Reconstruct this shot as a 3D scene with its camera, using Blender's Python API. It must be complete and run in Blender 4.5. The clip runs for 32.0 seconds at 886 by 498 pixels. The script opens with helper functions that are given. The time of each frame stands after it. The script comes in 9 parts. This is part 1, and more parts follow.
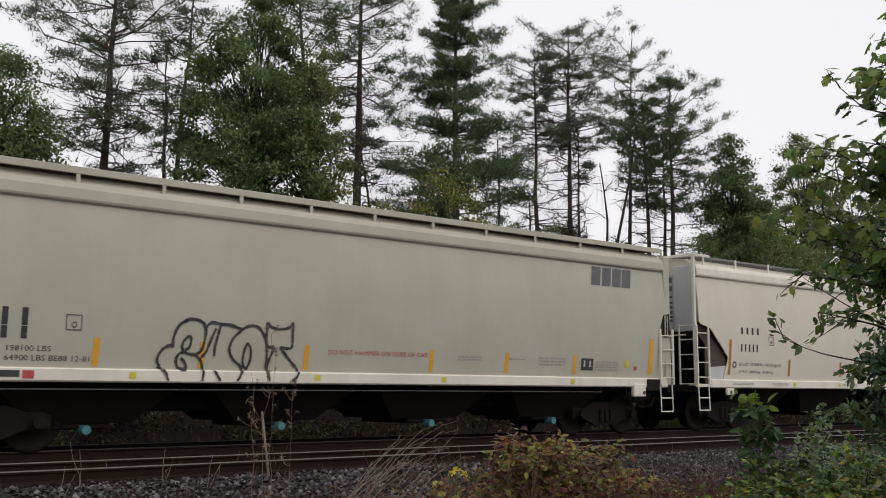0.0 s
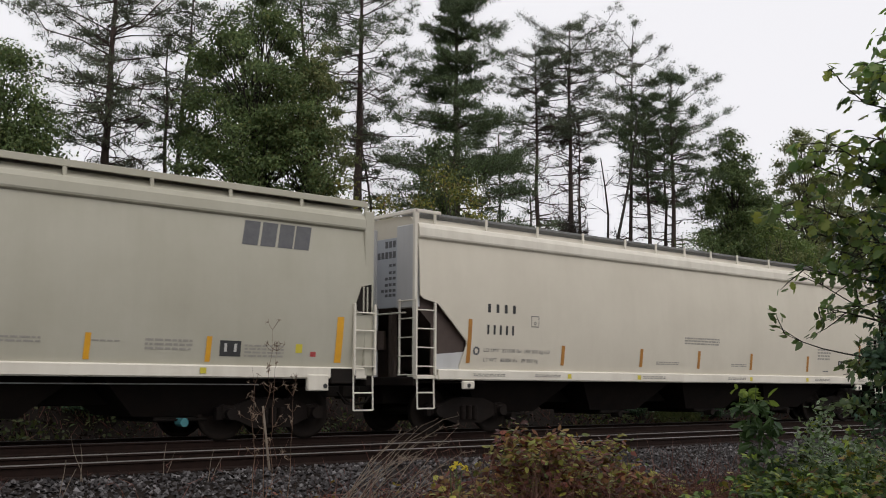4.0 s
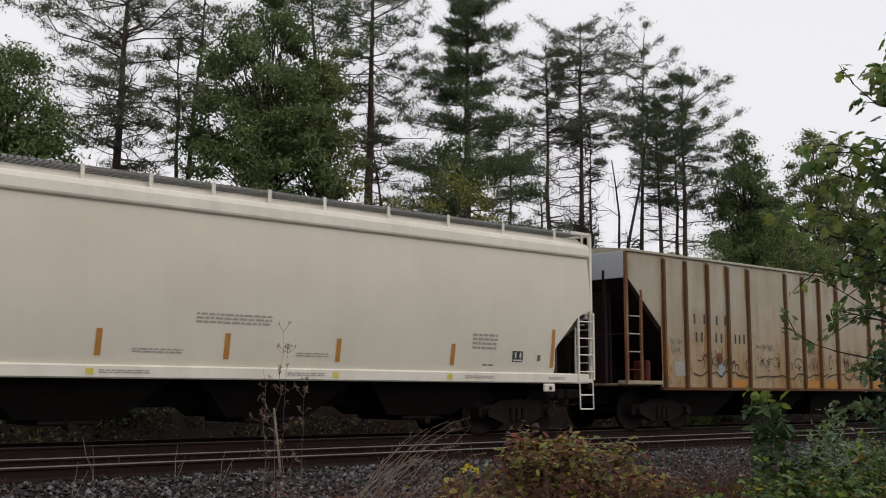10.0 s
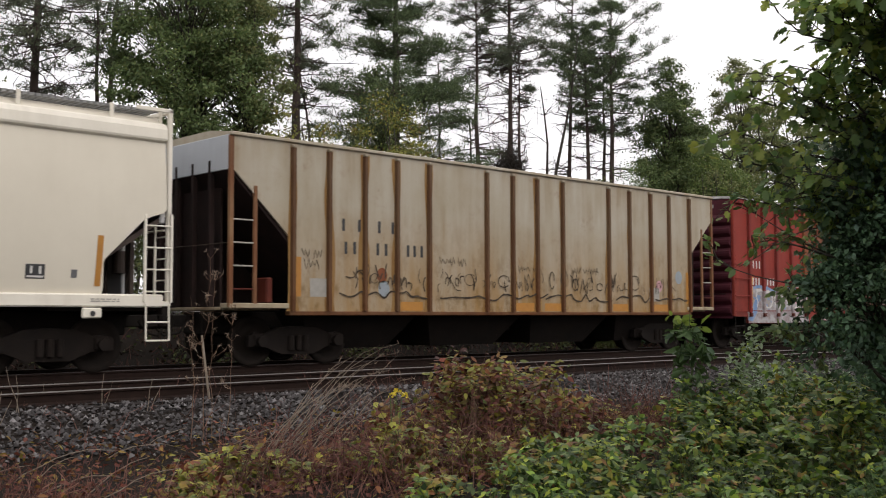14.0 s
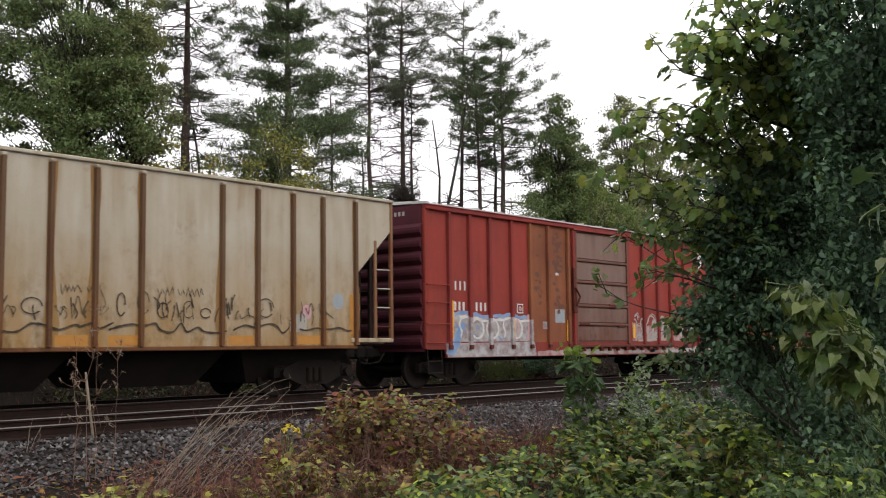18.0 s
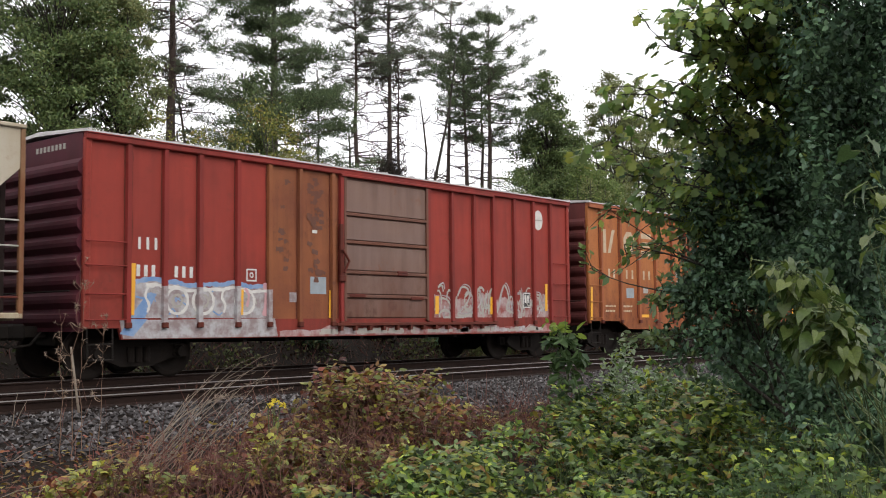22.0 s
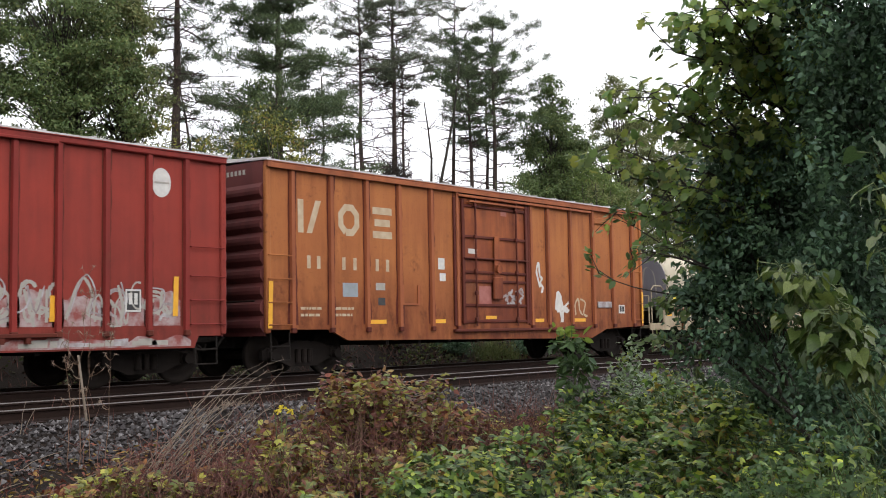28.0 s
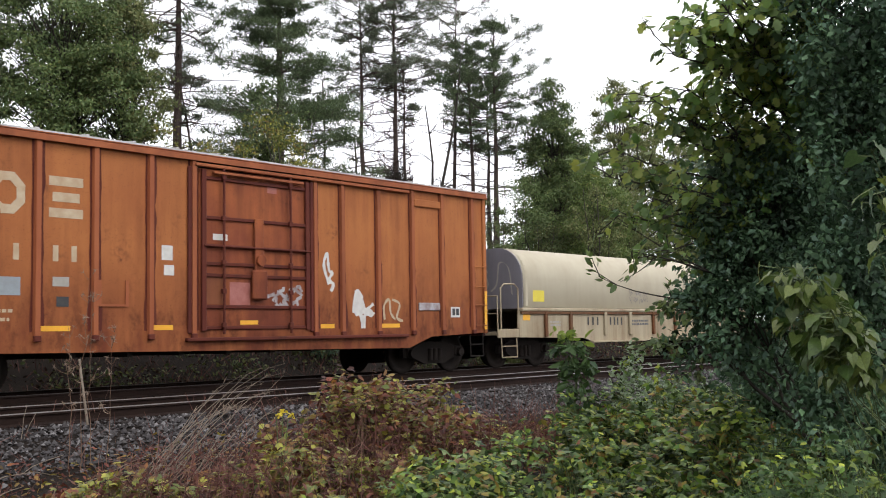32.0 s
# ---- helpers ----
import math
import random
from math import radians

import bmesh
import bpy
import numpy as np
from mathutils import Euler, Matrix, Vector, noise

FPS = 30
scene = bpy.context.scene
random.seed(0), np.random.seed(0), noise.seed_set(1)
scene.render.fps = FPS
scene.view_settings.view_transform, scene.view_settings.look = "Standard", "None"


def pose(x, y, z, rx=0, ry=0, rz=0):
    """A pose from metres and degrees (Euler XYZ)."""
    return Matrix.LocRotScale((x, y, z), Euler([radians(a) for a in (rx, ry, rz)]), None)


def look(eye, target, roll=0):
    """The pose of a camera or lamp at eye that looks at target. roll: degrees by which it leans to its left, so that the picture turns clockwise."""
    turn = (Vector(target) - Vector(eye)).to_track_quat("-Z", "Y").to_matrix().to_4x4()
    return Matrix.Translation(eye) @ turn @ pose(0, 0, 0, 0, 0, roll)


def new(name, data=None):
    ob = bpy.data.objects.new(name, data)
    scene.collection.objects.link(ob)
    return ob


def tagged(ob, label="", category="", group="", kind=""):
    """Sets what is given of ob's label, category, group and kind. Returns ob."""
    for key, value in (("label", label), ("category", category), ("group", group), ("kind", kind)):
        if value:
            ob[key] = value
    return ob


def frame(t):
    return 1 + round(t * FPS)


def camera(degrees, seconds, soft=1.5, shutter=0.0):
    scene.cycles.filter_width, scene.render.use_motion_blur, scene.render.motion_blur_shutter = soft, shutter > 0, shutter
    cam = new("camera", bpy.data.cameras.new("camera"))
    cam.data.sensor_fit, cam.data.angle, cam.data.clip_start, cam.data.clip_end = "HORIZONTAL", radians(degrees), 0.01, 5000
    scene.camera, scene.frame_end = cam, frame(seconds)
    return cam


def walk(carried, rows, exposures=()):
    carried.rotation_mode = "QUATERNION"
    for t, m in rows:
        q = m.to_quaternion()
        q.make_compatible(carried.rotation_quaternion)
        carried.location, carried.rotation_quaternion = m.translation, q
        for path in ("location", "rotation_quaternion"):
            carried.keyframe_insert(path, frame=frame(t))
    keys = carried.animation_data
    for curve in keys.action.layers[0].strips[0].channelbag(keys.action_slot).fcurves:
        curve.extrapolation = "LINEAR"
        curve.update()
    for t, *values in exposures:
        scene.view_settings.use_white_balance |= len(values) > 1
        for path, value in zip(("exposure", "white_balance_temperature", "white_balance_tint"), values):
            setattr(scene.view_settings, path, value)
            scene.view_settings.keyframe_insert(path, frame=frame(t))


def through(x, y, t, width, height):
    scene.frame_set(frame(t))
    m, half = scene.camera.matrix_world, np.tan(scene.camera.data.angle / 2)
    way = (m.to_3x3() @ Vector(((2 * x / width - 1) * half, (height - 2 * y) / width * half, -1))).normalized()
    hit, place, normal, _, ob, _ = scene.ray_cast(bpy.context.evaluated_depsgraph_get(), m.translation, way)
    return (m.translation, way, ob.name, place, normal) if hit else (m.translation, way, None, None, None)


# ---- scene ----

# ---------------------------------------------------------------- camera
# World: x runs along the track, y away from the camera across it, z up from the rail heads.
EYE = (0.0, 0.0, 1.106)
cam = camera(45.0, 32.0, soft=1.0, shutter=0.3)
# seconds, tilt above the level, lean, heading
HELD = [
    (0.0, 7.73, -0.13, -40.52), (0.5, 7.58, -0.25, -40.54), (1.0, 7.34, -0.35, -40.69), (1.5, 7.31, -0.19, -40.69),
    (2.0, 7.38, -0.07, -40.75), (2.5, 7.35, -0.14, -40.68), (3.0, 7.36, -0.12, -40.59), (3.5, 7.42, -0.21, -40.5),
    (5.5, 7.52, -0.04, -40.45), (6.0, 7.52, 0.0, -40.43), (6.5, 7.61, 0.1, -40.35), (7.0, 7.64, 0.15, -40.3),
    (7.5, 7.7, 0.03, -40.14), (8.0, 7.54, -0.22, -40.06), (8.5, 7.62, -0.01, -39.98), (9.0, 7.69, 0.06, -39.95),
    (9.5, 7.67, -0.17, -39.88), (10.0, 7.56, -0.24, -39.91), (10.5, 7.35, -0.72, -39.94), (11.0, 7.15, -0.6, -40.05),
    (11.5, 6.45, -1.07, -39.94), (12.0, 6.05, -0.48, -40.71), (12.5, 5.78, -0.06, -42.25), (13.0, 5.3, 0.33, -41.92),
    (13.5, 3.82, -1.44, -42.07), (14.0, 3.64, 0.14, -43.7), (14.5, 4.61, -0.65, -45.8), (15.0, 4.26, -0.8, -48.79),
    (15.5, 4.3, 0.55, -49.04), (17.5, 5.46, 1.53, -48.11), (18.0, 5.35, 0.75, -49.41), (18.5, 4.43, 0.61, -50.06),
    (19.0, 3.77, -0.02, -50.39), (19.5, 3.59, 0.25, -50.56), (20.0, 3.69, 0.16, -50.6), (20.5, 3.78, 0.37, -50.42),
    (21.0, 3.84, 0.43, -50.23), (21.5, 3.94, 0.46, -50.16), (22.0, 4.05, 0.57, -50.15), (22.5, 4.01, 0.72, -50.3),
    (23.0, 4.07, 1.07, -50.29), (23.5, 4.18, 0.93, -50.14), (24.0, 4.27, 1.08, -49.91), (24.5, 4.43, 1.18, -49.65),
    (25.0, 4.54, 1.3, -49.58), (25.5, 4.41, 0.87, -49.75), (27.5, 4.12, 0.98, -49.98), (28.0, 4.33, 1.06, -49.8),
    (28.5, 4.38, 1.2, -49.79), (29.0, 4.51, 1.21, -49.86), (29.5, 4.49, 1.13, -49.96), (30.0, 4.51, 1.25, -49.89),
    (30.5, 4.51, 1.28, -49.84), (31.0, 4.56, 1.26, -49.79), (31.5, 4.47, 1.18, -49.73), (32.0, 4.54, 1.06, -49.74)
]
EXPOSURES = [(0.0, -0.82, 6500, 14), (11.0, -0.90, 6500, 14), (13.0, -0.64, 6550, 14), (14.0, -0.42, 6650, 15), (15.5, -0.30, 6700, 16), (18.0, -0.18, 6600, 15), (20.0, -0.04, 6550, 14), (25.0, 0.05, 6450, 14), (32.0, 0.05, 6350, 14)]
walk(cam, [(t, pose(*EYE, 90 + p, r, y)) for t, p, r, y in HELD], exposures=EXPOSURES)

# ---------------------------------------------------------------- light: an overcast day
world = bpy.data.worlds.new("overcast_sky")
scene.world = world
world.use_nodes = True
wn, wl = world.node_tree.nodes, world.node_tree.links
sky = wn.new("ShaderNodeTexSky")
sky.sky_type = "NISHITA"
sky.sun_disc = False
sky.sun_elevation, sky.sun_rotation = radians(42), radians(200)
sky.air_density, sky.dust_density, sky.ozone_density = 1.0, 6.0, 1.0
pale = wn.new("ShaderNodeHueSaturation")
pale.inputs["Saturation"].default_value = 0.12
pale.inputs["Value"].default_value = 0.10
wl.new(sky.outputs[0], pale.inputs["Color"])
cloud = wn.new("ShaderNodeMix")
cloud.data_type = "RGBA"
cloud.inputs["Factor"].default_value = 0.8
cloud.inputs["B"].default_value = (0.97, 0.985, 1.0, 1)
wl.new(pale.outputs[0], cloud.inputs["A"])
wl.new(cloud.outputs["Result"], wn["Background"].inputs["Color"])
wn["Background"].inputs["Strength"].default_value = 1.9
sun = new("sun", bpy.data.lights.new("sun", "SUN"))
sun.data.energy, sun.data.angle, sun.data.color = 0.9, radians(25), (1.0, 0.97, 0.92)
sun.matrix_world = look((0, 0, 0), (-0.25, 0.65, -0.72))

# ---------------------------------------------------------------- materials
def node_mat(name):
    m = bpy.data.materials.new(name)
    m.use_nodes = True
    nt = m.node_tree
    return m, nt, nt.nodes, nt.links, nt.nodes["Principled BSDF"]


def coords(nd, lk, scale, source="Object"):
    tc = nd.new("ShaderNodeTexCoord")
    mp = nd.new("ShaderNodeMapping")
    mp.inputs["Scale"].default_value = scale if isinstance(scale, tuple) else (scale,) * 3
    lk.new(tc.outputs[source], mp.inputs["Vector"])
    return mp.outputs[0]


def noise_fac(nd, lk, vec, scale, lo, hi, detail=5.0, rough=0.6):
    tx = nd.new("ShaderNodeTexNoise")
    tx.inputs["Scale"].default_value, tx.inputs["Detail"].default_value = scale, detail
    tx.inputs["Roughness"].default_value = rough
    lk.new(vec, tx.inputs["Vector"])
    rp = nd.new("ShaderNodeMapRange")
    rp.inputs["From Min"].default_value, rp.inputs["From Max"].default_value = lo, hi
    lk.new(tx.outputs["Fac"], rp.inputs["Value"])
    return rp.outputs[0]


def mix(nd, lk, fac, a, b, blend="MIX"):
    mx = nd.new("ShaderNodeMix")
    mx.data_type, mx.blend_type = "RGBA", blend
    for key, v in (("A", a), ("B", b)):
        if isinstance(v, tuple):
            mx.inputs[key].default_value = (*v, 1)
        else:
            lk.new(v, mx.inputs[key])
    if isinstance(fac, float):
        mx.inputs["Factor"].default_value = fac
    else:
        lk.new(fac, mx.inputs["Factor"])
    return mx.outputs["Result"]


def mul(nd, lk, a, b):
    mm = nd.new("ShaderNodeMath")
    mm.operation = "MULTIPLY"
    lk.new(a, mm.inputs[0])
    if isinstance(b, float):
        mm.inputs[1].default_value = b
    else:
        lk.new(b, mm.inputs[1])
    return mm.outputs[0]


def bump(nd, lk, bs, height, strength, dist=0.02):
    bp = nd.new("ShaderNodeBump")
    bp.inputs["Strength"].default_value, bp.inputs["Distance"].default_value = strength, dist
    lk.new(height, bp.inputs["Height"])
    lk.new(bp.outputs[0], bs.inputs["Normal"])


def surface(name, base, second, rough=0.7, metal=0.0, scale=3.0, grain=40.0, lo=0.35, hi=0.7, relief=0.25, gmix=0.18):
    """A plain weathered surface: blotches of a second colour, fine grain, slight relief."""
    m, nt, nd, lk, bs = node_mat(name)
    v = coords(nd, lk, 1.0)
    col = mix(nd, lk, noise_fac(nd, lk, v, scale, lo, hi), base, second)
    fine = noise_fac(nd, lk, v, grain, 0.3, 0.7)
    dark = tuple(c * 0.6 for c in base)
    col = mix(nd, lk, mul(nd, lk, fine, gmix), col, dark)
    lk.new(col, bs.inputs["Base Color"])
    bs.inputs["Roughness"].default_value, bs.inputs["Metallic"].default_value = rough, metal
    bs.inputs["Specular IOR Level"].default_value = 0.15 if rough > 0.75 else 0.4
    bump(nd, lk, bs, fine, relief, 0.01)
    return m


def car_paint(name, base, faded, grime, rust, streak=0.5, rusty=0.25, rough=0.6, splash=0.0, muck=(0.09, 0.05, 0.025), fine=0.2, rise=2.7):
    """Painted steel of a freight car: fading, long dirt streaks down the sheet, rust patches, faint panel waves."""
    m, nt, nd, lk, bs = node_mat(name)
    v = coords(nd, lk, 1.0)
    col = mix(nd, lk, noise_fac(nd, lk, v, 0.7, 0.35, 0.68), base, faded)
    down = coords(nd, lk, (3.2, 3.2, 0.3))
    s1 = mul(nd, lk, noise_fac(nd, lk, down, 1.0, 0.40, 0.72, 4.0, 0.55), noise_fac(nd, lk, v, 0.8, 0.28, 0.6, 4.0))
    down2 = coords(nd, lk, (17.0, 17.0, 0.7))
    s2 = noise_fac(nd, lk, down2, 1.0, 0.45, 0.8, 3.0)
    col = mix(nd, lk, mul(nd, lk, s1, streak), col, grime)
    col = mix(nd, lk, mul(nd, lk, s2, streak * fine), col, grime)
    patch = noise_fac(nd, lk, v, 1.7, 0.56, 0.72, 8.0, 0.7)
    tight = noise_fac(nd, lk, v, 9.0, 0.45, 0.65, 4.0)
    col = mix(nd, lk, mul(nd, lk, mul(nd, lk, patch, tight), rusty), col, rust)
    if splash:
        # road dirt thrown up from the track: rises in uneven tongues from the sill
        sx = nd.new("ShaderNodeSeparateXYZ")
        lk.new(v, sx.inputs[0])
        low = nd.new("ShaderNodeMapRange")
        low.inputs["From Min"].default_value, low.inputs["From Max"].default_value = rise, 1.15
        lk.new(sx.outputs["Z"], low.inputs["Value"])
        tongue = noise_fac(nd, lk, coords(nd, lk, (2.2, 2.2, 0.5)), 1.0, 0.22, 0.62, 6.0)
        col = mix(nd, lk, mul(nd, lk, mul(nd, lk, low.outputs[0], tongue), splash), col, muck)
        blotch = mul(nd, lk, noise_fac(nd, lk, coords(nd, lk, (1.6, 1.6, 1.0)), 1.9, 0.50, 0.66, 7.0, 0.7), low.outputs[0])
        col = mix(nd, lk, mul(nd, lk, blotch, splash * 0.75), col, tuple(c * 0.5 for c in muck))
    speck = noise_fac(nd, lk, v, 55.0, 0.62, 0.75, 2.0)
    col = mix(nd, lk, mul(nd, lk, speck, rusty), col, rust)
    lk.new(col, bs.inputs["Base Color"])
    bs.inputs["Roughness"].default_value = rough
    bs.inputs["Specular IOR Level"].default_value = 0.14
    wave = noise_fac(nd, lk, coords(nd, lk, (1.1, 1.1, 0.5)), 1.3, 0.2, 0.8, 2.0)
    bump(nd, lk, bs, wave, 0.25, 0.03)
    return m


def leaf_mat(name, colours, rough=0.55, through=0.35, gloss=0.3, patch=0.9, swing=0.4, each=False):
    """Leaves: each takes its own hue out of a few, light passes through them."""
    m, nt, nd, lk, bs = node_mat(name)
    ge = nd.new("ShaderNodeNewGeometry")
    cr = nd.new("ShaderNodeValToRGB")
    cr.color_ramp.interpolation = "LINEAR"
    for i, c in enumerate(colours):
        at = i / max(1, len(colours) - 1)
        e = cr.color_ramp.elements[i] if i < 2 else cr.color_ramp.elements.new(at)
        e.position, e.color = at, (*c, 1)
    if each:
        oi = nd.new("ShaderNodeObjectInfo")
        lk.new(oi.outputs["Random"], cr.inputs["Fac"])
    else:
        lk.new(ge.outputs["Random Per Island"], cr.inputs["Fac"])
    v = coords(nd, lk, 1.0)
    big = noise_fac(nd, lk, v, patch, 0.3, 0.7, 3.0)
    hs = nd.new("ShaderNodeHueSaturation")
    hs.inputs["Saturation"].default_value = 0.95
    mr = nd.new("ShaderNodeMapRange")
    mr.inputs["To Min"].default_value, mr.inputs["To Max"].default_value = 1 - swing, 1 + swing
    lk.new(big, mr.inputs["Value"])
    lk.new(mr.outputs[0], hs.inputs["Value"])
    lk.new(cr.outputs[0], hs.inputs["Color"])
    lk.new(hs.outputs[0], bs.inputs["Base Color"])
    bs.inputs["Roughness"].default_value = rough
    bs.inputs["Specular IOR Level"].default_value = gloss
    tr = nd.new("ShaderNodeBsdfTranslucent")
    lk.new(hs.outputs[0], tr.inputs["Color"])
    ms = nd.new("ShaderNodeMixShader")
    ms.inputs[0].default_value = through
    lk.new(bs.outputs[0], ms.inputs[1])
    lk.new(tr.outputs[0], ms.inputs[2])
    lk.new(ms.outputs[0], nd["Material Output"].inputs["Surface"])
    return m


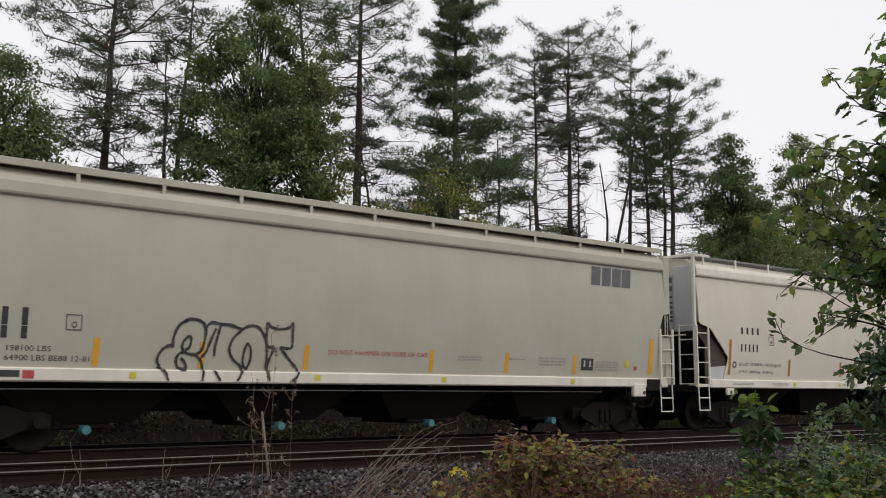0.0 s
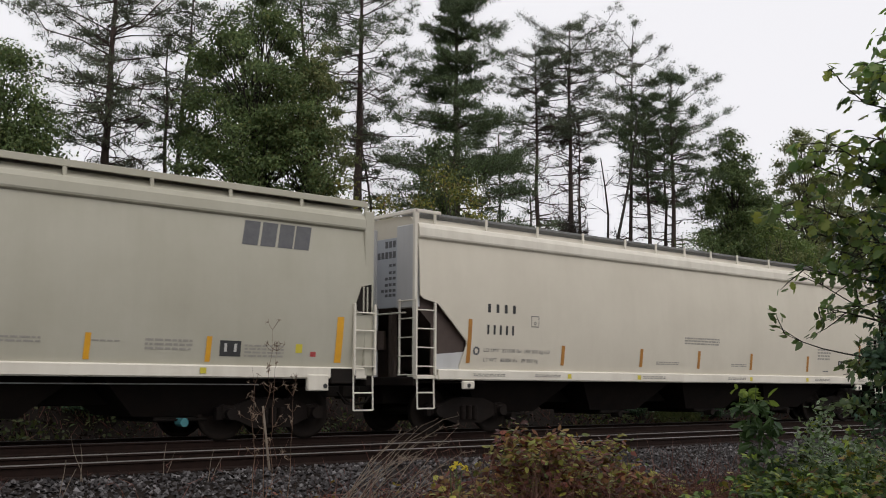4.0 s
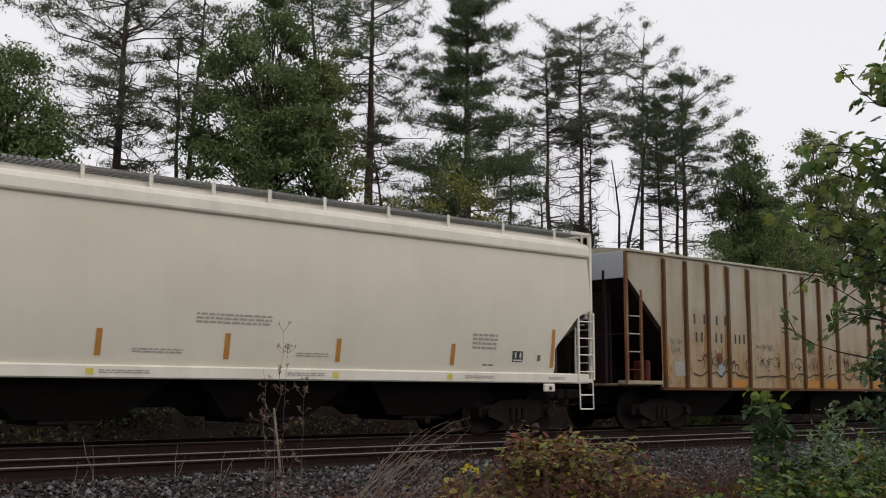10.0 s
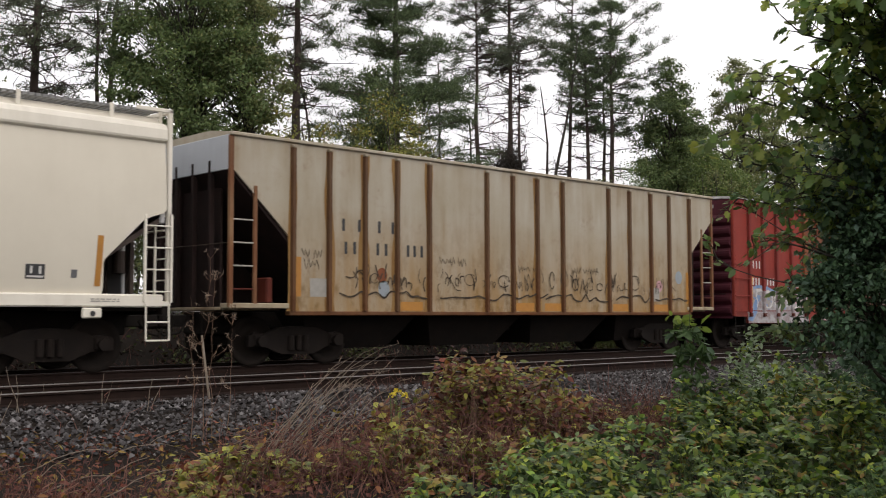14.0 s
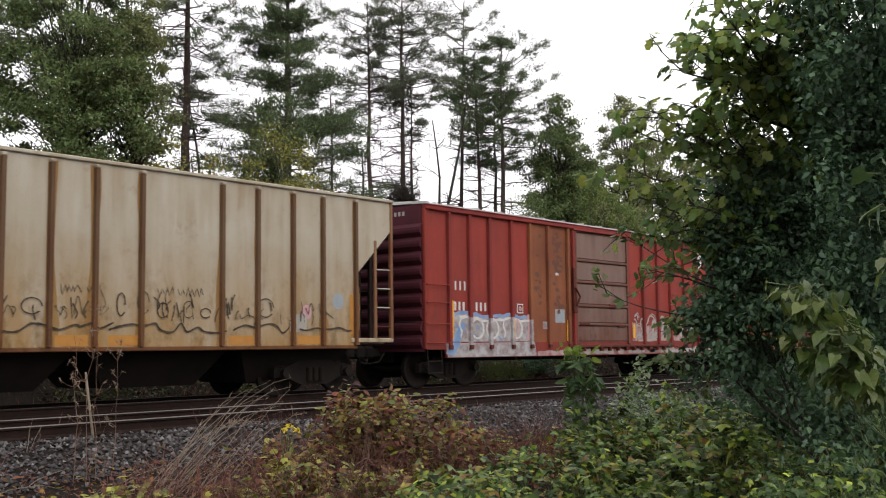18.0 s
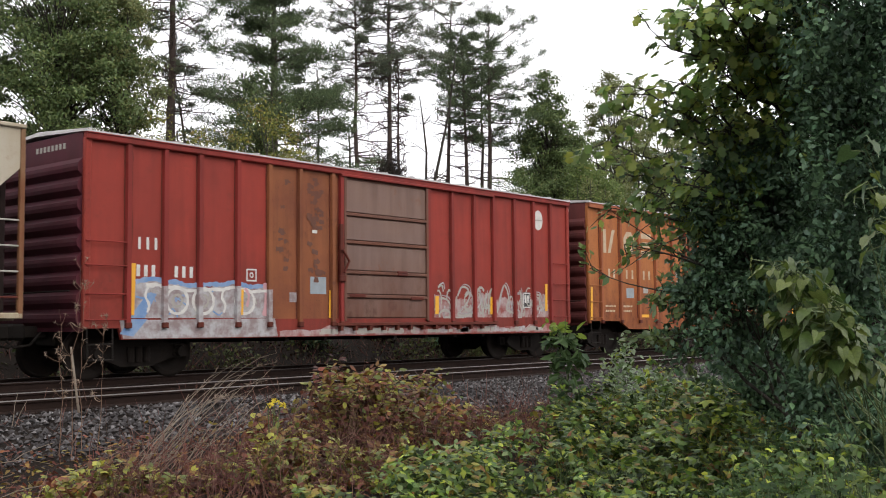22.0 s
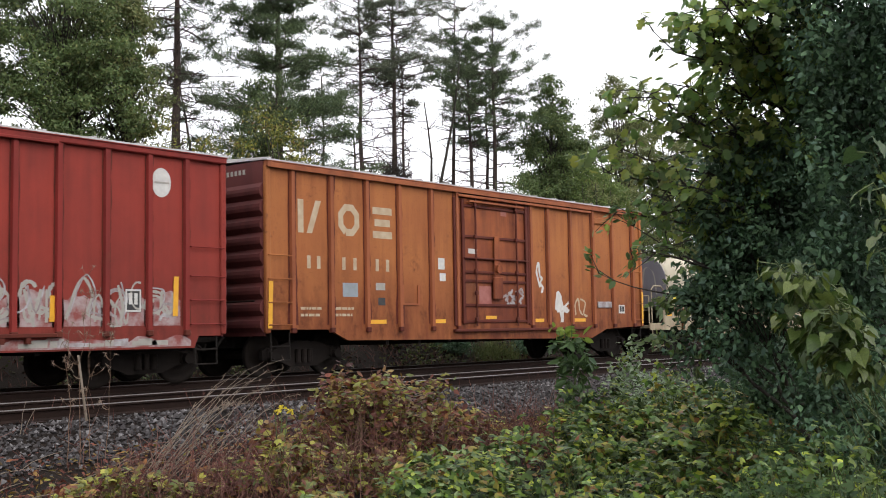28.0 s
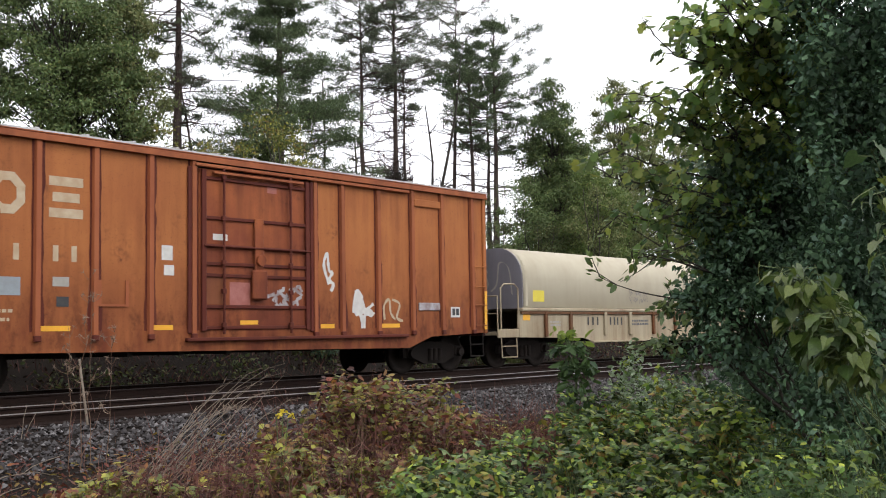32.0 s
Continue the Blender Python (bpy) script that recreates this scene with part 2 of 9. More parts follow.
RUST = (0.16, 0.06, 0.025)
M = dict(
    hopper_grey=car_paint("grey_hopper_paint", (0.445, 0.425, 0.345), (0.40, 0.38, 0.30), (0.28, 0.265, 0.205), RUST, 0.16, 0.02),
    hopper_white=car_paint("cream_hopper_paint", (0.61, 0.565, 0.465), (0.565, 0.52, 0.425), (0.41, 0.365, 0.285), RUST, 0.11, 0.015),
    trim_white=car_paint("white_sill_paint", (0.72, 0.68, 0.58), (0.65, 0.61, 0.52), (0.42, 0.37, 0.29), RUST, 0.3, 0.08),
    end_pale=car_paint("pale_grey_end_paint", (0.50, 0.50, 0.49), (0.46, 0.46, 0.45), (0.30, 0.28, 0.25), RUST, 0.3, 0.06),
    end_grey=car_paint("bluish_grey_end_paint", (0.42, 0.44, 0.46), (0.38, 0.40, 0.42), (0.25, 0.24, 0.23), RUST, 0.3, 0.05),
    tan_hopper=car_paint("stained_tan_hopper_paint", (0.385, 0.35, 0.28), (0.34, 0.30, 0.222), (0.20, 0.13, 0.055), RUST, 0.6, 0.5, splash=1.0, muck=(0.27, 0.15, 0.042), fine=0.08, rise=3.3),
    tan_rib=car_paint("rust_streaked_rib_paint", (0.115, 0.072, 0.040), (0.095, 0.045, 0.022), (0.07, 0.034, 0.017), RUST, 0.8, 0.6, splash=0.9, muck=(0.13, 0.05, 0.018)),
    red=car_paint("faded_red_boxcar_paint", (0.26, 0.038, 0.026), (0.205, 0.033, 0.024), (0.085, 0.020, 0.017), (0.075, 0.03, 0.02), 0.45, 0.45, splash=0.5, muck=(0.07, 0.022, 0.016)),
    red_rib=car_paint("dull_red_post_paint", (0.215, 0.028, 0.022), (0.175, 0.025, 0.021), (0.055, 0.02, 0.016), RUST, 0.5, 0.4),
    red_end=car_paint("dark_maroon_end_sheet", (0.075, 0.016, 0.022), (0.065, 0.016, 0.026), (0.03, 0.012, 0.012), RUST, 0.5, 0.2),
    tan_post=car_paint("mottled_rusty_post_paint", (0.17, 0.07, 0.032), (0.25, 0.16, 0.085), (0.07, 0.025, 0.014), (0.10, 0.03, 0.015), 0.9, 1.0),
    gold_stain=car_paint("golden_rust_stain", (0.27, 0.165, 0.065), (0.23, 0.125, 0.04), (0.14, 0.06, 0.02), RUST, 0.5, 0.5),
    rust_edge=car_paint("dark_red_rust", (0.085, 0.018, 0.012), (0.11, 0.027, 0.015), (0.035, 0.012, 0.010), (0.03, 0.014, 0.012), 0.6, 0.6),
    rust_panel=car_paint("rusted_brown_panel", (0.24, 0.085, 0.034), (0.165, 0.054, 0.027), (0.06, 0.025, 0.017), (0.04, 0.02, 0.016), 0.65, 0.65),
    door_brown=car_paint("greyed_brown_door_paint", (0.18, 0.115, 0.09), (0.16, 0.105, 0.088), (0.06, 0.03, 0.022), RUST, 0.45, 0.8, splash=0.9, muck=(0.10, 0.035, 0.02)),
    orange=car_paint("rusty_orange_boxcar_paint", (0.36, 0.132, 0.042), (0.31, 0.105, 0.035), (0.14, 0.042, 0.017), (0.085, 0.028, 0.014), 0.65, 0.95, splash=1.0, muck=(0.13, 0.034, 0.015)),
    orange_door=car_paint("heavily_rusted_orange_paint", (0.31, 0.095, 0.032), (0.19, 0.05, 0.024), (0.09, 0.024, 0.014), (0.06, 0.02, 0.012), 1.0, 1.0, splash=1.0, muck=(0.12, 0.03, 0.016)),
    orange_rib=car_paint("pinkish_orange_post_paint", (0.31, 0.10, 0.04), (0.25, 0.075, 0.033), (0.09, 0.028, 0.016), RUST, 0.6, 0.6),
    orange_end=car_paint("brown_boxcar_end_sheet", (0.115, 0.032, 0.028), (0.085, 0.024, 0.024), (0.03, 0.012, 0.012), RUST, 0.5, 0.4),
    roof_metal=surface("galvanised_roof_sheet", (0.50, 0.49, 0.48), (0.36, 0.33, 0.31), 0.45, 0.5, 2.0, 30.0),
    cover_white=car_paint("cream_coil_cover_paint", (0.42, 0.38, 0.285), (0.37, 0.33, 0.24), (0.23, 0.19, 0.13), RUST, 0.22, 0.04, fine=0.04),
    cover_end=car_paint("dull_grey_cover_end_paint", (0.165, 0.16, 0.175), (0.20, 0.195, 0.215), (0.09, 0.085, 0.09), RUST, 0.4, 0.15),
    coil_side=car_paint("stained_cream_side_paint", (0.36, 0.315, 0.22), (0.31, 0.255, 0.165), (0.12, 0.065, 0.033), RUST, 0.8, 0.5),
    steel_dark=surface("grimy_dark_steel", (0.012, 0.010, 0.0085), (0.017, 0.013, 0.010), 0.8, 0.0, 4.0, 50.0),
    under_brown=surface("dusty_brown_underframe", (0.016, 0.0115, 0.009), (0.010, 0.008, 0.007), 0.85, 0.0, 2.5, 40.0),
    # slope sheets: the shade of the end recess is put into these colours
    slope_dark=surface("shade_blackened_slope_sheet", (0.024, 0.014, 0.012), (0.016, 0.011, 0.010), 0.9, 0.0, 2.5, 40.0),
    slope_pale=surface("dusty_shaded_slope_sheet", (0.075, 0.053, 0.042), (0.055, 0.038, 0.031), 0.7, 0.0, 2.5, 40.0),
    grating=surface("grey_steel_grating", (0.30, 0.30, 0.29), (0.22, 0.22, 0.21), 0.7, 0.2, 6.0, 60.0),
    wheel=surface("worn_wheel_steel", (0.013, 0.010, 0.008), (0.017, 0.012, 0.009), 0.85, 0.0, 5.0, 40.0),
    # heads under the train: its shade is put into this darker colour
    railhead_shaded=surface("shaded_rail_head", (0.07, 0.06, 0.055), (0.05, 0.043, 0.04), 0.6, 0.6, 6.0, 80.0),
    railhead=surface("polished_rail_head", (0.24, 0.225, 0.21), (0.18, 0.165, 0.155), 0.5, 1.0, 6.0, 80.0),
    rail=surface("rusty_rail_side", (0.020, 0.011, 0.008), (0.014, 0.008, 0.006), 0.9, 0.0, 8.0, 70.0),
    sleeper=surface("weathered_sleeper_timber", (0.015, 0.011, 0.009), (0.010, 0.008, 0.007), 0.9, 0.0, 6.0, 60.0, relief=0.6),
    yellow=surface("yellow_reflector_tape", (0.72, 0.36, 0.02), (0.62, 0.30, 0.02), 0.5, 0.0, 5.0, 60.0),
    ochre=surface("worn_ochre_reflector_tape", (0.42, 0.19, 0.03), (0.34, 0.15, 0.03), 0.6, 0.0, 5.0, 60.0),
    lemon=surface("pale_yellow_sticker", (0.62, 0.52, 0.05), (0.55, 0.45, 0.05), 0.6, 0.0, 5.0, 60.0),
    black=surface("black_stencil_paint", (0.03, 0.03, 0.03), (0.05, 0.05, 0.048), 0.7, 0.0, 7.0, 60.0),
    grey_mark=surface("charcoal_lettering_paint", (0.10, 0.10, 0.105), (0.13, 0.13, 0.13), 0.7, 0.0, 7.0, 60.0),
    faint=surface("faded_stencil_paint", (0.30, 0.285, 0.25), (0.36, 0.34, 0.30), 0.8, 0.0, 9.0, 60.0),
    red_mark=surface("red_stencil_paint", (0.42, 0.05, 0.05), (0.46, 0.12, 0.11), 0.7, 0.0, 7.0, 60.0),
    white_mark=surface("chalky_white_marking_paint", (0.58, 0.57, 0.53), (0.45, 0.43, 0.40), 0.75, 0.0, 7.0, 50.0),
    cream_mark=surface("faded_cream_marking_paint", (0.46, 0.37, 0.25), (0.36, 0.25, 0.15), 0.75, 0.0, 5.0, 50.0),
    silver=surface("silvery_spray_paint", (0.36, 0.35, 0.35), (0.21, 0.155, 0.15), 0.6, 0.0, 4.5, 25.0, 0.40, 0.60),
    haze=surface("washed_out_spray_haze", (0.34, 0.26, 0.25), (0.215, 0.045, 0.036), 0.7, 0.0, 3.2, 25.0, 0.40, 0.60),
    pale_blue=surface("blue_spray_paint", (0.10, 0.20, 0.38), (0.24, 0.32, 0.44), 0.6, 0.0, 3.0, 25.0),
    dull_pink=surface("rust_stained_pink_paint", (0.34, 0.13, 0.11), (0.24, 0.07, 0.05), 0.7, 0.0, 4.0, 30.0),
    pink=surface("pink_spray_paint", (0.50, 0.27, 0.28), (0.42, 0.24, 0.25), 0.6, 0.0, 3.0, 25.0),
    spray_black=surface("thin_black_spray_paint", (0.022, 0.022, 0.022), (0.08, 0.075, 0.07), 0.7, 0.0, 5.0, 30.0),
    spray_brown=surface("sooty_brown_spray_paint", (0.035, 0.027, 0.021), (0.10, 0.075, 0.05), 0.8, 0.0, 3.0, 30.0),
    cyan=surface("turquoise_outlet_cap_paint", (0.07, 0.26, 0.28), (0.05, 0.18, 0.2), 0.6, 0.0, 8.0, 60.0),
    patch_grey=surface("bluish_grey_paint_patch", (0.26, 0.30, 0.32), (0.22, 0.24, 0.25), 0.7, 0.0, 5.0, 40.0),
    earth=surface("leaf_littered_earth", (0.011, 0.008, 0.006), (0.018, 0.012, 0.008), 0.95, 0.0, 1.5, 22.0, relief=0.8, gmix=0.5),
    bark_pine=surface("reddish_grey_pine_bark", (0.085, 0.06, 0.05), (0.055, 0.045, 0.04), 0.95, 0.0, 3.0, 30.0, relief=0.9, gmix=0.5),
    bark=surface("dark_grey_bark", (0.06, 0.052, 0.043), (0.04, 0.036, 0.03), 0.95, 0.0, 3.0, 30.0, relief=0.8, gmix=0.5),
    dead_wood=surface("bleached_dead_wood", (0.22, 0.18, 0.14), (0.15, 0.12, 0.09), 0.9, 0.0, 8.0, 60.0, relief=0.6),
    door_rib=car_paint("worn_brown_rib_paint", (0.115, 0.06, 0.045), (0.13, 0.05, 0.03), (0.05, 0.022, 0.016), RUST, 0.5, 0.8),
    stem=surface("dry_brown_stem", (0.17, 0.11, 0.075), (0.12, 0.075, 0.05), 0.9, 0.0, 8.0, 60.0),
    stem_green=surface("green_stem", (0.08, 0.11, 0.035), (0.06, 0.08, 0.03), 0.7, 0.0, 8.0, 60.0),
)
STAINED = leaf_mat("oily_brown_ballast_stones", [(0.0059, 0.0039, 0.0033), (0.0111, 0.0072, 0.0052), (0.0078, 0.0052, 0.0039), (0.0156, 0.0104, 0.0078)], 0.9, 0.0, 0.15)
STONES = leaf_mat("mixed_ballast_stones", [(0.0126, 0.0099, 0.0090), (0.0495, 0.0450, 0.0450), (0.0180, 0.0144, 0.0135), (0.1530, 0.1440, 0.1422), (0.0234, 0.0189, 0.0171), (0.0630, 0.0585, 0.0576), (0.0108, 0.0081, 0.0081)], 0.85, 0.0, 0.3, 1.3, 0.45)
L = dict(
    pine=leaf_mat("pine_needles", [(0.055, 0.086, 0.039), (0.086, 0.127, 0.052), (0.114, 0.153, 0.060), (0.072, 0.107, 0.055)], 0.6, 0.25),
    pine_grey=leaf_mat("greyish_pine_needles", [(0.078, 0.101, 0.068), (0.111, 0.135, 0.078), (0.137, 0.153, 0.086)], 0.6, 0.25),
    oak=leaf_mat("dark_green_broad_leaves", [(0.062, 0.103, 0.035), (0.100, 0.150, 0.048), (0.131, 0.188, 0.055), (0.106, 0.144, 0.057), (0.175, 0.200, 0.056)]),
    olive=leaf_mat("olive_green_leaves", [(0.106, 0.139, 0.047), (0.152, 0.185, 0.063), (0.198, 0.198, 0.069), (0.125, 0.152, 0.055)]),
    maple=leaf_mat("yellowing_green_leaves", [(0.07, 0.10, 0.02), (0.14, 0.17, 0.028), (0.34, 0.32, 0.035), (0.13, 0.15, 0.026), (0.22, 0.12, 0.03)], 0.5, 0.35, 0.4, 2.0, 0.5),
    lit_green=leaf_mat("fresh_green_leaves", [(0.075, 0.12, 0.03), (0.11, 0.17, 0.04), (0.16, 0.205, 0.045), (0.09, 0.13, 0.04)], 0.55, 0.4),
    understory=leaf_mat("understory_leaves", [(0.045, 0.07, 0.02), (0.07, 0.095, 0.028), (0.11, 0.12, 0.03), (0.06, 0.06, 0.025)]),
    bramble=leaf_mat("green_bramble_leaves", [(0.010, 0.026, 0.007), (0.07, 0.14, 0.018), (0.16, 0.245, 0.028), (0.30, 0.34, 0.03), (0.016, 0.04, 0.011), (0.14, 0.22, 0.06), (0.025, 0.05, 0.016), (0.22, 0.29, 0.11), (0.012, 0.032, 0.008)], 0.55, 0.3, 0.22, 2.4, 0.65),
    lime=leaf_mat("lime_green_leaves", [(0.16, 0.24, 0.03), (0.22, 0.30, 0.04), (0.13, 0.19, 0.03)], 0.5, 0.4),
    autumn=leaf_mat("brown_and_yellow_autumn_leaves", [(0.089, 0.022, 0.013), (0.148, 0.035, 0.016), (0.200, 0.133, 0.016), (0.081, 0.024, 0.016), (0.200, 0.185, 0.022), (0.200, 0.066, 0.015), (0.044, 0.013, 0.010), (0.140, 0.039, 0.020), (0.096, 0.025, 0.017)], 0.6, 0.3, 0.35, 2.2, 0.6),
    yellow=leaf_mat("yellow_petals", [(0.75, 0.60, 0.02), (0.65, 0.55, 0.03)], 0.5, 0.4),
    dry=leaf_mat("dry_brown_weeds", [(0.094, 0.034, 0.026), (0.131, 0.051, 0.039), (0.193, 0.102, 0.075), (0.107, 0.043, 0.035), (0.061, 0.025, 0.021)], 0.8, 0.2, 0.2),
    straw=leaf_mat("bleached_straw", [(0.24, 0.18, 0.13), (0.18, 0.125, 0.09), (0.30, 0.24, 0.18)], 0.8, 0.2, 0.2),
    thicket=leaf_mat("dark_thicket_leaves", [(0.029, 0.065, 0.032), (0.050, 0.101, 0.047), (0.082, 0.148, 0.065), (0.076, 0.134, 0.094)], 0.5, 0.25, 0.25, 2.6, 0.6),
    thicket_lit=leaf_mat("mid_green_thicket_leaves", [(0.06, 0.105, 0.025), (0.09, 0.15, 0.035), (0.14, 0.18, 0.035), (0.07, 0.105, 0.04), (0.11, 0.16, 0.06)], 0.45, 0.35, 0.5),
    canopy=leaf_mat("backlit_canopy_leaves", [(0.075, 0.15, 0.03), (0.14, 0.23, 0.04), (0.26, 0.31, 0.045), (0.08, 0.15, 0.06), (0.19, 0.27, 0.08), (0.30, 0.32, 0.05)], 0.42, 0.6, 0.4, 2.2, 0.5),
    turning=leaf_mat("leaves_turning_orange_and_yellow", [(0.20, 0.055, 0.018), (0.26, 0.21, 0.03), (0.14, 0.035, 0.02), (0.30, 0.27, 0.04), (0.10, 0.12, 0.03)], 0.5, 0.3, 0.3),
    heart=leaf_mat("large_heart_shaped_leaves", [(0.034, 0.068, 0.013), (0.056, 0.101, 0.018), (0.090, 0.131, 0.022), (0.124, 0.154, 0.026), (0.030, 0.066, 0.022)], 0.4, 0.35, 0.42, 9.0, 0.3, each=True),
    # bank leaves, their colours darkened for the shade of the wood
    litter=leaf_mat("shaded_dead_leaves", [(0.0126, 0.0073, 0.0049), (0.0196, 0.0112, 0.0070), (0.0315, 0.0175, 0.0105), (0.0147, 0.0091, 0.0063)], 0.8, 0.1, 0.15),
    pale=leaf_mat("pale_grey_green_leaves", [(0.195, 0.269, 0.155), (0.269, 0.334, 0.211), (0.130, 0.204, 0.081)], 0.45, 0.35, 0.4),
    sapling=leaf_mat("sapling_leaves", [(0.044, 0.088, 0.024), (0.068, 0.124, 0.032), (0.040, 0.080, 0.036)], 0.5, 0.35, 0.25),
)

# ---------------------------------------------------------------- mesh tools
class Shape:
    """Collects vertices and faces of one mesh."""

    def __init__(self):
        self.v, self.f = [], []

    def add(self, verts, faces):
        k = len(self.v)
        self.v.extend(tuple(p) for p in verts)
        self.f.extend(tuple(i + k for i in fc) for fc in faces)
        return self

    def box(self, x0, x1, y0, y1, z0, z1, b=0.0):
        """A box, its edges chamfered by b."""
        x0, x1, y0, y1, z0, z1 = min(x0, x1), max(x0, x1), min(y0, y1), max(y0, y1), min(z0, z1), max(z0, z1)
        b = min(b, 0.45 * min(x1 - x0, y1 - y0, z1 - z0))
        if b <= 0:
            vs = [(x, y, z) for x in (x0, x1) for y in (y0, y1) for z in (z0, z1)]
            return self.add(vs, [(0, 1, 3, 2), (4, 6, 7, 5), (0, 4, 5, 1), (2, 3, 7, 6), (0, 2, 6, 4), (1, 5, 7, 3)])
        lo, hi, vs, at = (x0, y0, z0), (x1, y1, z1), [], {}
        for sx in (0, 1):
            for sy in (0, 1):
                for sz in (0, 1):
                    s = (sx, sy, sz)
                    for ax in range(3):
                        p = [lo[i] if not s[i] else hi[i] for i in range(3)]
                        for i in range(3):
                            if i != ax:
                                p[i] += b if not s[i] else -b
                        at[s, ax] = len(vs)
                        vs.append(tuple(p))
        fs = []
        for ax in range(3):
            o = [i for i in range(3) if i != ax]
            for side in (0, 1):
                ring = []
                for a, c in ((0, 0), (1, 0), (1, 1), (0, 1)):
                    s = [0, 0, 0]
                    s[ax], s[o[0]], s[o[1]] = side, a, c
                    ring.append(at[tuple(s), ax])
                flip = (side == 1) == (ax != 1)
                fs.append(tuple(ring) if flip else tuple(reversed(ring)))
            for a in (0, 1):
                for c in (0, 1):
                    s0, s1 = [0, 0, 0], [0, 0, 0]
                    s0[o[0]] = s1[o[0]] = a
                    s0[o[1]] = s1[o[1]] = c
                    s1[ax] = 1
                    q = (at[tuple(s0), o[0]], at[tuple(s1), o[0]], at[tuple(s1), o[1]], at[tuple(s0), o[1]])
                    fs.append(q if (a == c) == (ax != 1) else tuple(reversed(q)))
        for sx in (0, 1):
            for sy in (0, 1):
                for sz in (0, 1):
                    s = (sx, sy, sz)
                    q = (at[s, 0], at[s, 1], at[s, 2])
                    fs.append(q if (sx + sy + sz) % 2 == 1 else tuple(reversed(q)))
        return self.add(vs, fs)

    def prism(self, ring, axis, a, b):
        """A flat outline (pairs of the two other axes, in order) drawn out along an axis from a to b."""
        def put(p, h):
            q = list(p)
            q.insert(axis, h)
            return q
        m = len(ring)
        vs = [put(p, a) for p in ring] + [put(p, b) for p in ring]
        fs = [tuple(range(m)), tuple(reversed(range(m, 2 * m)))]
        fs += [(i, i + m, (i + 1) % m + m, (i + 1) % m) for i in range(m)]
        return self.add(vs, fs)

    def tube(self, pts, radii, n=6, caps=True):
        """A round rod through points; one radius, or one for each point."""
        pts = [Vector(p) for p in pts]
        if isinstance(radii, (int, float)):
            radii = [radii] * len(pts)
        vs, ref = [], Vector((0.13, 0.31, 0.94))
        for i, p in enumerate(pts):
            d = (pts[min(i + 1, len(pts) - 1)] - pts[max(i - 1, 0)]).normalized()
            if abs(d.dot(ref)) > 0.95:
                ref = Vector((0.95, 0.1, 0.05))
            e1 = d.cross(ref).normalized()
            e2 = d.cross(e1)
            vs += [p + radii[i] * (math.cos(2 * math.pi * k / n) * e1 + math.sin(2 * math.pi * k / n) * e2) for k in range(n)]
        fs = [(i * n + k, i * n + (k + 1) % n, (i + 1) * n + (k + 1) % n, (i + 1) * n + k) for i in range(len(pts) - 1) for k in range(n)]
        if caps:
            fs += [tuple(reversed(range(n))), tuple(range((len(pts) - 1) * n, len(pts) * n))]
        return self.add(vs, fs)

    def lathe(self, prof, axis_y=True, n=28):
        """A turned form about the y axis: prof is (radius, y)."""
        vs = [(r * math.cos(2 * math.pi * k / n), y, r * math.sin(2 * math.pi * k / n)) for r, y in prof for k in range(n)]
        m = len(prof)
        fs = [(i * n + k, (i + 1) * n + k, (i + 1) * n + (k + 1) % n, i * n + (k + 1) % n) for i in range(m - 1) for k in range(n)]
        fs += [tuple(range(n)), tuple(reversed(range((m - 1) * n, m * n)))]
        return self.add(vs, fs)

    def mesh(self, name, smooth=False):
        me = bpy.data.meshes.new(name)
        me.from_pydata(self.v, [], self.f)
        if smooth:
            me.polygons.foreach_set("use_smooth", [True] * len(me.polygons))
        me.update()
        return me


def part(name, shape, material, parent, label="", smooth=False, at=None, kind=""):
    """Links a shape (or a mesh) as one mesh object under a thing or under a part."""
    me = shape.mesh(name, smooth) if isinstance(shape, Shape) else shape
    if material and not me.materials:
        me.materials.append(material)
    ob = new(name, me)
    ob.parent = parent
    if at is not None:
        ob.matrix_basis = at
    return tagged(ob, label, kind=kind)


def thing(name, label, category, group="", kind="", at=None):
    ob = new(name)
    ob.empty_display_size = 0.3
    if at is not None:
        ob.matrix_basis = at
    return tagged(ob, label, category, group, kind)


def big_mesh(name, verts, quads, material):
    """A mesh out of arrays: many small leaves, stones or stalks."""
    me = bpy.data.meshes.new(name)
    verts, quads = np.asarray(verts, dtype=np.float32), np.asarray(quads, dtype=np.int32)
    k = quads.shape[1]
    me.vertices.add(len(verts))
    me.vertices.foreach_set("co", verts.ravel())
    me.loops.add(quads.size)
    me.loops.foreach_set("vertex_index", quads.ravel())
    me.polygons.add(len(quads))
    me.polygons.foreach_set("loop_start", np.arange(0, quads.size, k, dtype=np.int32))
    me.update(calc_edges=True)
    me.materials.append(material)
    return me


def frames_of(normals, rng):
    """Two axes square to each normal, turned at random."""
    up = rng.normal(size=normals.shape)
    a = np.cross(normals, up)
    a /= np.linalg.norm(a, axis=1, keepdims=True) + 1e-9
    return a, np.cross(normals, a)


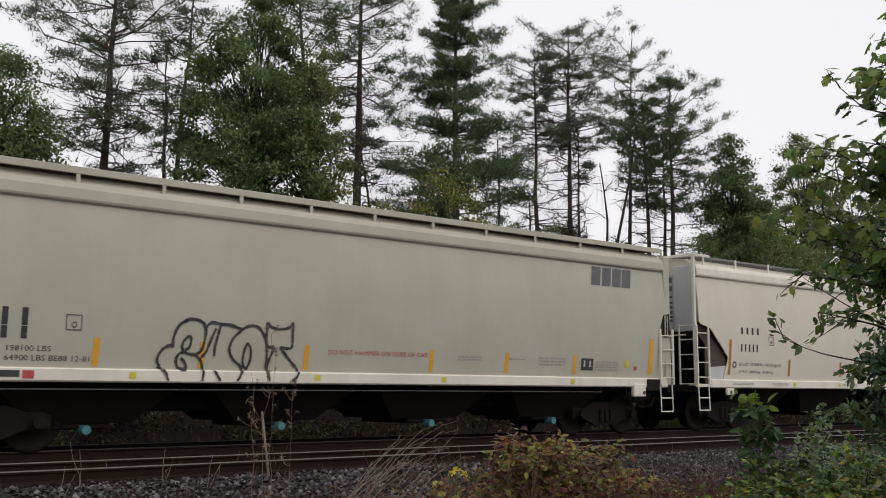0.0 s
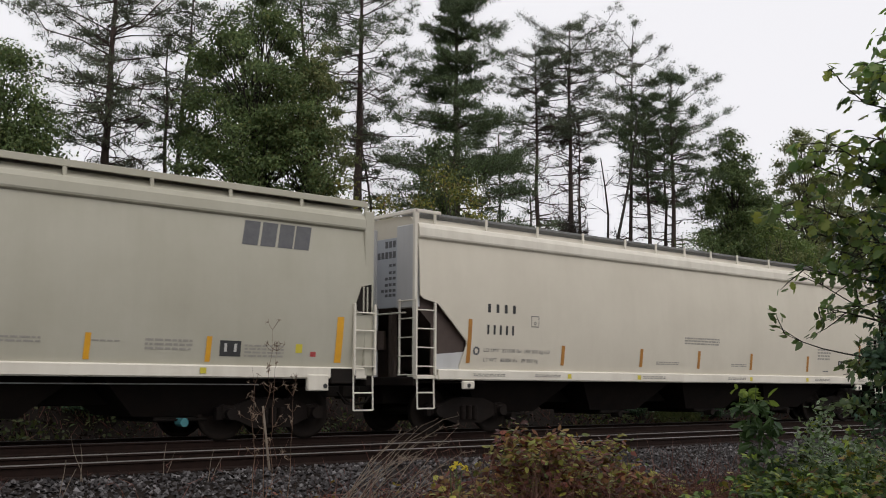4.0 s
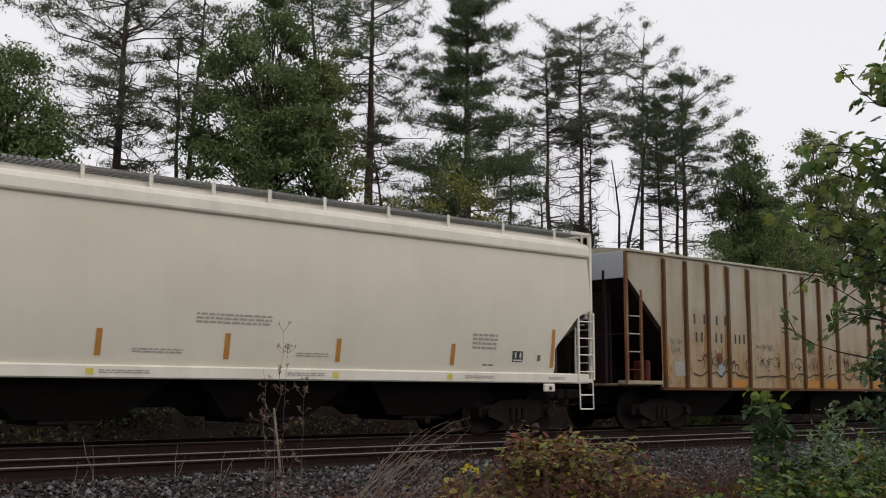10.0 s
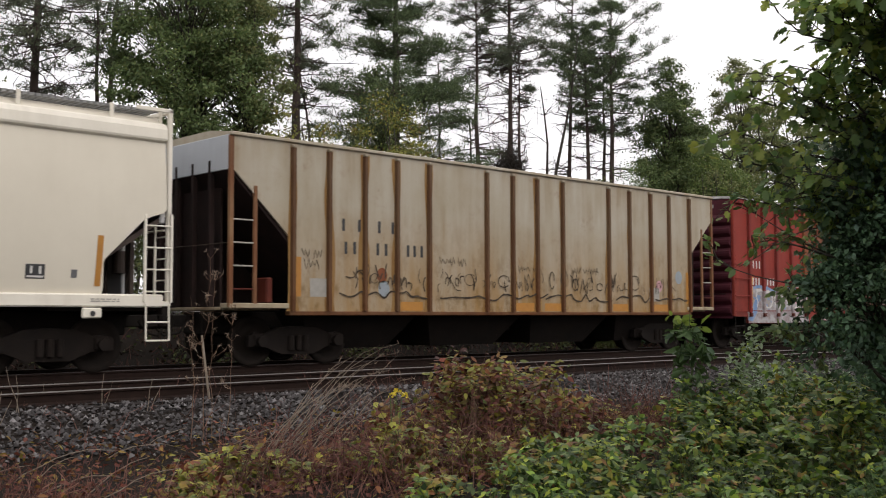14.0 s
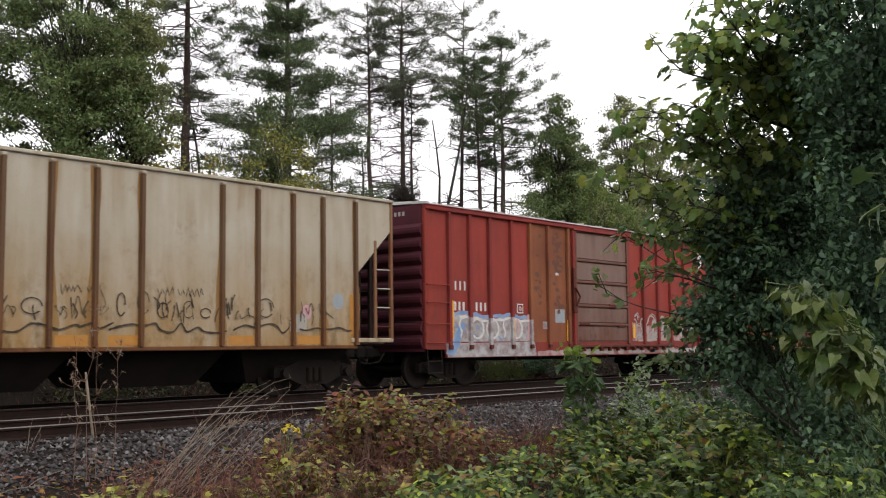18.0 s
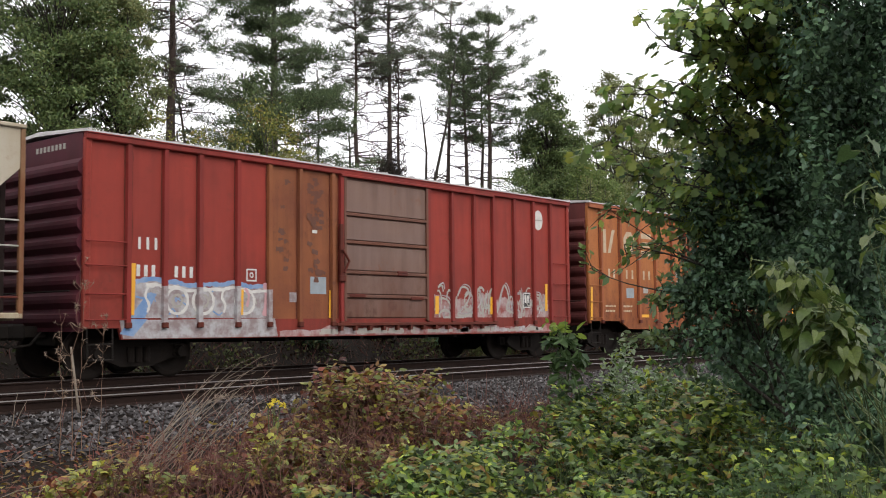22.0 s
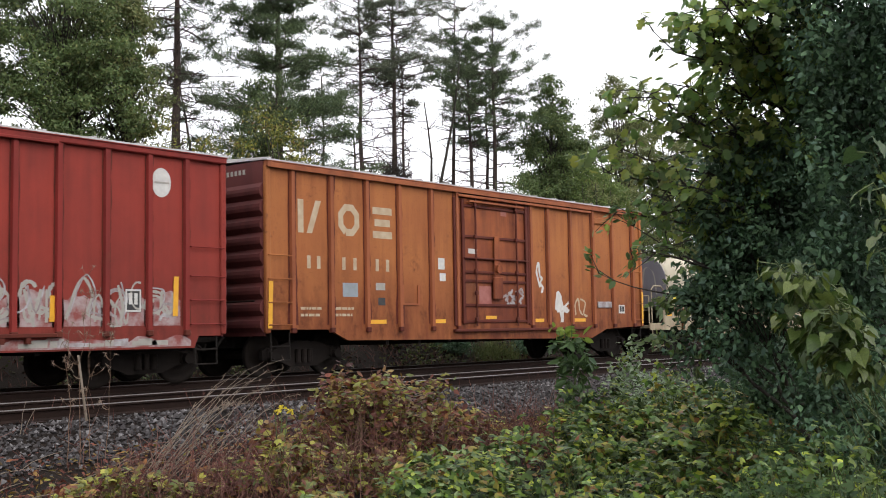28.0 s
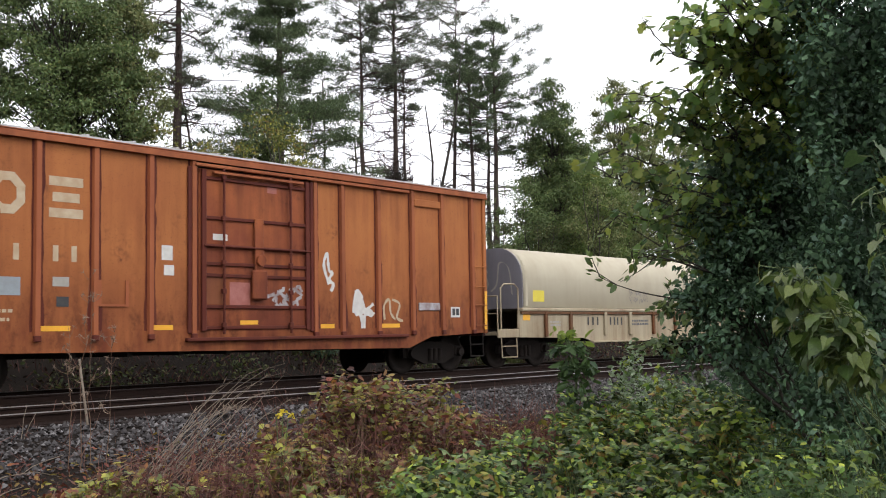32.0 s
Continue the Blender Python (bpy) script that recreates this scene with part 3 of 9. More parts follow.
def leaves(points, size, material, name, rng, droop=0.25, aspect=0.55, out=None, flat=0.6, simple=False):
    """Leaf blades, each folded along its midrib, at the given points. size: (smallest, largest)."""
    m = len(points)
    nrm = rng.normal(size=(m, 3)) * (1 - flat)
    nrm[:, 2] += flat
    if out is not None:
        nrm += 0.6 * out
    nrm /= np.linalg.norm(nrm, axis=1, keepdims=True) + 1e-9
    a, b = frames_of(nrm, rng)
    s = rng.uniform(size[0], size[1], (m, 1))
    a = a - np.array([0, 0, droop])
    a /= np.linalg.norm(a, axis=1, keepdims=True)
    tip, base = points + a * s, points
    q1, q2 = points + a * s * 0.30, points + a * s * 0.70
    w, fold = b * s * aspect * 0.5, nrm * s * 0.09
    if simple:
        qm = points + a * s * 0.45
        vs = np.stack([base, qm + w + fold, tip, qm - w + fold], 1).reshape(-1, 3)
        return big_mesh(name, vs, (np.arange(m) * 4)[:, None] + np.arange(4), material)
    vs = np.stack([base, q1 + w + fold, q2 + w * 0.8 + fold, tip, q2 - w * 0.8 + fold, q1 - w + fold], 1).reshape(-1, 3)
    k = (np.arange(m) * 6)[:, None]
    qs = np.concatenate([k + np.array([0, 1, 2, 3]), k + np.array([0, 3, 4, 5])], 1).reshape(-1, 4)
    return big_mesh(name, vs, qs, material)


OVATE = [(0.0, 0.0), (0.14, 0.20), (0.42, 0.29), (0.74, 0.17), (1.0, 0.0)]
LOBED = [(0.0, 0.0), (0.02, 0.22), (0.20, 0.24), (0.38, 0.50), (0.50, 0.26), (0.74, 0.34), (1.0, 0.0)]


def leaf_blades(points, along, up, size, material, name, half=OVATE, fold=-0.22, curl=-0.2, leaflets=(0,)):
    """Leaves with a drawn outline: each a pair of halves folded on the midrib; leaflets: angles of the leaflets of a compound leaf."""
    a = along / (np.linalg.norm(along, axis=1, keepdims=True) + 1e-9)
    n = up - a * np.sum(up * a, 1, keepdims=True)
    n /= np.linalg.norm(n, axis=1, keepdims=True) + 1e-9
    b = np.cross(n, a)
    sz = np.asarray(size).reshape(-1, 1)
    blocks = []
    for ang in leaflets:
        ca, sa = math.cos(radians(ang)), math.sin(radians(ang))
        d, e = a * ca + b * sa, b * ca - a * sa
        k = sz * (1.0 if ang == 0 else 0.85)
        rows = [points + k * (d * u + e * v + n * (fold * v + curl * u * u)) for u, v in half]
        rows += [points + k * (d * u - e * v + n * (fold * v + curl * u * u)) for u, v in half[1:-1]]
        blocks.append(np.stack(rows, 1))
    vs = np.concatenate(blocks)
    h, w = len(half), vs.shape[1]
    faces = np.array([list(range(h)), [h - 1] + list(range(w - 1, h - 1, -1)) + [0]])
    qs = ((np.arange(len(vs)) * w)[:, None, None] + faces[None]).reshape(-1, h)
    return big_mesh(name, vs.reshape(-1, 3), qs, material)


def blades(base, tip, width, material, name, rng):
    """Thin two-sided strips from base to tip: needles, straws, grass."""
    d = tip - base
    side = np.cross(d, rng.normal(size=d.shape))
    side /= np.linalg.norm(side, axis=1, keepdims=True) + 1e-9
    w = side * np.asarray(width).reshape(-1, 1) * 0.5
    vs = np.stack([base - w, base + w, tip + w * 0.35, tip - w * 0.35], 1).reshape(-1, 3)
    k = (np.arange(len(base)) * 4)[:, None]
    return big_mesh(name, vs, k + np.arange(4), material)


def text_mesh(words, size, material, width=None, spacing=1.0):
    """Words in the built-in font, as a mesh lying in x and z, its left foot at the origin."""
    cu = bpy.data.curves.new("writing", "FONT")
    cu.body, cu.size, cu.resolution_u, cu.space_character = words, size, 2, spacing
    tmp = bpy.data.objects.new("writing", cu)
    scene.collection.objects.link(tmp)
    me = bpy.data.meshes.new_from_object(tmp.evaluated_get(bpy.context.evaluated_depsgraph_get()))
    bpy.data.objects.remove(tmp)
    co = np.empty(len(me.vertices) * 3, dtype=np.float32)
    me.vertices.foreach_get("co", co)
    co = co.reshape(-1, 3)
    k = width / max(1e-6, co[:, 0].max()) if width else 1.0
    out = np.stack([co[:, 0] * k, np.zeros(len(co)), co[:, 1]], 1)
    me.vertices.foreach_set("co", out.astype(np.float32).ravel())
    me.materials.clear()
    me.materials.append(material)
    return me


def smooth_line(pts, steps=6):
    """A curve through the points."""
    pts = [np.array(p, float) for p in pts]
    if len(pts) < 3:
        return pts
    out = []
    for i in range(len(pts) - 1):
        p0, p1, p2, p3 = pts[max(i - 1, 0)], pts[i], pts[i + 1], pts[min(i + 2, len(pts) - 1)]
        for j in range(steps):
            t = j / steps
            out.append(0.5 * (2 * p1 + (p2 - p0) * t + (2 * p0 - 5 * p1 + 4 * p2 - p3) * t * t + (3 * p1 - p0 - 3 * p2 + p3) * t ** 3))
    out.append(pts[-1])
    return out


def stroke(shape, pts, width, side, lift=0.006, steps=6, rng=None):
    """A painted line on a car's side: (x, z) points, laid just proud of the sheet y = side(z)."""
    line = smooth_line(pts, steps)
    vs, fs = [], []
    lift += 0.0003 * (int(abs(pts[0][0] * 37 + pts[0][1] * 91)) % 7)
    for i, p in enumerate(line):
        d = line[min(i + 1, len(line) - 1)] - line[max(i - 1, 0)]
        d = d / (np.linalg.norm(d) + 1e-9)
        w = width * 0.5 * (1.0 if rng is None else rng.uniform(0.7, 1.25))
        for s in (-1, 1):
            x, z = p[0] - d[1] * w * s, p[1] + d[0] * w * s
            vs.append((x, side(z) - lift - 0.00003 * i, z))
    for i in range(len(line) - 1):
        fs.append((2 * i, 2 * i + 2, 2 * i + 3, 2 * i + 1))
    return shape.add(vs, fs)


def plate(shape, x0, x1, z0, z1, side, lift=0.005, skew=0.0, rows=4):
    """A thin flat mark on a car's side."""
    vs, fs = [], []
    for i in range(rows + 1):
        z = z0 + (z1 - z0) * i / rows
        for x in (x0, x1):
            vs.append((x + skew * (z - z0), side(z) - lift, z))
    for i in range(rows):
        fs.append((2 * i, 2 * i + 1, 2 * i + 3, 2 * i + 2))
    return shape.add(vs, fs)


def glyph(shape, kind, x0, x1, z0, z1, t, side, lift=0.006):
    """A plain sign in place of a maker's mark or a number: bars, frames and blocks of its size."""
    if kind == "box":
        for a, b, c, d in ((x0, x1, z0, z0 + t), (x0, x1, z1 - t, z1), (x0, x0 + t, z0 + t, z1 - t), (x1 - t, x1, z0 + t, z1 - t)):
            plate(shape, a, b, c, d, side, lift, rows=2)
    elif kind == "bar":
        c, w = (x0 + x1) / 2, max(t, 0.42 * (x1 - x0))
        plate(shape, c - w / 2, c + w / 2, z0, z1, side, lift)
    elif kind == "block":
        plate(shape, x0, x0 + 0.74 * (x1 - x0), z0, z1, side, lift, skew=0.2 * (x1 - x0) / (z1 - z0), rows=6)
    elif kind == "ring":
        b = min(x1 - x0, z1 - z0) * 0.3
        pts = [(x0 + b, z0), (x1 - b, z0), (x1, z0 + b), (x1, z1 - b), (x1 - b, z1), (x0 + b, z1), (x0, z1 - b), (x0, z0 + b)]
        q = [((x0 + x1) / 2 + (px - (x0 + x1) / 2) * (1 - t / (x1 - x0)), (z0 + z1) / 2 + (pz - (z0 + z1) / 2) * (1 - t / (z1 - z0))) for px, pz in pts]
        stroke(shape, q + [q[0]], t, side, lift, 1)
    elif kind == "slabs":
        w, h = x1 - x0, (z1 - z0 - t) / 2
        for k in range(3):
            plate(shape, x0 + 0.1 * w * (k % 2), x1 - 0.1 * w * (k % 2), z0 + h * k, z0 + h * k + t, side, lift, rows=1)
    elif kind == "pair":
        plate(shape, x0, x0 + t, z0, z1, side, lift)
        plate(shape, x0 + 1.5 * t, x0 + 2.5 * t, z0, z1, side, lift, skew=(x1 - x0 - 2.5 * t) / (z1 - z0))
    return shape


def write(parent, words, x, z, size, material, side, width=None, name="writing", label=""):
    me = text_mesh(words, size, material, width)
    co = np.empty(len(me.vertices) * 3, dtype=np.float32)
    me.vertices.foreach_get("co", co)
    co = co.reshape(-1, 3)
    co[:, 0] += x
    co[:, 2] += z
    co[:, 1] = np.array([side(q) for q in co[:, 2]]) - 0.006
    me.vertices.foreach_set("co", co.ravel())
    return part(name, me, None, parent, label, kind="stuff")


def scrawl(parent, x0, x1, z0, z1, material, side, seed):
    """A hurried line of paint marker, up and down in a zigzag."""
    rng = np.random.default_rng(seed)
    g, x, pts, up = Shape(), x0, [], True
    while x < x1:
        pts.append((x, (z1 if up else z0) + rng.uniform(-0.035, 0.035)))
        x += rng.uniform(0.02, 0.07)
        up = not up
        if len(pts) > 4 and rng.random() < 0.25:
            stroke(g, pts, 0.016, side, 0.007, 2, rng)
            pts, x = [], x + 0.04
    if len(pts) > 1:
        stroke(g, pts, 0.016, side, 0.007, 2, rng)
    return part("scrawl", g, material, parent, kind="stuff")


def dim_lines(parent, x0, x1, z0, z1, rows, material, side, name="stencil_print", seed=1):
    """Small print too worn to read: broken bars of its size."""
    rng = np.random.default_rng(seed)
    sh = Shape()
    pitch = (z1 - z0) / rows
    for r in range(rows):
        z = z1 - (r + 0.8) * pitch
        x = x0
        while x < x1 - 0.02:
            w = min(rng.uniform(0.05, 0.17), x1 - x)
            plate(sh, x, x + w, z, z + pitch * 0.55, side, 0.006, rows=1)
            x += w + 0.025
    return part(name, sh, material, parent, kind="stuff")

# ---------------------------------------------------------------- track and ground
RAIL_TOP = 0.20
TRACK_Y, SIDING_Y, GAUGE = 18.05, 13.69, 1.50
TIE_TOP = RAIL_TOP - 0.175


def ground_height(y):
    return float(np.interp(y, [-60, 0, 9.0, 10.4, 11.2, 12.3, 12.6, 19.8, 20.6, 21.8, 23.4, 25.0, 34.0, 60.0],
                           [-0.55, -0.5, -0.5, -0.44, -0.31, -0.03, 0.0, 0.0, -0.12, -0.10, 0.85, 1.15, 1.3, 1.5]))


def soil(x, y):
    z = ground_height(max(-60, min(60, y)))
    if 11.2 > y > -8 or 40 > y > 20.6:
        z += 0.07 * noise.noise(Vector((x * 0.45, y * 0.45, 0)))
    return z


def build_ground():
    xs = np.concatenate([[-1500, -300, -80], np.arange(-40, 140, 1.5), [200, 400, 1500]])
    ys = np.concatenate([[-1500, -300, -60, -20, -8], np.arange(-4, 10, 0.75), np.arange(10, 13, 0.3), np.arange(13, 40, 0.75), [45, 60, 120, 400, 1500]])
    vs, fs = [(x, y, soil(x, y)) for y in ys for x in xs], []
    k = len(xs)
    for j in range(len(ys) - 1):
        for i in range(k - 1):
            fs.append((j * k + i, j * k + i + 1, (j + 1) * k + i + 1, (j + 1) * k + i))
    me = bpy.data.meshes.new("ground")
    me.from_pydata(vs, [], fs)
    me.polygons.foreach_set("use_smooth", [True] * len(fs))
    me.materials.append(M["earth"])
    tagged(new("ground", me), "dark earth littered with dead leaves beside the track", "ground", kind="structure")


def build_ballast():
    rng = np.random.default_rng(5)
    m = 100000
    x = rng.uniform(2, 66, m)
    pick = rng.random(m)
    y = np.where(pick < 0.52, rng.uniform(10.6, 13.0, m), np.where(pick < 0.86, rng.uniform(13.0, 17.3, m), rng.uniform(17.3, 20.8, m)))
    keep = (y > 10.95 + 0.5 * np.array([noise.noise(Vector((a * 0.5, 3.1, 0))) for a in x])) | (rng.random(m) < 0.12)
    x, y = x[keep], y[keep]
    z = np.array([ground_height(b) for b in y]) + rng.uniform(-0.01, 0.035, len(x))
    oct_v = np.array([(1, 0, 0), (0, 1, 0), (-1, 0, 0), (0, -1, 0), (0, 0, 1), (0, 0, -1)], float)
    oct_f = np.array([(0, 1, 4), (1, 2, 4), (2, 3, 4), (3, 0, 4)])
    s = rng.uniform(0.016, 0.042, (len(x), 1, 1))
    jit = 1 + rng.uniform(-0.35, 0.35, (len(x), 6, 3))
    ang = rng.uniform(0, 2 * np.pi, len(x))
    tilt = rng.uniform(-0.7, 0.7, len(x))
    v = oct_v[None] * jit * s
    ct, st = np.cos(tilt)[:, None], np.sin(tilt)[:, None]
    v = np.stack([v[..., 0], v[..., 1] * ct - v[..., 2] * st, v[..., 1] * st + v[..., 2] * ct], -1)
    c, sn = np.cos(ang)[:, None], np.sin(ang)[:, None]
    v = np.stack([v[..., 0] * c - v[..., 1] * sn, v[..., 0] * sn + v[..., 1] * c, v[..., 2]], -1)
    v += np.stack([x, y, z], 1)[:, None]
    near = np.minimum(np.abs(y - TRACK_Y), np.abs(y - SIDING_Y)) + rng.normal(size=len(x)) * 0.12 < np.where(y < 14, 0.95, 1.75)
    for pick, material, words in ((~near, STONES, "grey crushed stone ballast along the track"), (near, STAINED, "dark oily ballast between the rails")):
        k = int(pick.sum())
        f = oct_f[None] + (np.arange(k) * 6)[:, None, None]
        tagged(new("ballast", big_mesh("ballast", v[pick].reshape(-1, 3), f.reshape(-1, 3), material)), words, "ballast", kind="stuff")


def build_track(name, label, mid, head):
    track = thing(name, label, "track", kind="structure")
    x0, x1, t = -60.0, 150.0, RAIL_TOP
    for y in (mid - GAUGE / 2, mid + GAUGE / 2):
        rail = part("rail", Shape().prism([(y - 0.07, TIE_TOP + 0.005), (y + 0.07, TIE_TOP + 0.005), (y + 0.068, TIE_TOP + 0.02), (y + 0.011, TIE_TOP + 0.045),
                    (y + 0.009, t - 0.045), (y + 0.034, t - 0.034), (y + 0.034, t - 0.012), (y - 0.034, t - 0.012), (y - 0.034, t - 0.034), (y - 0.009, t - 0.045),
                    (y - 0.011, TIE_TOP + 0.045), (y - 0.068, TIE_TOP + 0.02)], 0, x0, x1), M["rail"], track)
        part("rail_head", Shape().prism([(y - 0.035, t - 0.0115), (y + 0.035, t - 0.0115), (y + 0.034, t - 0.004), (y + 0.026, t), (y - 0.026, t), (y - 0.034, t - 0.004)],
             0, x0, x1), head, rail, "polished running surface")
    tie = Shape().box(-0.115, 0.115, -1.3, 1.3, -0.17, 0.0, 0.012).mesh("sleeper")
    tie.materials.append(M["sleeper"])
    plate_mesh = Shape().box(-0.09, 0.09, -0.17, 0.17, 0.0, 0.016, 0.004).mesh("tie_plate")
    plate_mesh.materials.append(M["rail"])
    rng = np.random.default_rng(8 + int(mid))
    for i in range(140):
        o = part("sleeper", tie, None, track, at=pose(-4 + 0.53 * i + rng.uniform(-0.02, 0.02), mid + rng.uniform(-0.05, 0.05), TIE_TOP, 0, 0, rng.uniform(-0.8, 0.8)))
        for sgn in (-1, 1):
            part("tie_plate", plate_mesh, None, o, at=pose(0, sgn * GAUGE / 2, 0))


build_ground()
build_ballast()
build_track("railway_track", "railway track under the train on dark sleepers", TRACK_Y, M["railhead_shaded"])
build_track("railway_track", "empty railway track with two shiny rail heads", SIDING_Y, M["railhead"])


# ---------------------------------------------------------------- freight cars
# Each car stands at its middle, x along it, y = 0 on the track's middle line, its near side at negative y.
HALF = 1.62


def round_side(z):
    return -(HALF - 0.09 * ((z - 2.8) / 1.3) ** 2)


WHEEL_R = 0.457
WHEELS = []


def shared(cache={}):
    """Meshes that all the running gear uses."""
    if cache:
        return cache
    w = Shape()
    prof = [(0.09, -0.10), (0.20, -0.09), (0.22, -0.03), (0.36, -0.015), (0.39, -0.065), (WHEEL_R - 0.004, -0.068), (WHEEL_R, -0.02), (WHEEL_R + 0.004, 0.03),
            (WHEEL_R + 0.026, 0.04), (WHEEL_R + 0.022, 0.066), (0.38, 0.066), (0.35, 0.02), (0.20, 0.035), (0.12, 0.07)]
    for sgn in (-1, 1):
        k = len(w.v)
        w.lathe([(r, sgn * (0.75 + y)) for r, y in prof], n=30)
    w.lathe([(0.08, -0.98), (0.085, -0.75), (0.09, 0.75), (0.08, 0.98)], n=14)
    # bolts on the plates, which show the turning
    for sgn in (-1, 1):
        for k in range(3):
            a = 2 * math.pi * k / 3
            w.box(0.12 * math.cos(a) - 0.02, 0.12 * math.cos(a) + 0.02, sgn * 0.86 - 0.02, sgn * 0.86 + 0.02, 0.12 * math.sin(a) - 0.02, 0.12 * math.sin(a) + 0.02)
    cache["wheelset"] = w.mesh("wheelset", True)
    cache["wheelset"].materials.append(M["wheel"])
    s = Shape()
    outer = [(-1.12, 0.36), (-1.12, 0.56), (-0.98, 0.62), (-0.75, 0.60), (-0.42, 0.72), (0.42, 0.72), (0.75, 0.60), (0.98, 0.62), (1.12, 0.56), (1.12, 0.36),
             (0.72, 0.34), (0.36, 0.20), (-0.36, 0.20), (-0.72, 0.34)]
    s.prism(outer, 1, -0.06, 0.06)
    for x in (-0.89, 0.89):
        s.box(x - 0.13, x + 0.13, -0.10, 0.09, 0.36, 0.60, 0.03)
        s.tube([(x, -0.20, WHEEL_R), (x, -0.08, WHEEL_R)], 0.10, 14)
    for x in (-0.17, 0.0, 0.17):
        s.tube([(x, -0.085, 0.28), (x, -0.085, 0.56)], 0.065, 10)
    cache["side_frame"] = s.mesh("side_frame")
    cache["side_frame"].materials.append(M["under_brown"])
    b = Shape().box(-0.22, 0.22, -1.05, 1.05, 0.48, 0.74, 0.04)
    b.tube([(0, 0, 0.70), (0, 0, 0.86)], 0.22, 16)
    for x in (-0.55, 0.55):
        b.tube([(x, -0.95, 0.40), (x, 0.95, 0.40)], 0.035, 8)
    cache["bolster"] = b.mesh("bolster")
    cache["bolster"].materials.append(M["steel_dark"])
    return cache


def bogie(car, x):
    sh = shared()
    bg = part("bogie", sh["bolster"], None, car, "grimy cast steel bogie", at=pose(x, 0, RAIL_TOP))
    for sgn in (-1, 1):
        part("side_frame", sh["side_frame"], None, bg, at=pose(0, sgn * 1.0, 0, 0, 0, 0 if sgn < 0 else 180))
    for dx in (-0.89, 0.89):
        ws = part("wheelset", sh["wheelset"], None, bg, "steel wheels on their axle", at=pose(dx, 0, WHEEL_R))
        WHEELS.append((ws, dx))


def couplers(car, half):
    for sgn in (-1, 1):
        s = Shape().box(sgn * (half - 0.6), sgn * (half + 0.32), -0.10, 0.10, 0.74, 0.96, 0.02)
        s.box(sgn * (half + 0.25), sgn * (half + 0.55), -0.17, 0.15, 0.70, 1.0, 0.05)
        part("coupler", s, M["steel_dark"], car, at=pose(0, 0, RAIL_TOP))
        h = Shape().tube([(sgn * (half + 0.05), -0.32, 0.85), (sgn * (half + 0.25), -0.30, 0.62), (sgn * (half + 0.5), -0.22, 0.58), (sgn * (half + 0.62), -0.15, 0.7)], 0.025, 7)
        part("brake_hose", h, M["steel_dark"], car, at=pose(0, 0, RAIL_TOP))


def ladder(car, x0, x1, z0, z1, rungs, y, material, name="ladder", bar=0.022, label=""):
    s = Shape()
    for x in (x0, x1):
        s.box(x - bar, x + bar, y - 0.012, y + 0.04, z0, z1, 0.006)
    ld = part(name, s, material, car, label)
    for k in range(rungs):
        z = z0 + (z1 - z0) * (k + 0.5) / rungs
        part("rung", Shape().tube([(x0, y + 0.005, z), (x1, y + 0.005, z)], 0.014, 6), material, ld)
    return ld


def grab_irons(car, x0, x1, zs, y, material):
    for z in zs:
        part("grab_iron", Shape().tube([(x0, y, z), (x0, y - 0.06, z), (x1, y - 0.06, z), (x1, y, z)], 0.013, 6), material, car)


def step(car, x0, x1, z0, z1, y, material, rows=2):
    s = Shape()
    for x in (x0, x1):
        s.tube([(x, y, z1), (x, y - 0.02, z0)], 0.016, 6)
    for k in range(rows):
        z = z0 + (z1 - z0) * k / max(1, rows)
        s.tube([(x0, y - 0.02, z), (x1, y - 0.02, z)], 0.016, 6)
    part("sill_step", s, material, car)


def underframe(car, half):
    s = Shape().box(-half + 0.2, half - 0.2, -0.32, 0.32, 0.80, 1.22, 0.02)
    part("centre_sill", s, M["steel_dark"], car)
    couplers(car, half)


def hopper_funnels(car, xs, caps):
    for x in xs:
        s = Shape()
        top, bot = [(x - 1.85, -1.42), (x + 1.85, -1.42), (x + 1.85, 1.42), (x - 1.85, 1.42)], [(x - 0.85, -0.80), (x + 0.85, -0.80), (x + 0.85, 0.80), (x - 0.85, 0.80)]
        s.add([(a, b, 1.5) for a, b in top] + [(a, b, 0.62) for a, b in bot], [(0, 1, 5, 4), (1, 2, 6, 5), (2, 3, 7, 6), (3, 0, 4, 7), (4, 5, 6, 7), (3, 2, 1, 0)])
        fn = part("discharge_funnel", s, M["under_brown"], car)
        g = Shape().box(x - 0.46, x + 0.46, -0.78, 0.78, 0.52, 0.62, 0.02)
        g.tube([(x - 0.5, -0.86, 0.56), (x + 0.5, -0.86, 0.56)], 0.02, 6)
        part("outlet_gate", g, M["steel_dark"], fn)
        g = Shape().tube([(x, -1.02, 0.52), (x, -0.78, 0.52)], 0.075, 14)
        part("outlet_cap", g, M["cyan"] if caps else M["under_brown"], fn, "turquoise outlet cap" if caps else "")


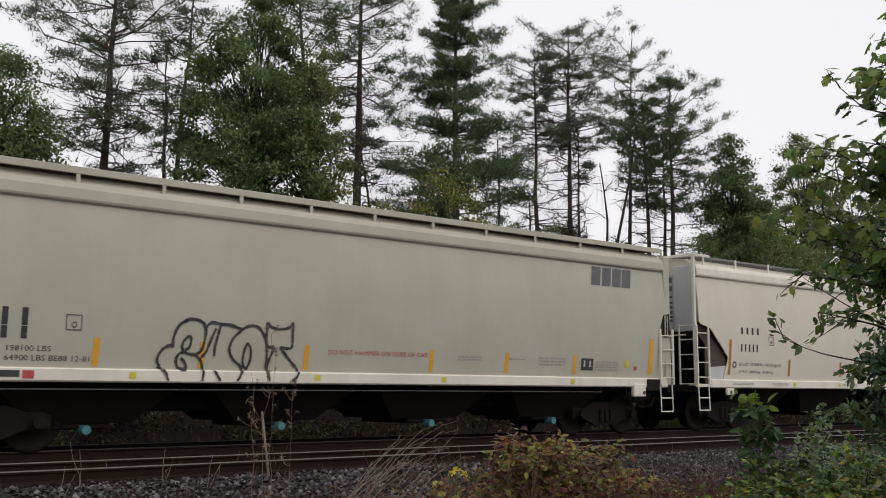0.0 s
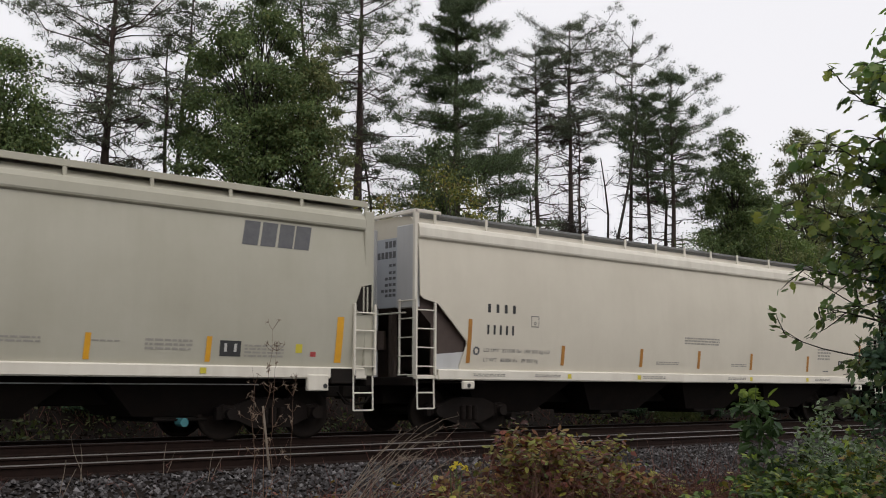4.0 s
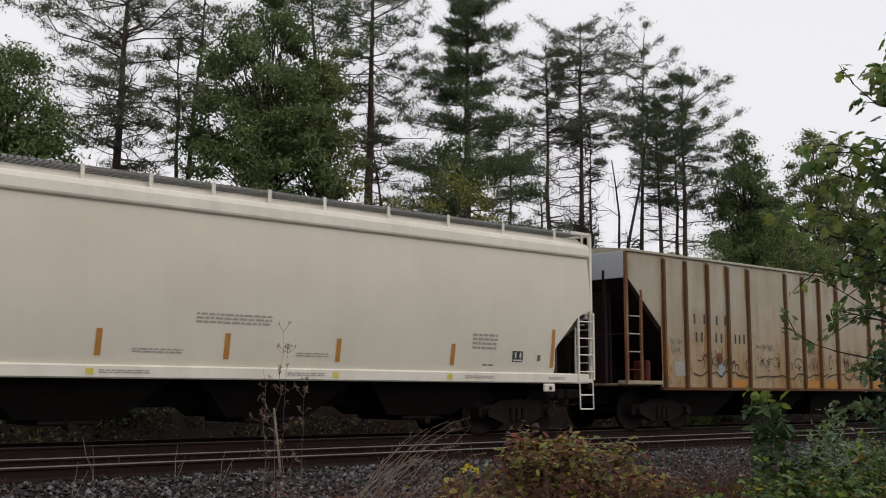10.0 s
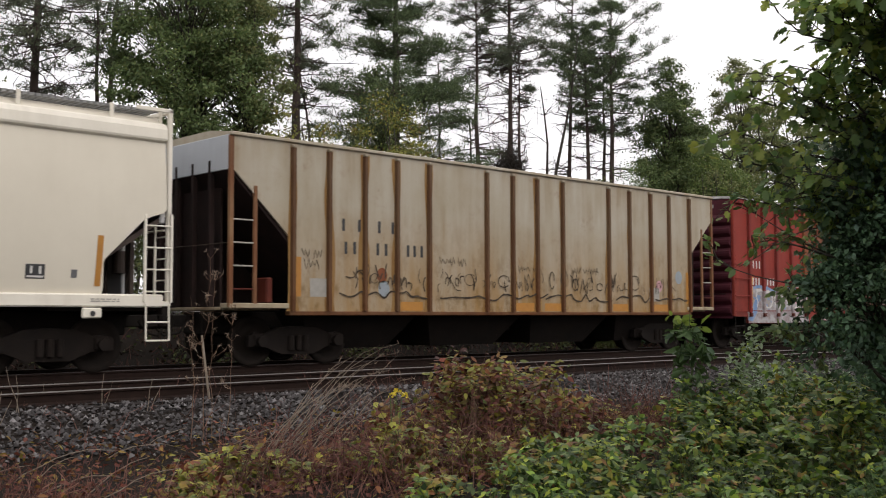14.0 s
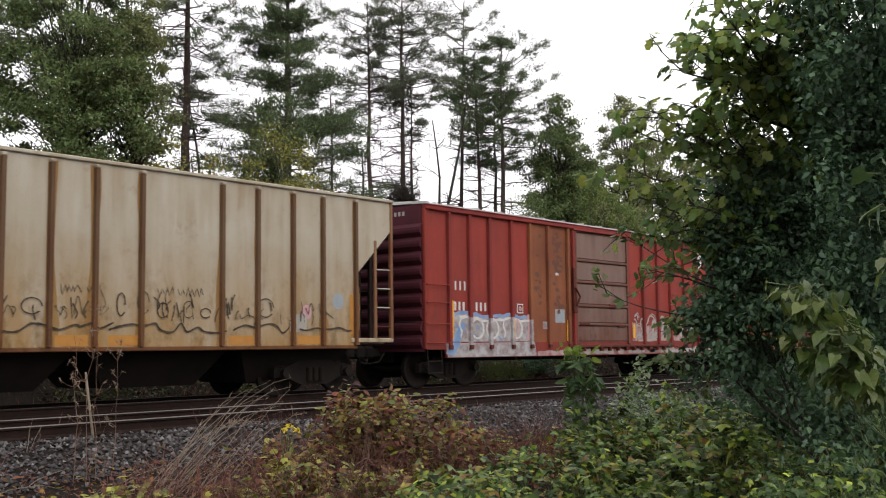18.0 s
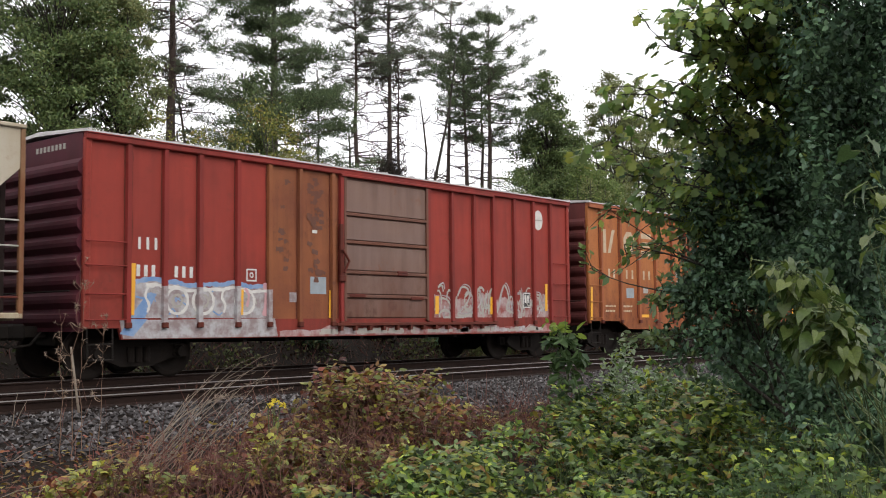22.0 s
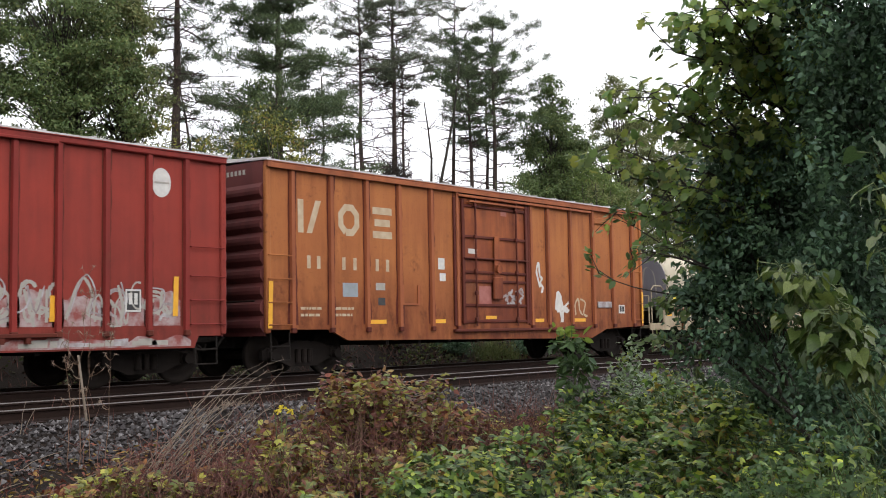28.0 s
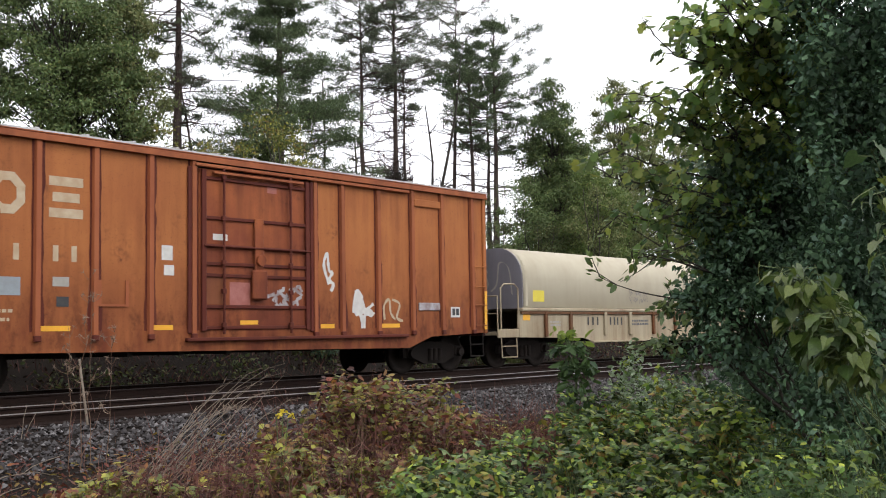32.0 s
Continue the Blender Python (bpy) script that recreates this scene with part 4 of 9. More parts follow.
def rounded_hopper(name, label, half, body, left_cut, right_cut):
    """A long covered hopper with bellied sides: side sheets, hatch roof, roof walk, sills, end sheets."""
    car = thing(name, label, "hopper car", "freight cars of the train")
    z0, z1, eave = 1.50, 4.13, 4.44
    rows = 36
    for sgn in (-1, 1):
        s = Shape()
        zs = [z0 + (z1 - z0) * i / rows for i in range(rows + 1)]
        vs = []
        for z in zs:
            xa = -half + 0.13 + (float(np.interp(z, [1.5, 1.6, 2.05, 2.75, 2.85, 2.9], left_cut)))
            xb = half - 0.13 - (float(np.interp(z, [1.5, 1.6, 2.05, 2.75, 2.85, 2.9], right_cut)))
            y = -round_side(z) * sgn
            vs += [(xa, y, z), (xb, y, z)]
        s.add(vs, [(2 * i, 2 * i + 1, 2 * i + 3, 2 * i + 2) for i in range(rows)])
        inner = [(x, y - sgn * 0.03, z) for x, y, z in vs]
        s.add(inner, [(2 * i, 2 * i + 2, 2 * i + 3, 2 * i + 1) for i in range(rows)])
        n = len(inner)
        s.add([vs[i] for i in range(0, n, 2)] + [inner[i] for i in range(0, n, 2)], [(i, i + 1, i + 2 + rows, i + 1 + rows) for i in range(rows)])
        s.add([vs[i] for i in range(1, n, 2)] + [inner[i] for i in range(1, n, 2)], [(i, i + 1, i + 2 + rows, i + 1 + rows) for i in range(rows)])
        part("side_sheet", s, body, car, smooth=False)
        # the eave: a rounded pressing that overhangs the side sheet
        e = Shape().prism([(sgn * -1.48, z1 - 0.03), (sgn * -1.535, z1 - 0.025), (sgn * -1.585, z1 + 0.005), (sgn * -1.60, z1 + 0.04), (sgn * -1.59, z1 + 0.20), (sgn * -1.55, eave - 0.03), (sgn * -1.46, eave + 0.01), (sgn * -1.38, eave)], 0, -half + 0.12, half - 0.12)
        part("eave", e, M["trim_white"] if body is M["hopper_white"] else body, car)
        k = Shape().box(-half + 0.62, half - 0.16, sgn * 1.46, sgn * 1.60, 1.28, 1.50, 0.025)
        part("side_sill", k, M["trim_white"], car, "off-white side sill")
    r = Shape().prism([(-1.46, 4.40), (-1.25, 4.585), (-0.8, 4.63), (0.8, 4.63), (1.25, 4.585), (1.46, 4.40), (1.3, 4.2), (-1.3, 4.2)], 0, -half + 0.14, half - 0.14)
    part("roof", r, body, car)
    for i in range(9):
        a = -half + 1.0 + i * (2 * half - 2.0) / 9
        part("hatch", Shape().box(a + 0.1, a + (2 * half - 2.0) / 9 - 0.1, -0.28, 0.28, 4.61, 4.73, 0.05), body, car)
    # end sheets: upright above, sloping in below
    for sgn, cut in ((-1, left_cut), (1, right_cut)):
        xa = sgn * (half - 0.14)
        s = Shape().box(xa, xa - sgn * 0.06, -1.50, 1.50, 2.75, 4.2, 0.01)
        part("end_sheet", s, M["end_grey"], car, "bluish grey end sheet")
        t = Shape()
        x2 = xa - sgn * 2.2
        t.add([(xa, -1.48, 2.76), (xa, 1.48, 2.76), (x2, 1.48, 1.3), (x2, -1.48, 1.3), (xa - sgn * 0.05, -1.48, 2.82), (xa - sgn * 0.05, 1.48, 2.82), (x2, 1.48, 1.42), (x2, -1.48, 1.42)],
              [(0, 1, 2, 3), (7, 6, 5, 4), (0, 3, 7, 4), (1, 5, 6, 2), (0, 4, 5, 1), (3, 2, 6, 7)])
        part("slope_sheet", t, M["slope_pale"], car, "sloping end sheet coloured dark with the recess shade")
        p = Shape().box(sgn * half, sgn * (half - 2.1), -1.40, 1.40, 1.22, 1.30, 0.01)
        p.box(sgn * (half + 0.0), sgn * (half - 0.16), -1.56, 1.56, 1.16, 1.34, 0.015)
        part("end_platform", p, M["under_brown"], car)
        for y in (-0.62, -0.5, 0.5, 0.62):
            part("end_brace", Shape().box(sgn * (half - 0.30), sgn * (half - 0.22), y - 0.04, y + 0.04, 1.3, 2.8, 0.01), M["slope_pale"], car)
        # added dark plates close off the bright view through the open end
        part("added_end_web", Shape().prism([(xa - sgn * 0.1, 2.72), (xa - sgn * 0.1, 1.25), (x2, 1.25), (x2, 1.32)], 1, 0.55, 0.60), M["slope_pale"], car)
        part("added_end_web", Shape().prism([(xa - sgn * 0.02, 2.74), (xa - sgn * 0.02, 1.25), (x2, 1.25), (x2, 1.32)], 1, 1.46, 1.49), M["slope_pale"], car)
        part("added_end_panel", Shape().box(sgn * (half - 0.34), sgn * (half - 0.39), 0.1, 1.48, 1.3, 2.74, 0.01), M["slope_pale"], car)
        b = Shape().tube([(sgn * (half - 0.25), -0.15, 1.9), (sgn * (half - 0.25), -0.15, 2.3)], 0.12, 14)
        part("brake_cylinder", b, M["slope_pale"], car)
    return car


def roof_walk(car, half, y, posts, material, rail_material, solid=False):
    for i, x in enumerate(posts):
        part("walk_post", Shape().box(x - 0.035, x + 0.035, y - 0.012, y + 0.012, 4.41, 4.705, 0.006), rail_material, car)
    for yy in (y, -y):
        g = Shape()
        a = yy + (0.03 if yy < 0 else -0.03)
        b = a + (0.5 if yy < 0 else -0.5)
        g.box(posts[0], posts[-1], a, a + (0.02 if yy < 0 else -0.02), 4.64, 4.69, 0.004)
        g.box(posts[0], posts[-1], b, b + (0.02 if yy < 0 else -0.02), 4.64, 4.69, 0.004)
        k = int((posts[-1] - posts[0]) / 0.11)
        if solid:
            g.box(posts[0], posts[-1], yy - 0.02, yy + 0.02, 4.60, 4.72, 0.008)
            g.box(posts[0], posts[-1], min(a, b), max(a, b), 4.665, 4.685)
            k = 0
        for i in range(k):
            x = posts[0] + 0.11 * i
            g.box(x, x + 0.03, min(a, b), max(a, b), 4.645, 4.685)
        for i in range(5):
            q = a + (b - a) * (i + 0.5) / 5
            g.box(posts[0], posts[-1], q - 0.012, q + 0.012, 4.66, 4.69)
        part("roof_walk", g, material, car, "grey open grating walkway")


# ----- the grey hopper with the sprayed tag
def grey_hopper():
    c0 = -1.30
    half = 9.05
    car = rounded_hopper("covered_hopper_car", "long grey covered hopper car with black sprayed tag", half, M["hopper_grey"],
                         [0.35] * 6, [0.02] * 6)
    side = round_side
    roof_walk(car, half, -1.42, [-8.9 + 1.4875 * i for i in range(13)], M["hopper_grey"], M["hopper_grey"], True)
    hopper_funnels(car, [x - c0 for x in (-6.73, -3.06, 0.53, 4.14)], True)
    underframe(car, half)
    for x in (-half + 1.9, half - 1.9):
        bogie(car, x)
    # thin pipe under the sill
    part("train_pipe", Shape().tube([(-half + 1.8, -1.40, 1.17), (half - 2.4, -1.40, 1.17)], 0.011, 6), M["grating"], car)
    # a dark plate on the sheet paints the shade inside the opening
    s = Shape().prism([(7.30 - c0, 2.72), (7.42 - c0, 3.03), (7.64 - c0, 3.08), (7.64 - c0, 2.52), (7.46 - c0, 2.50), (7.32 - c0, 2.58)], 1, -1.64, -1.60)
    part("access_hole", s, M["steel_dark"], car, "dark plate painted as the shaded opening in the side sheet")
    for x in (7.45, 7.54):
        part("hole_bar", Shape().box(x - c0 - 0.014, x - c0 + 0.014, -1.655, -1.641, 2.54, 3.03), M["hopper_grey"], car)
    for sgn, e in ((-1, -half), (1, half)):
        k = Shape().box(e - sgn * 0.02, e - sgn * 0.24, -1.60, -1.50, 1.34, 4.5, 0.02)
        part("corner_post", k, M["hopper_grey"], car)
        a, b = sorted((e - sgn * 0.02, e - sgn * 0.50))
        ladder(car, a, b, 1.35, 2.70, 4, -1.66, M["trim_white"], label="off-white ladder")
        step(car, a, b - 0.03, 0.70, 1.35, -1.62, M["trim_white"])
        d = Shape().box(e - sgn * 1.05, e - sgn * 1.50, -1.625, -1.52, 1.06, 1.36, 0.02)
        part("jacking_pad", d, M["trim_white"], car)
        d = Shape().tube([(e - sgn * 1.13, -1.635, 1.15), (e - sgn * 1.13, -1.6, 1.15)], 0.045, 12)
        part("lifting_eye", d, M["black"], car)
    part("bolster_end", Shape().box(half - 1.0, half - 0.42, -1.615, -1.5, 1.19, 1.48, 0.02), M["steel_dark"], car, "dark bolster end")
    for x, za, zb in ((-6.87, 1.53, 1.98), (-5.02, 1.53, 1.98), (-2.92, 1.53, 1.98), (0.05, 1.55, 1.98), (2.13, 1.55, 1.97), (4.25, 1.55, 1.98), (6.93, 1.58, 2.43)):
        part("reflector_strip", marker_shape(x - c0, za, zb, side, 0.15 if zb > 2.2 else 0.10), M["yellow"], car, "yellow reflector strip")
    # maker's mark in charcoal: plain wedges and bars in place of letters
    g = Shape()
    for kind, a, b in (("block", 4.83, 5.26), ("block", 5.20, 5.62), ("block", 5.56, 5.98), ("block", 5.90, 6.34)):
        glyph(g, kind, a - c0, b - c0, 3.62, 4.06, 0.13, side)
    part("maker_mark", g, M["grey_mark"], car, "charcoal maker's mark as plain shapes", kind="stuff")
    g = Shape()
    for a in (-8.7, -8.42, -8.12):
        glyph(g, "bar", a - c0, a + 0.22 - c0, 2.13, 2.40, 0.05, side)
        glyph(g, "bar", a - c0, a + 0.22 - c0, 1.93, 2.09 + 0.03, 0.05, side)
    part("number_marking", g, M["black"], car, "black number as plain bars", kind="stuff")
    write(car, "198100 LBS", -8.28 - c0, 1.745, 0.12, M["black"], side, 0.70)
    write(car, "64900 LBS BE88 12-81", -8.28 - c0, 1.60, 0.12, M["black"], side, 1.32)
    write(car, "DO NOT HAMMER ON SIDES OF CAR", -2.45 - c0, 1.83, 0.13, M["red_mark"], side, 2.40, "warning_text", "red stencilled warning")
    g = Shape()
    glyph(g, "box", -7.38 - c0, -7.12 - c0, 2.08, 2.33, 0.018, side)
    glyph(g, "ring", -7.29 - c0, -7.2 - c0, 2.12, 2.22, 0.02, side)
    part("plate_mark", g, M["grey_mark"], car)
    for x, z in ((-6.25, 1.395), (-2.68, 1.395), (0.35, 1.395), (4.15, 1.4)):
        part("sticker", plate(Shape(), x - c0 - 0.06, x - c0 + 0.06, z - 0.05, z + 0.05, lambda q: -1.605), M["lemon"], car, "pale yellow sticker")
    part("sticker", plate(Shape(), 6.0 - c0, 6.14 - c0, 1.74, 1.90, side), M["lemon"], car, "pale yellow sticker")
    part("red_sticker", plate(Shape(), -8.01 - c0, -7.83 - c0, 1.33, 1.45, lambda q: -1.605), M["red_mark"], car, "small red sticker")
    part("red_sticker", plate(Shape(), 6.32 - c0, 6.44 - c0, 1.68, 1.77, side), M["red_mark"], car, "small red sticker")
    part("black_panel", plate(Shape(), 4.47 - c0, 4.88 - c0, 1.65, 1.92, side), M["black"], car, "black routing panel")
    part("black_panel", plate(Shape(), -8.6 - c0, -8.05 - c0, 1.35, 1.45, lambda q: -1.605), M["black"], car, "black sill panel")
    g = Shape()
    for a in (4.52, 4.71):
        glyph(g, "bar", a - c0, a + 0.12 - c0, 1.73, 1.87, 0.02, side, 0.009)
    part("panel_mark", g, M["white_mark"], car, kind="stuff")
    dim_lines(car, 4.95 - c0, 5.75 - c0, 1.64, 1.88, 4, M["faint"], side, seed=3)
    dim_lines(car, 0.75 - c0, 1.4 - c0, 1.78, 1.9, 2, M["faint"], side, seed=4)
    dim_lines(car, 3.1 - c0, 3.95 - c0, 1.72, 1.93, 3, M["faint"], side, seed=5)
    dim_lines(car, 2.2 - c0, 2.7 - c0, 1.83, 1.88, 1, M["faint"], side, seed=6)
    # the tag: fat outlined forms, sprayed in black
    rng = np.random.default_rng(12)
    g = Shape()
    o = lambda pts: [(px - c0, pz) for px, pz in pts]
    tag = lambda z: round_side(z) if z > 1.5 else -1.605
    for pts in (
        [(-5.77, 1.55), (-5.82, 1.66), (-5.75, 1.82), (-5.61, 1.9), (-5.55, 1.87)],
        [(-5.55, 1.87), (-5.55, 2.05), (-5.46, 2.24), (-5.26, 2.35), (-5.05, 2.31), (-4.97, 2.17), (-4.99, 1.96), (-5.05, 1.81), (-5.15, 1.76)],
        [(-5.15, 1.76), (-5.3, 1.78), (-5.39, 1.87), (-5.35, 2.0), (-5.27, 2.06), (-5.23, 2.01), (-5.26, 1.87), (-5.33, 1.84)],
        [(-5.15, 1.76), (-5.03, 1.66), (-4.99, 1.51), (-5.01, 1.32)],
        [(-5.33, 1.8), (-5.44, 1.76), (-5.48, 1.65), (-5.43, 1.53), (-5.31, 1.52), (-5.3, 1.59), (-5.4, 1.7)],
        [(-5.81, 1.55), (-5.69, 1.46), (-5.63, 1.31)],
    ):
        stroke(g, o(pts), 0.05, tag, 0.012, 8, rng)
    for pts in (
        [(-4.97, 2.23), (-4.86, 2.31), (-4.69, 2.29), (-4.49, 2.28), (-4.27, 2.21)],
        [(-4.78, 2.21), (-4.87, 2.0), (-4.94, 1.81), (-5.03, 1.71)],
        [(-4.69, 2.28), (-4.74, 2.08), (-4.78, 1.89), (-4.78, 1.74)],
        [(-4.79, 1.51), (-4.72, 1.4), (-4.67, 1.32)],
    ):
        stroke(g, o(pts), 0.05, tag, 0.012, 8, rng)
    for pts in (
        [(-4.27, 2.21), (-4.44, 2.05), (-4.5, 1.86), (-4.41, 1.69), (-4.25, 1.56), (-4.29, 1.4), (-4.35, 1.32)],
        [(-4.27, 2.21), (-4.14, 2.28), (-3.96, 2.27), (-3.83, 2.13), (-3.76, 1.92), (-3.75, 1.72), (-3.75, 1.54)],
        [(-4.15, 1.99), (-4.21, 1.83), (-4.22, 1.63), (-4.15, 1.54), (-4.08, 1.68), (-4.08, 1.87), (-4.15, 1.99)],
    ):
        stroke(g, o(pts), 0.05, tag, 0.012, 8, rng)
    for pts in (
        [(-3.77, 2.36), (-3.68, 2.28), (-3.5, 2.25), (-3.31, 2.29), (-3.24, 2.37), (-3.24, 2.18), (-3.25, 1.93), (-3.49, 1.93)],
        [(-3.77, 2.36), (-3.78, 2.12), (-3.74, 1.94), (-3.6, 1.94)],
        [(-3.49, 1.93), (-3.25, 1.69), (-3.1, 1.54), (-3.12, 1.42), (-3.24, 1.33)],
        [(-3.6, 1.92), (-3.69, 1.72), (-3.73, 1.55), (-3.7, 1.33)],
    ):
        stroke(g, o(pts), 0.05, tag, 0.012, 8, rng)
    part("sprayed_tag", g, M["spray_black"], car, "black sprayed outlines", kind="stuff")
    return car, c0, half


def marker_shape(x, za, zb, side, w=0.10):
    s = Shape()
    plate(s, x - w / 2, x + w / 2, za, zb, side, 0.007, skew=0.03)
    return s


# ----- the cream hopper
def cream_hopper():
    c0, half = 18.005, 9.265
    side = round_side
    cut = [1.10, 1.10, 1.28, 0.52, 0.40, 0.0]
    car = rounded_hopper("covered_hopper_car", "long clean cream covered hopper car with black markings", half, M["hopper_white"], cut, [1.12, 1.10, 1.12, 0.42, 0.2, 0.0])
    roof_walk(car, half, -1.42, [x - c0 for x in (8.95, 9.4, 10.84, 12.4, 13.9, 15.41, 16.58, 17.74, 18.86, 20.05, 21.55, 23.09, 24.63, 26.2, 27.1)], M["grating"], M["trim_white"])
    hopper_funnels(car, [x - c0 for x in (12.0, 15.6, 19.3, 22.9)], False)
    underframe(car, half)
    for x in (-half + 1.9, half - 1.9):
        bogie(car, x)
    for sgn, e in ((-1, -half), (1, half)):
        k = Shape().box(e - sgn * 0.01, e - sgn * 0.09, -1.58, -1.50, 1.30, 4.68, 0.012)
        part("corner_post", k, M["trim_white"], car)
        k = Shape().box(e - sgn * 0.01, e - sgn * 0.07, -1.58, 1.58, 4.62, 4.70, 0.012)
        k.box(e - sgn * 0.01, e - sgn * 0.7, -1.58, -1.54, 4.63, 4.70, 0.01)
        part("end_handrail", k, M["trim_white"], car)
        a, b = sorted((e - sgn * 0.03, e - sgn * 0.52))
        ladder(car, a, b, 1.36, 2.85, 4, -1.62, M["trim_white"], label="off-white ladder")
        step(car, a + 0.03, b - 0.03, 0.72, 1.34, -1.60, M["trim_white"])
        s = Shape()
        for y in (-1.56, -1.06):
            s.box(e - sgn * 0.02, e - sgn * 0.06, y - 0.02, y + 0.02, 1.36, 2.9, 0.006)
        el = part("ladder", s, M["trim_white"], car, "off-white end ladder")
        for z in (1.38, 1.75, 2.12, 2.5, 2.86):
            part("rung", Shape().tube([(e - sgn * 0.02, -1.62, z), (e - sgn * 0.02, -1.04, z)], 0.014, 6), M["trim_white"], el)
        for ya, yb in ((-1.52, -0.86), (0.86, 1.52)):
            part("end_flange", Shape().box(e - sgn * 0.10, e - sgn * 0.20, ya, yb, 2.72, 4.42, 0.02), M["end_pale"], car, "pale grey end flange")
        part("end_centre_post", Shape().box(e - sgn * 0.08, e - sgn * 0.2, -0.16, 0.44, 1.3, 4.42, 0.02), M["end_pale"], car, "pale grey centre post")
        k = Shape().tube([(e, -1.3, 2.62), (e - sgn * 0.02, 1.4, 2.62)], 0.018, 6)
        k.box(e - sgn * 0.05, e - sgn * 0.60, -1.60, -1.30, 1.30, 1.38, 0.01)
        part("crossover_rail", k, M["trim_white"], car)
        d = Shape().box(e - sgn * 1.27, e - sgn * 1.60, -1.61, -1.54, 1.10, 1.27, 0.02)
        part("jacking_pad", d, M["trim_white"], car)
        d = Shape().tube([(e - sgn * 1.43, -1.62, 1.175), (e - sgn * 1.43, -1.605, 1.175)], 0.045, 12)
        part("lifting_eye", d, M["black"], car)
    for sgn, e in ((-1, -half),):
        k = lambda d: e - sgn * d
        part("end_gusset", Shape().prism([(k(0.50), 1.30), (k(1.62), 1.30), (k(1.62), 1.95), (k(1.50), 2.10), (k(0.82), 2.80), (k(0.70), 2.92), (k(0.16), 2.95), (k(0.16), 2.70), (k(0.50), 2.40)], 1, -1.50, -1.47), M["slope_pale"], car, "dark brown gusset plate")
        part("gusset_foot", Shape().prism([(k(0.62), 1.31), (k(1.36), 1.31), (k(1.36), 1.86), (k(0.62), 1.80)], 1, -1.515, -1.503), M["end_pale"], car, "pale lower edge of the end gusset")
    for x, za, zb in ((10.18, 1.63, 2.54), (13.0, 1.63, 2.07), (15.73, 1.64, 2.07), (18.0, 1.63, 2.07), (20.3, 1.63, 2.06), (23.08, 1.62, 2.05), (25.93, 1.62, 2.45)):
        part("reflector_strip", marker_shape(x - c0, za, zb, side, 0.105), M["ochre"], car, "ochre reflector strip")
    g = Shape()
    w = (11.60 - 10.63) / 4
    for i, kind in enumerate(("bar", "bar", "bar", "bar")):
        glyph(g, kind, 10.64 + i * w - c0, 10.64 + i * w + w * 0.8 - c0, 2.70, 2.88, 0.045, side)
    w = 0.90 / 5
    for i in range(5):
        glyph(g, "bar", 10.64 + i * w - c0, 10.64 + i * w + w * 0.78 - c0, 2.24, 2.44, 0.042, side)
    part("number_marking", g, M["black"], car, "black owner's mark and number as plain shapes", kind="stuff")
    g = Shape()
    glyph(g, "box", 11.98 - c0, 12.22 - c0, 2.44, 2.68, 0.016, side)
    glyph(g, "ring", 12.06 - c0, 12.14 - c0, 2.49, 2.56, 0.018, side)
    part("plate_mark", g, M["grey_mark"], car)
    write(car, "LD LMT  221000 lbs  100 200 kg LO", 10.60 - c0, 1.875, 0.11, M["grey_mark"], side, 1.98)
    write(car, "LT WT   65000 lbs   29 850 kg", 10.60 - c0, 1.675, 0.11, M["grey_mark"], side, 1.62)
    g = Shape()
    for k in range(10):
        a = 2 * math.pi * k / 10
        plate(g, 10.40 - c0 + 0.07 * math.cos(a) - 0.025, 10.40 - c0 + 0.07 * math.cos(a) + 0.025, 1.89 + 0.07 * math.sin(a) - 0.02, 1.89 + 0.07 * math.sin(a) + 0.02, side, rows=1)
    part("round_stamp", g, M["grey_mark"], car)
    dim_lines(car, 17.4 - c0, 18.86 - c0, 2.22, 2.42, 3, M["faint"], side, seed=11)
    dim_lines(car, 16.3 - c0, 17.2 - c0, 1.70, 1.79, 2, M["faint"], side, seed=12)
    dim_lines(car, 19.4 - c0, 20.1 - c0, 1.70, 1.79, 2, M["faint"], side, seed=13)
    dim_lines(car, 23.6 - c0, 24.3 - c0, 1.95, 2.3, 4, M["faint"], side, seed=14)
    dim_lines(car, 23.9 - c0, 24.25 - c0, 1.62, 1.67, 1, M["grey_mark"], side, seed=15)
    sill = lambda z: -1.602
    for i, (a, b) in enumerate(((10.3, 11.2), (12.1, 12.9), (15.75, 16.6), (19.2, 20.0), (23.4, 24.2), (25.8, 26.3))):
        dim_lines(car, a - c0, b - c0, 1.36, 1.43, 2, M["faint"], sill, seed=20 + i)
    for x in (13.2, 15.62, 20.25, 23.0):
        part("sticker", plate(Shape(), x - c0 - 0.07, x - c0 + 0.05, 1.34, 1.44, sill), M["lemon"], car, "pale yellow sticker")
    part("black_panel", plate(Shape(), 24.74 - c0, 25.05 - c0, 1.72, 1.95, side), M["black"], car, "black routing panel")
    part("black_panel", plate(Shape(), 25.48 - c0, 25.58 - c0, 1.75, 1.88, side), M["grey_mark"], car, "small grey stamp")
    g = Shape()
    for a in (24.78, 24.92):
        glyph(g, "bar", a - c0, a + 0.1 - c0, 1.80, 1.92, 0.03, side, 0.009)
    plate(g, 24.76 - c0, 25.03 - c0, 1.74, 1.77, side, 0.009)
    part("panel_mark", g, M["white_mark"], car, kind="stuff")
    # markings on the end sheet
    g = Shape()
    e = -half + 0.135
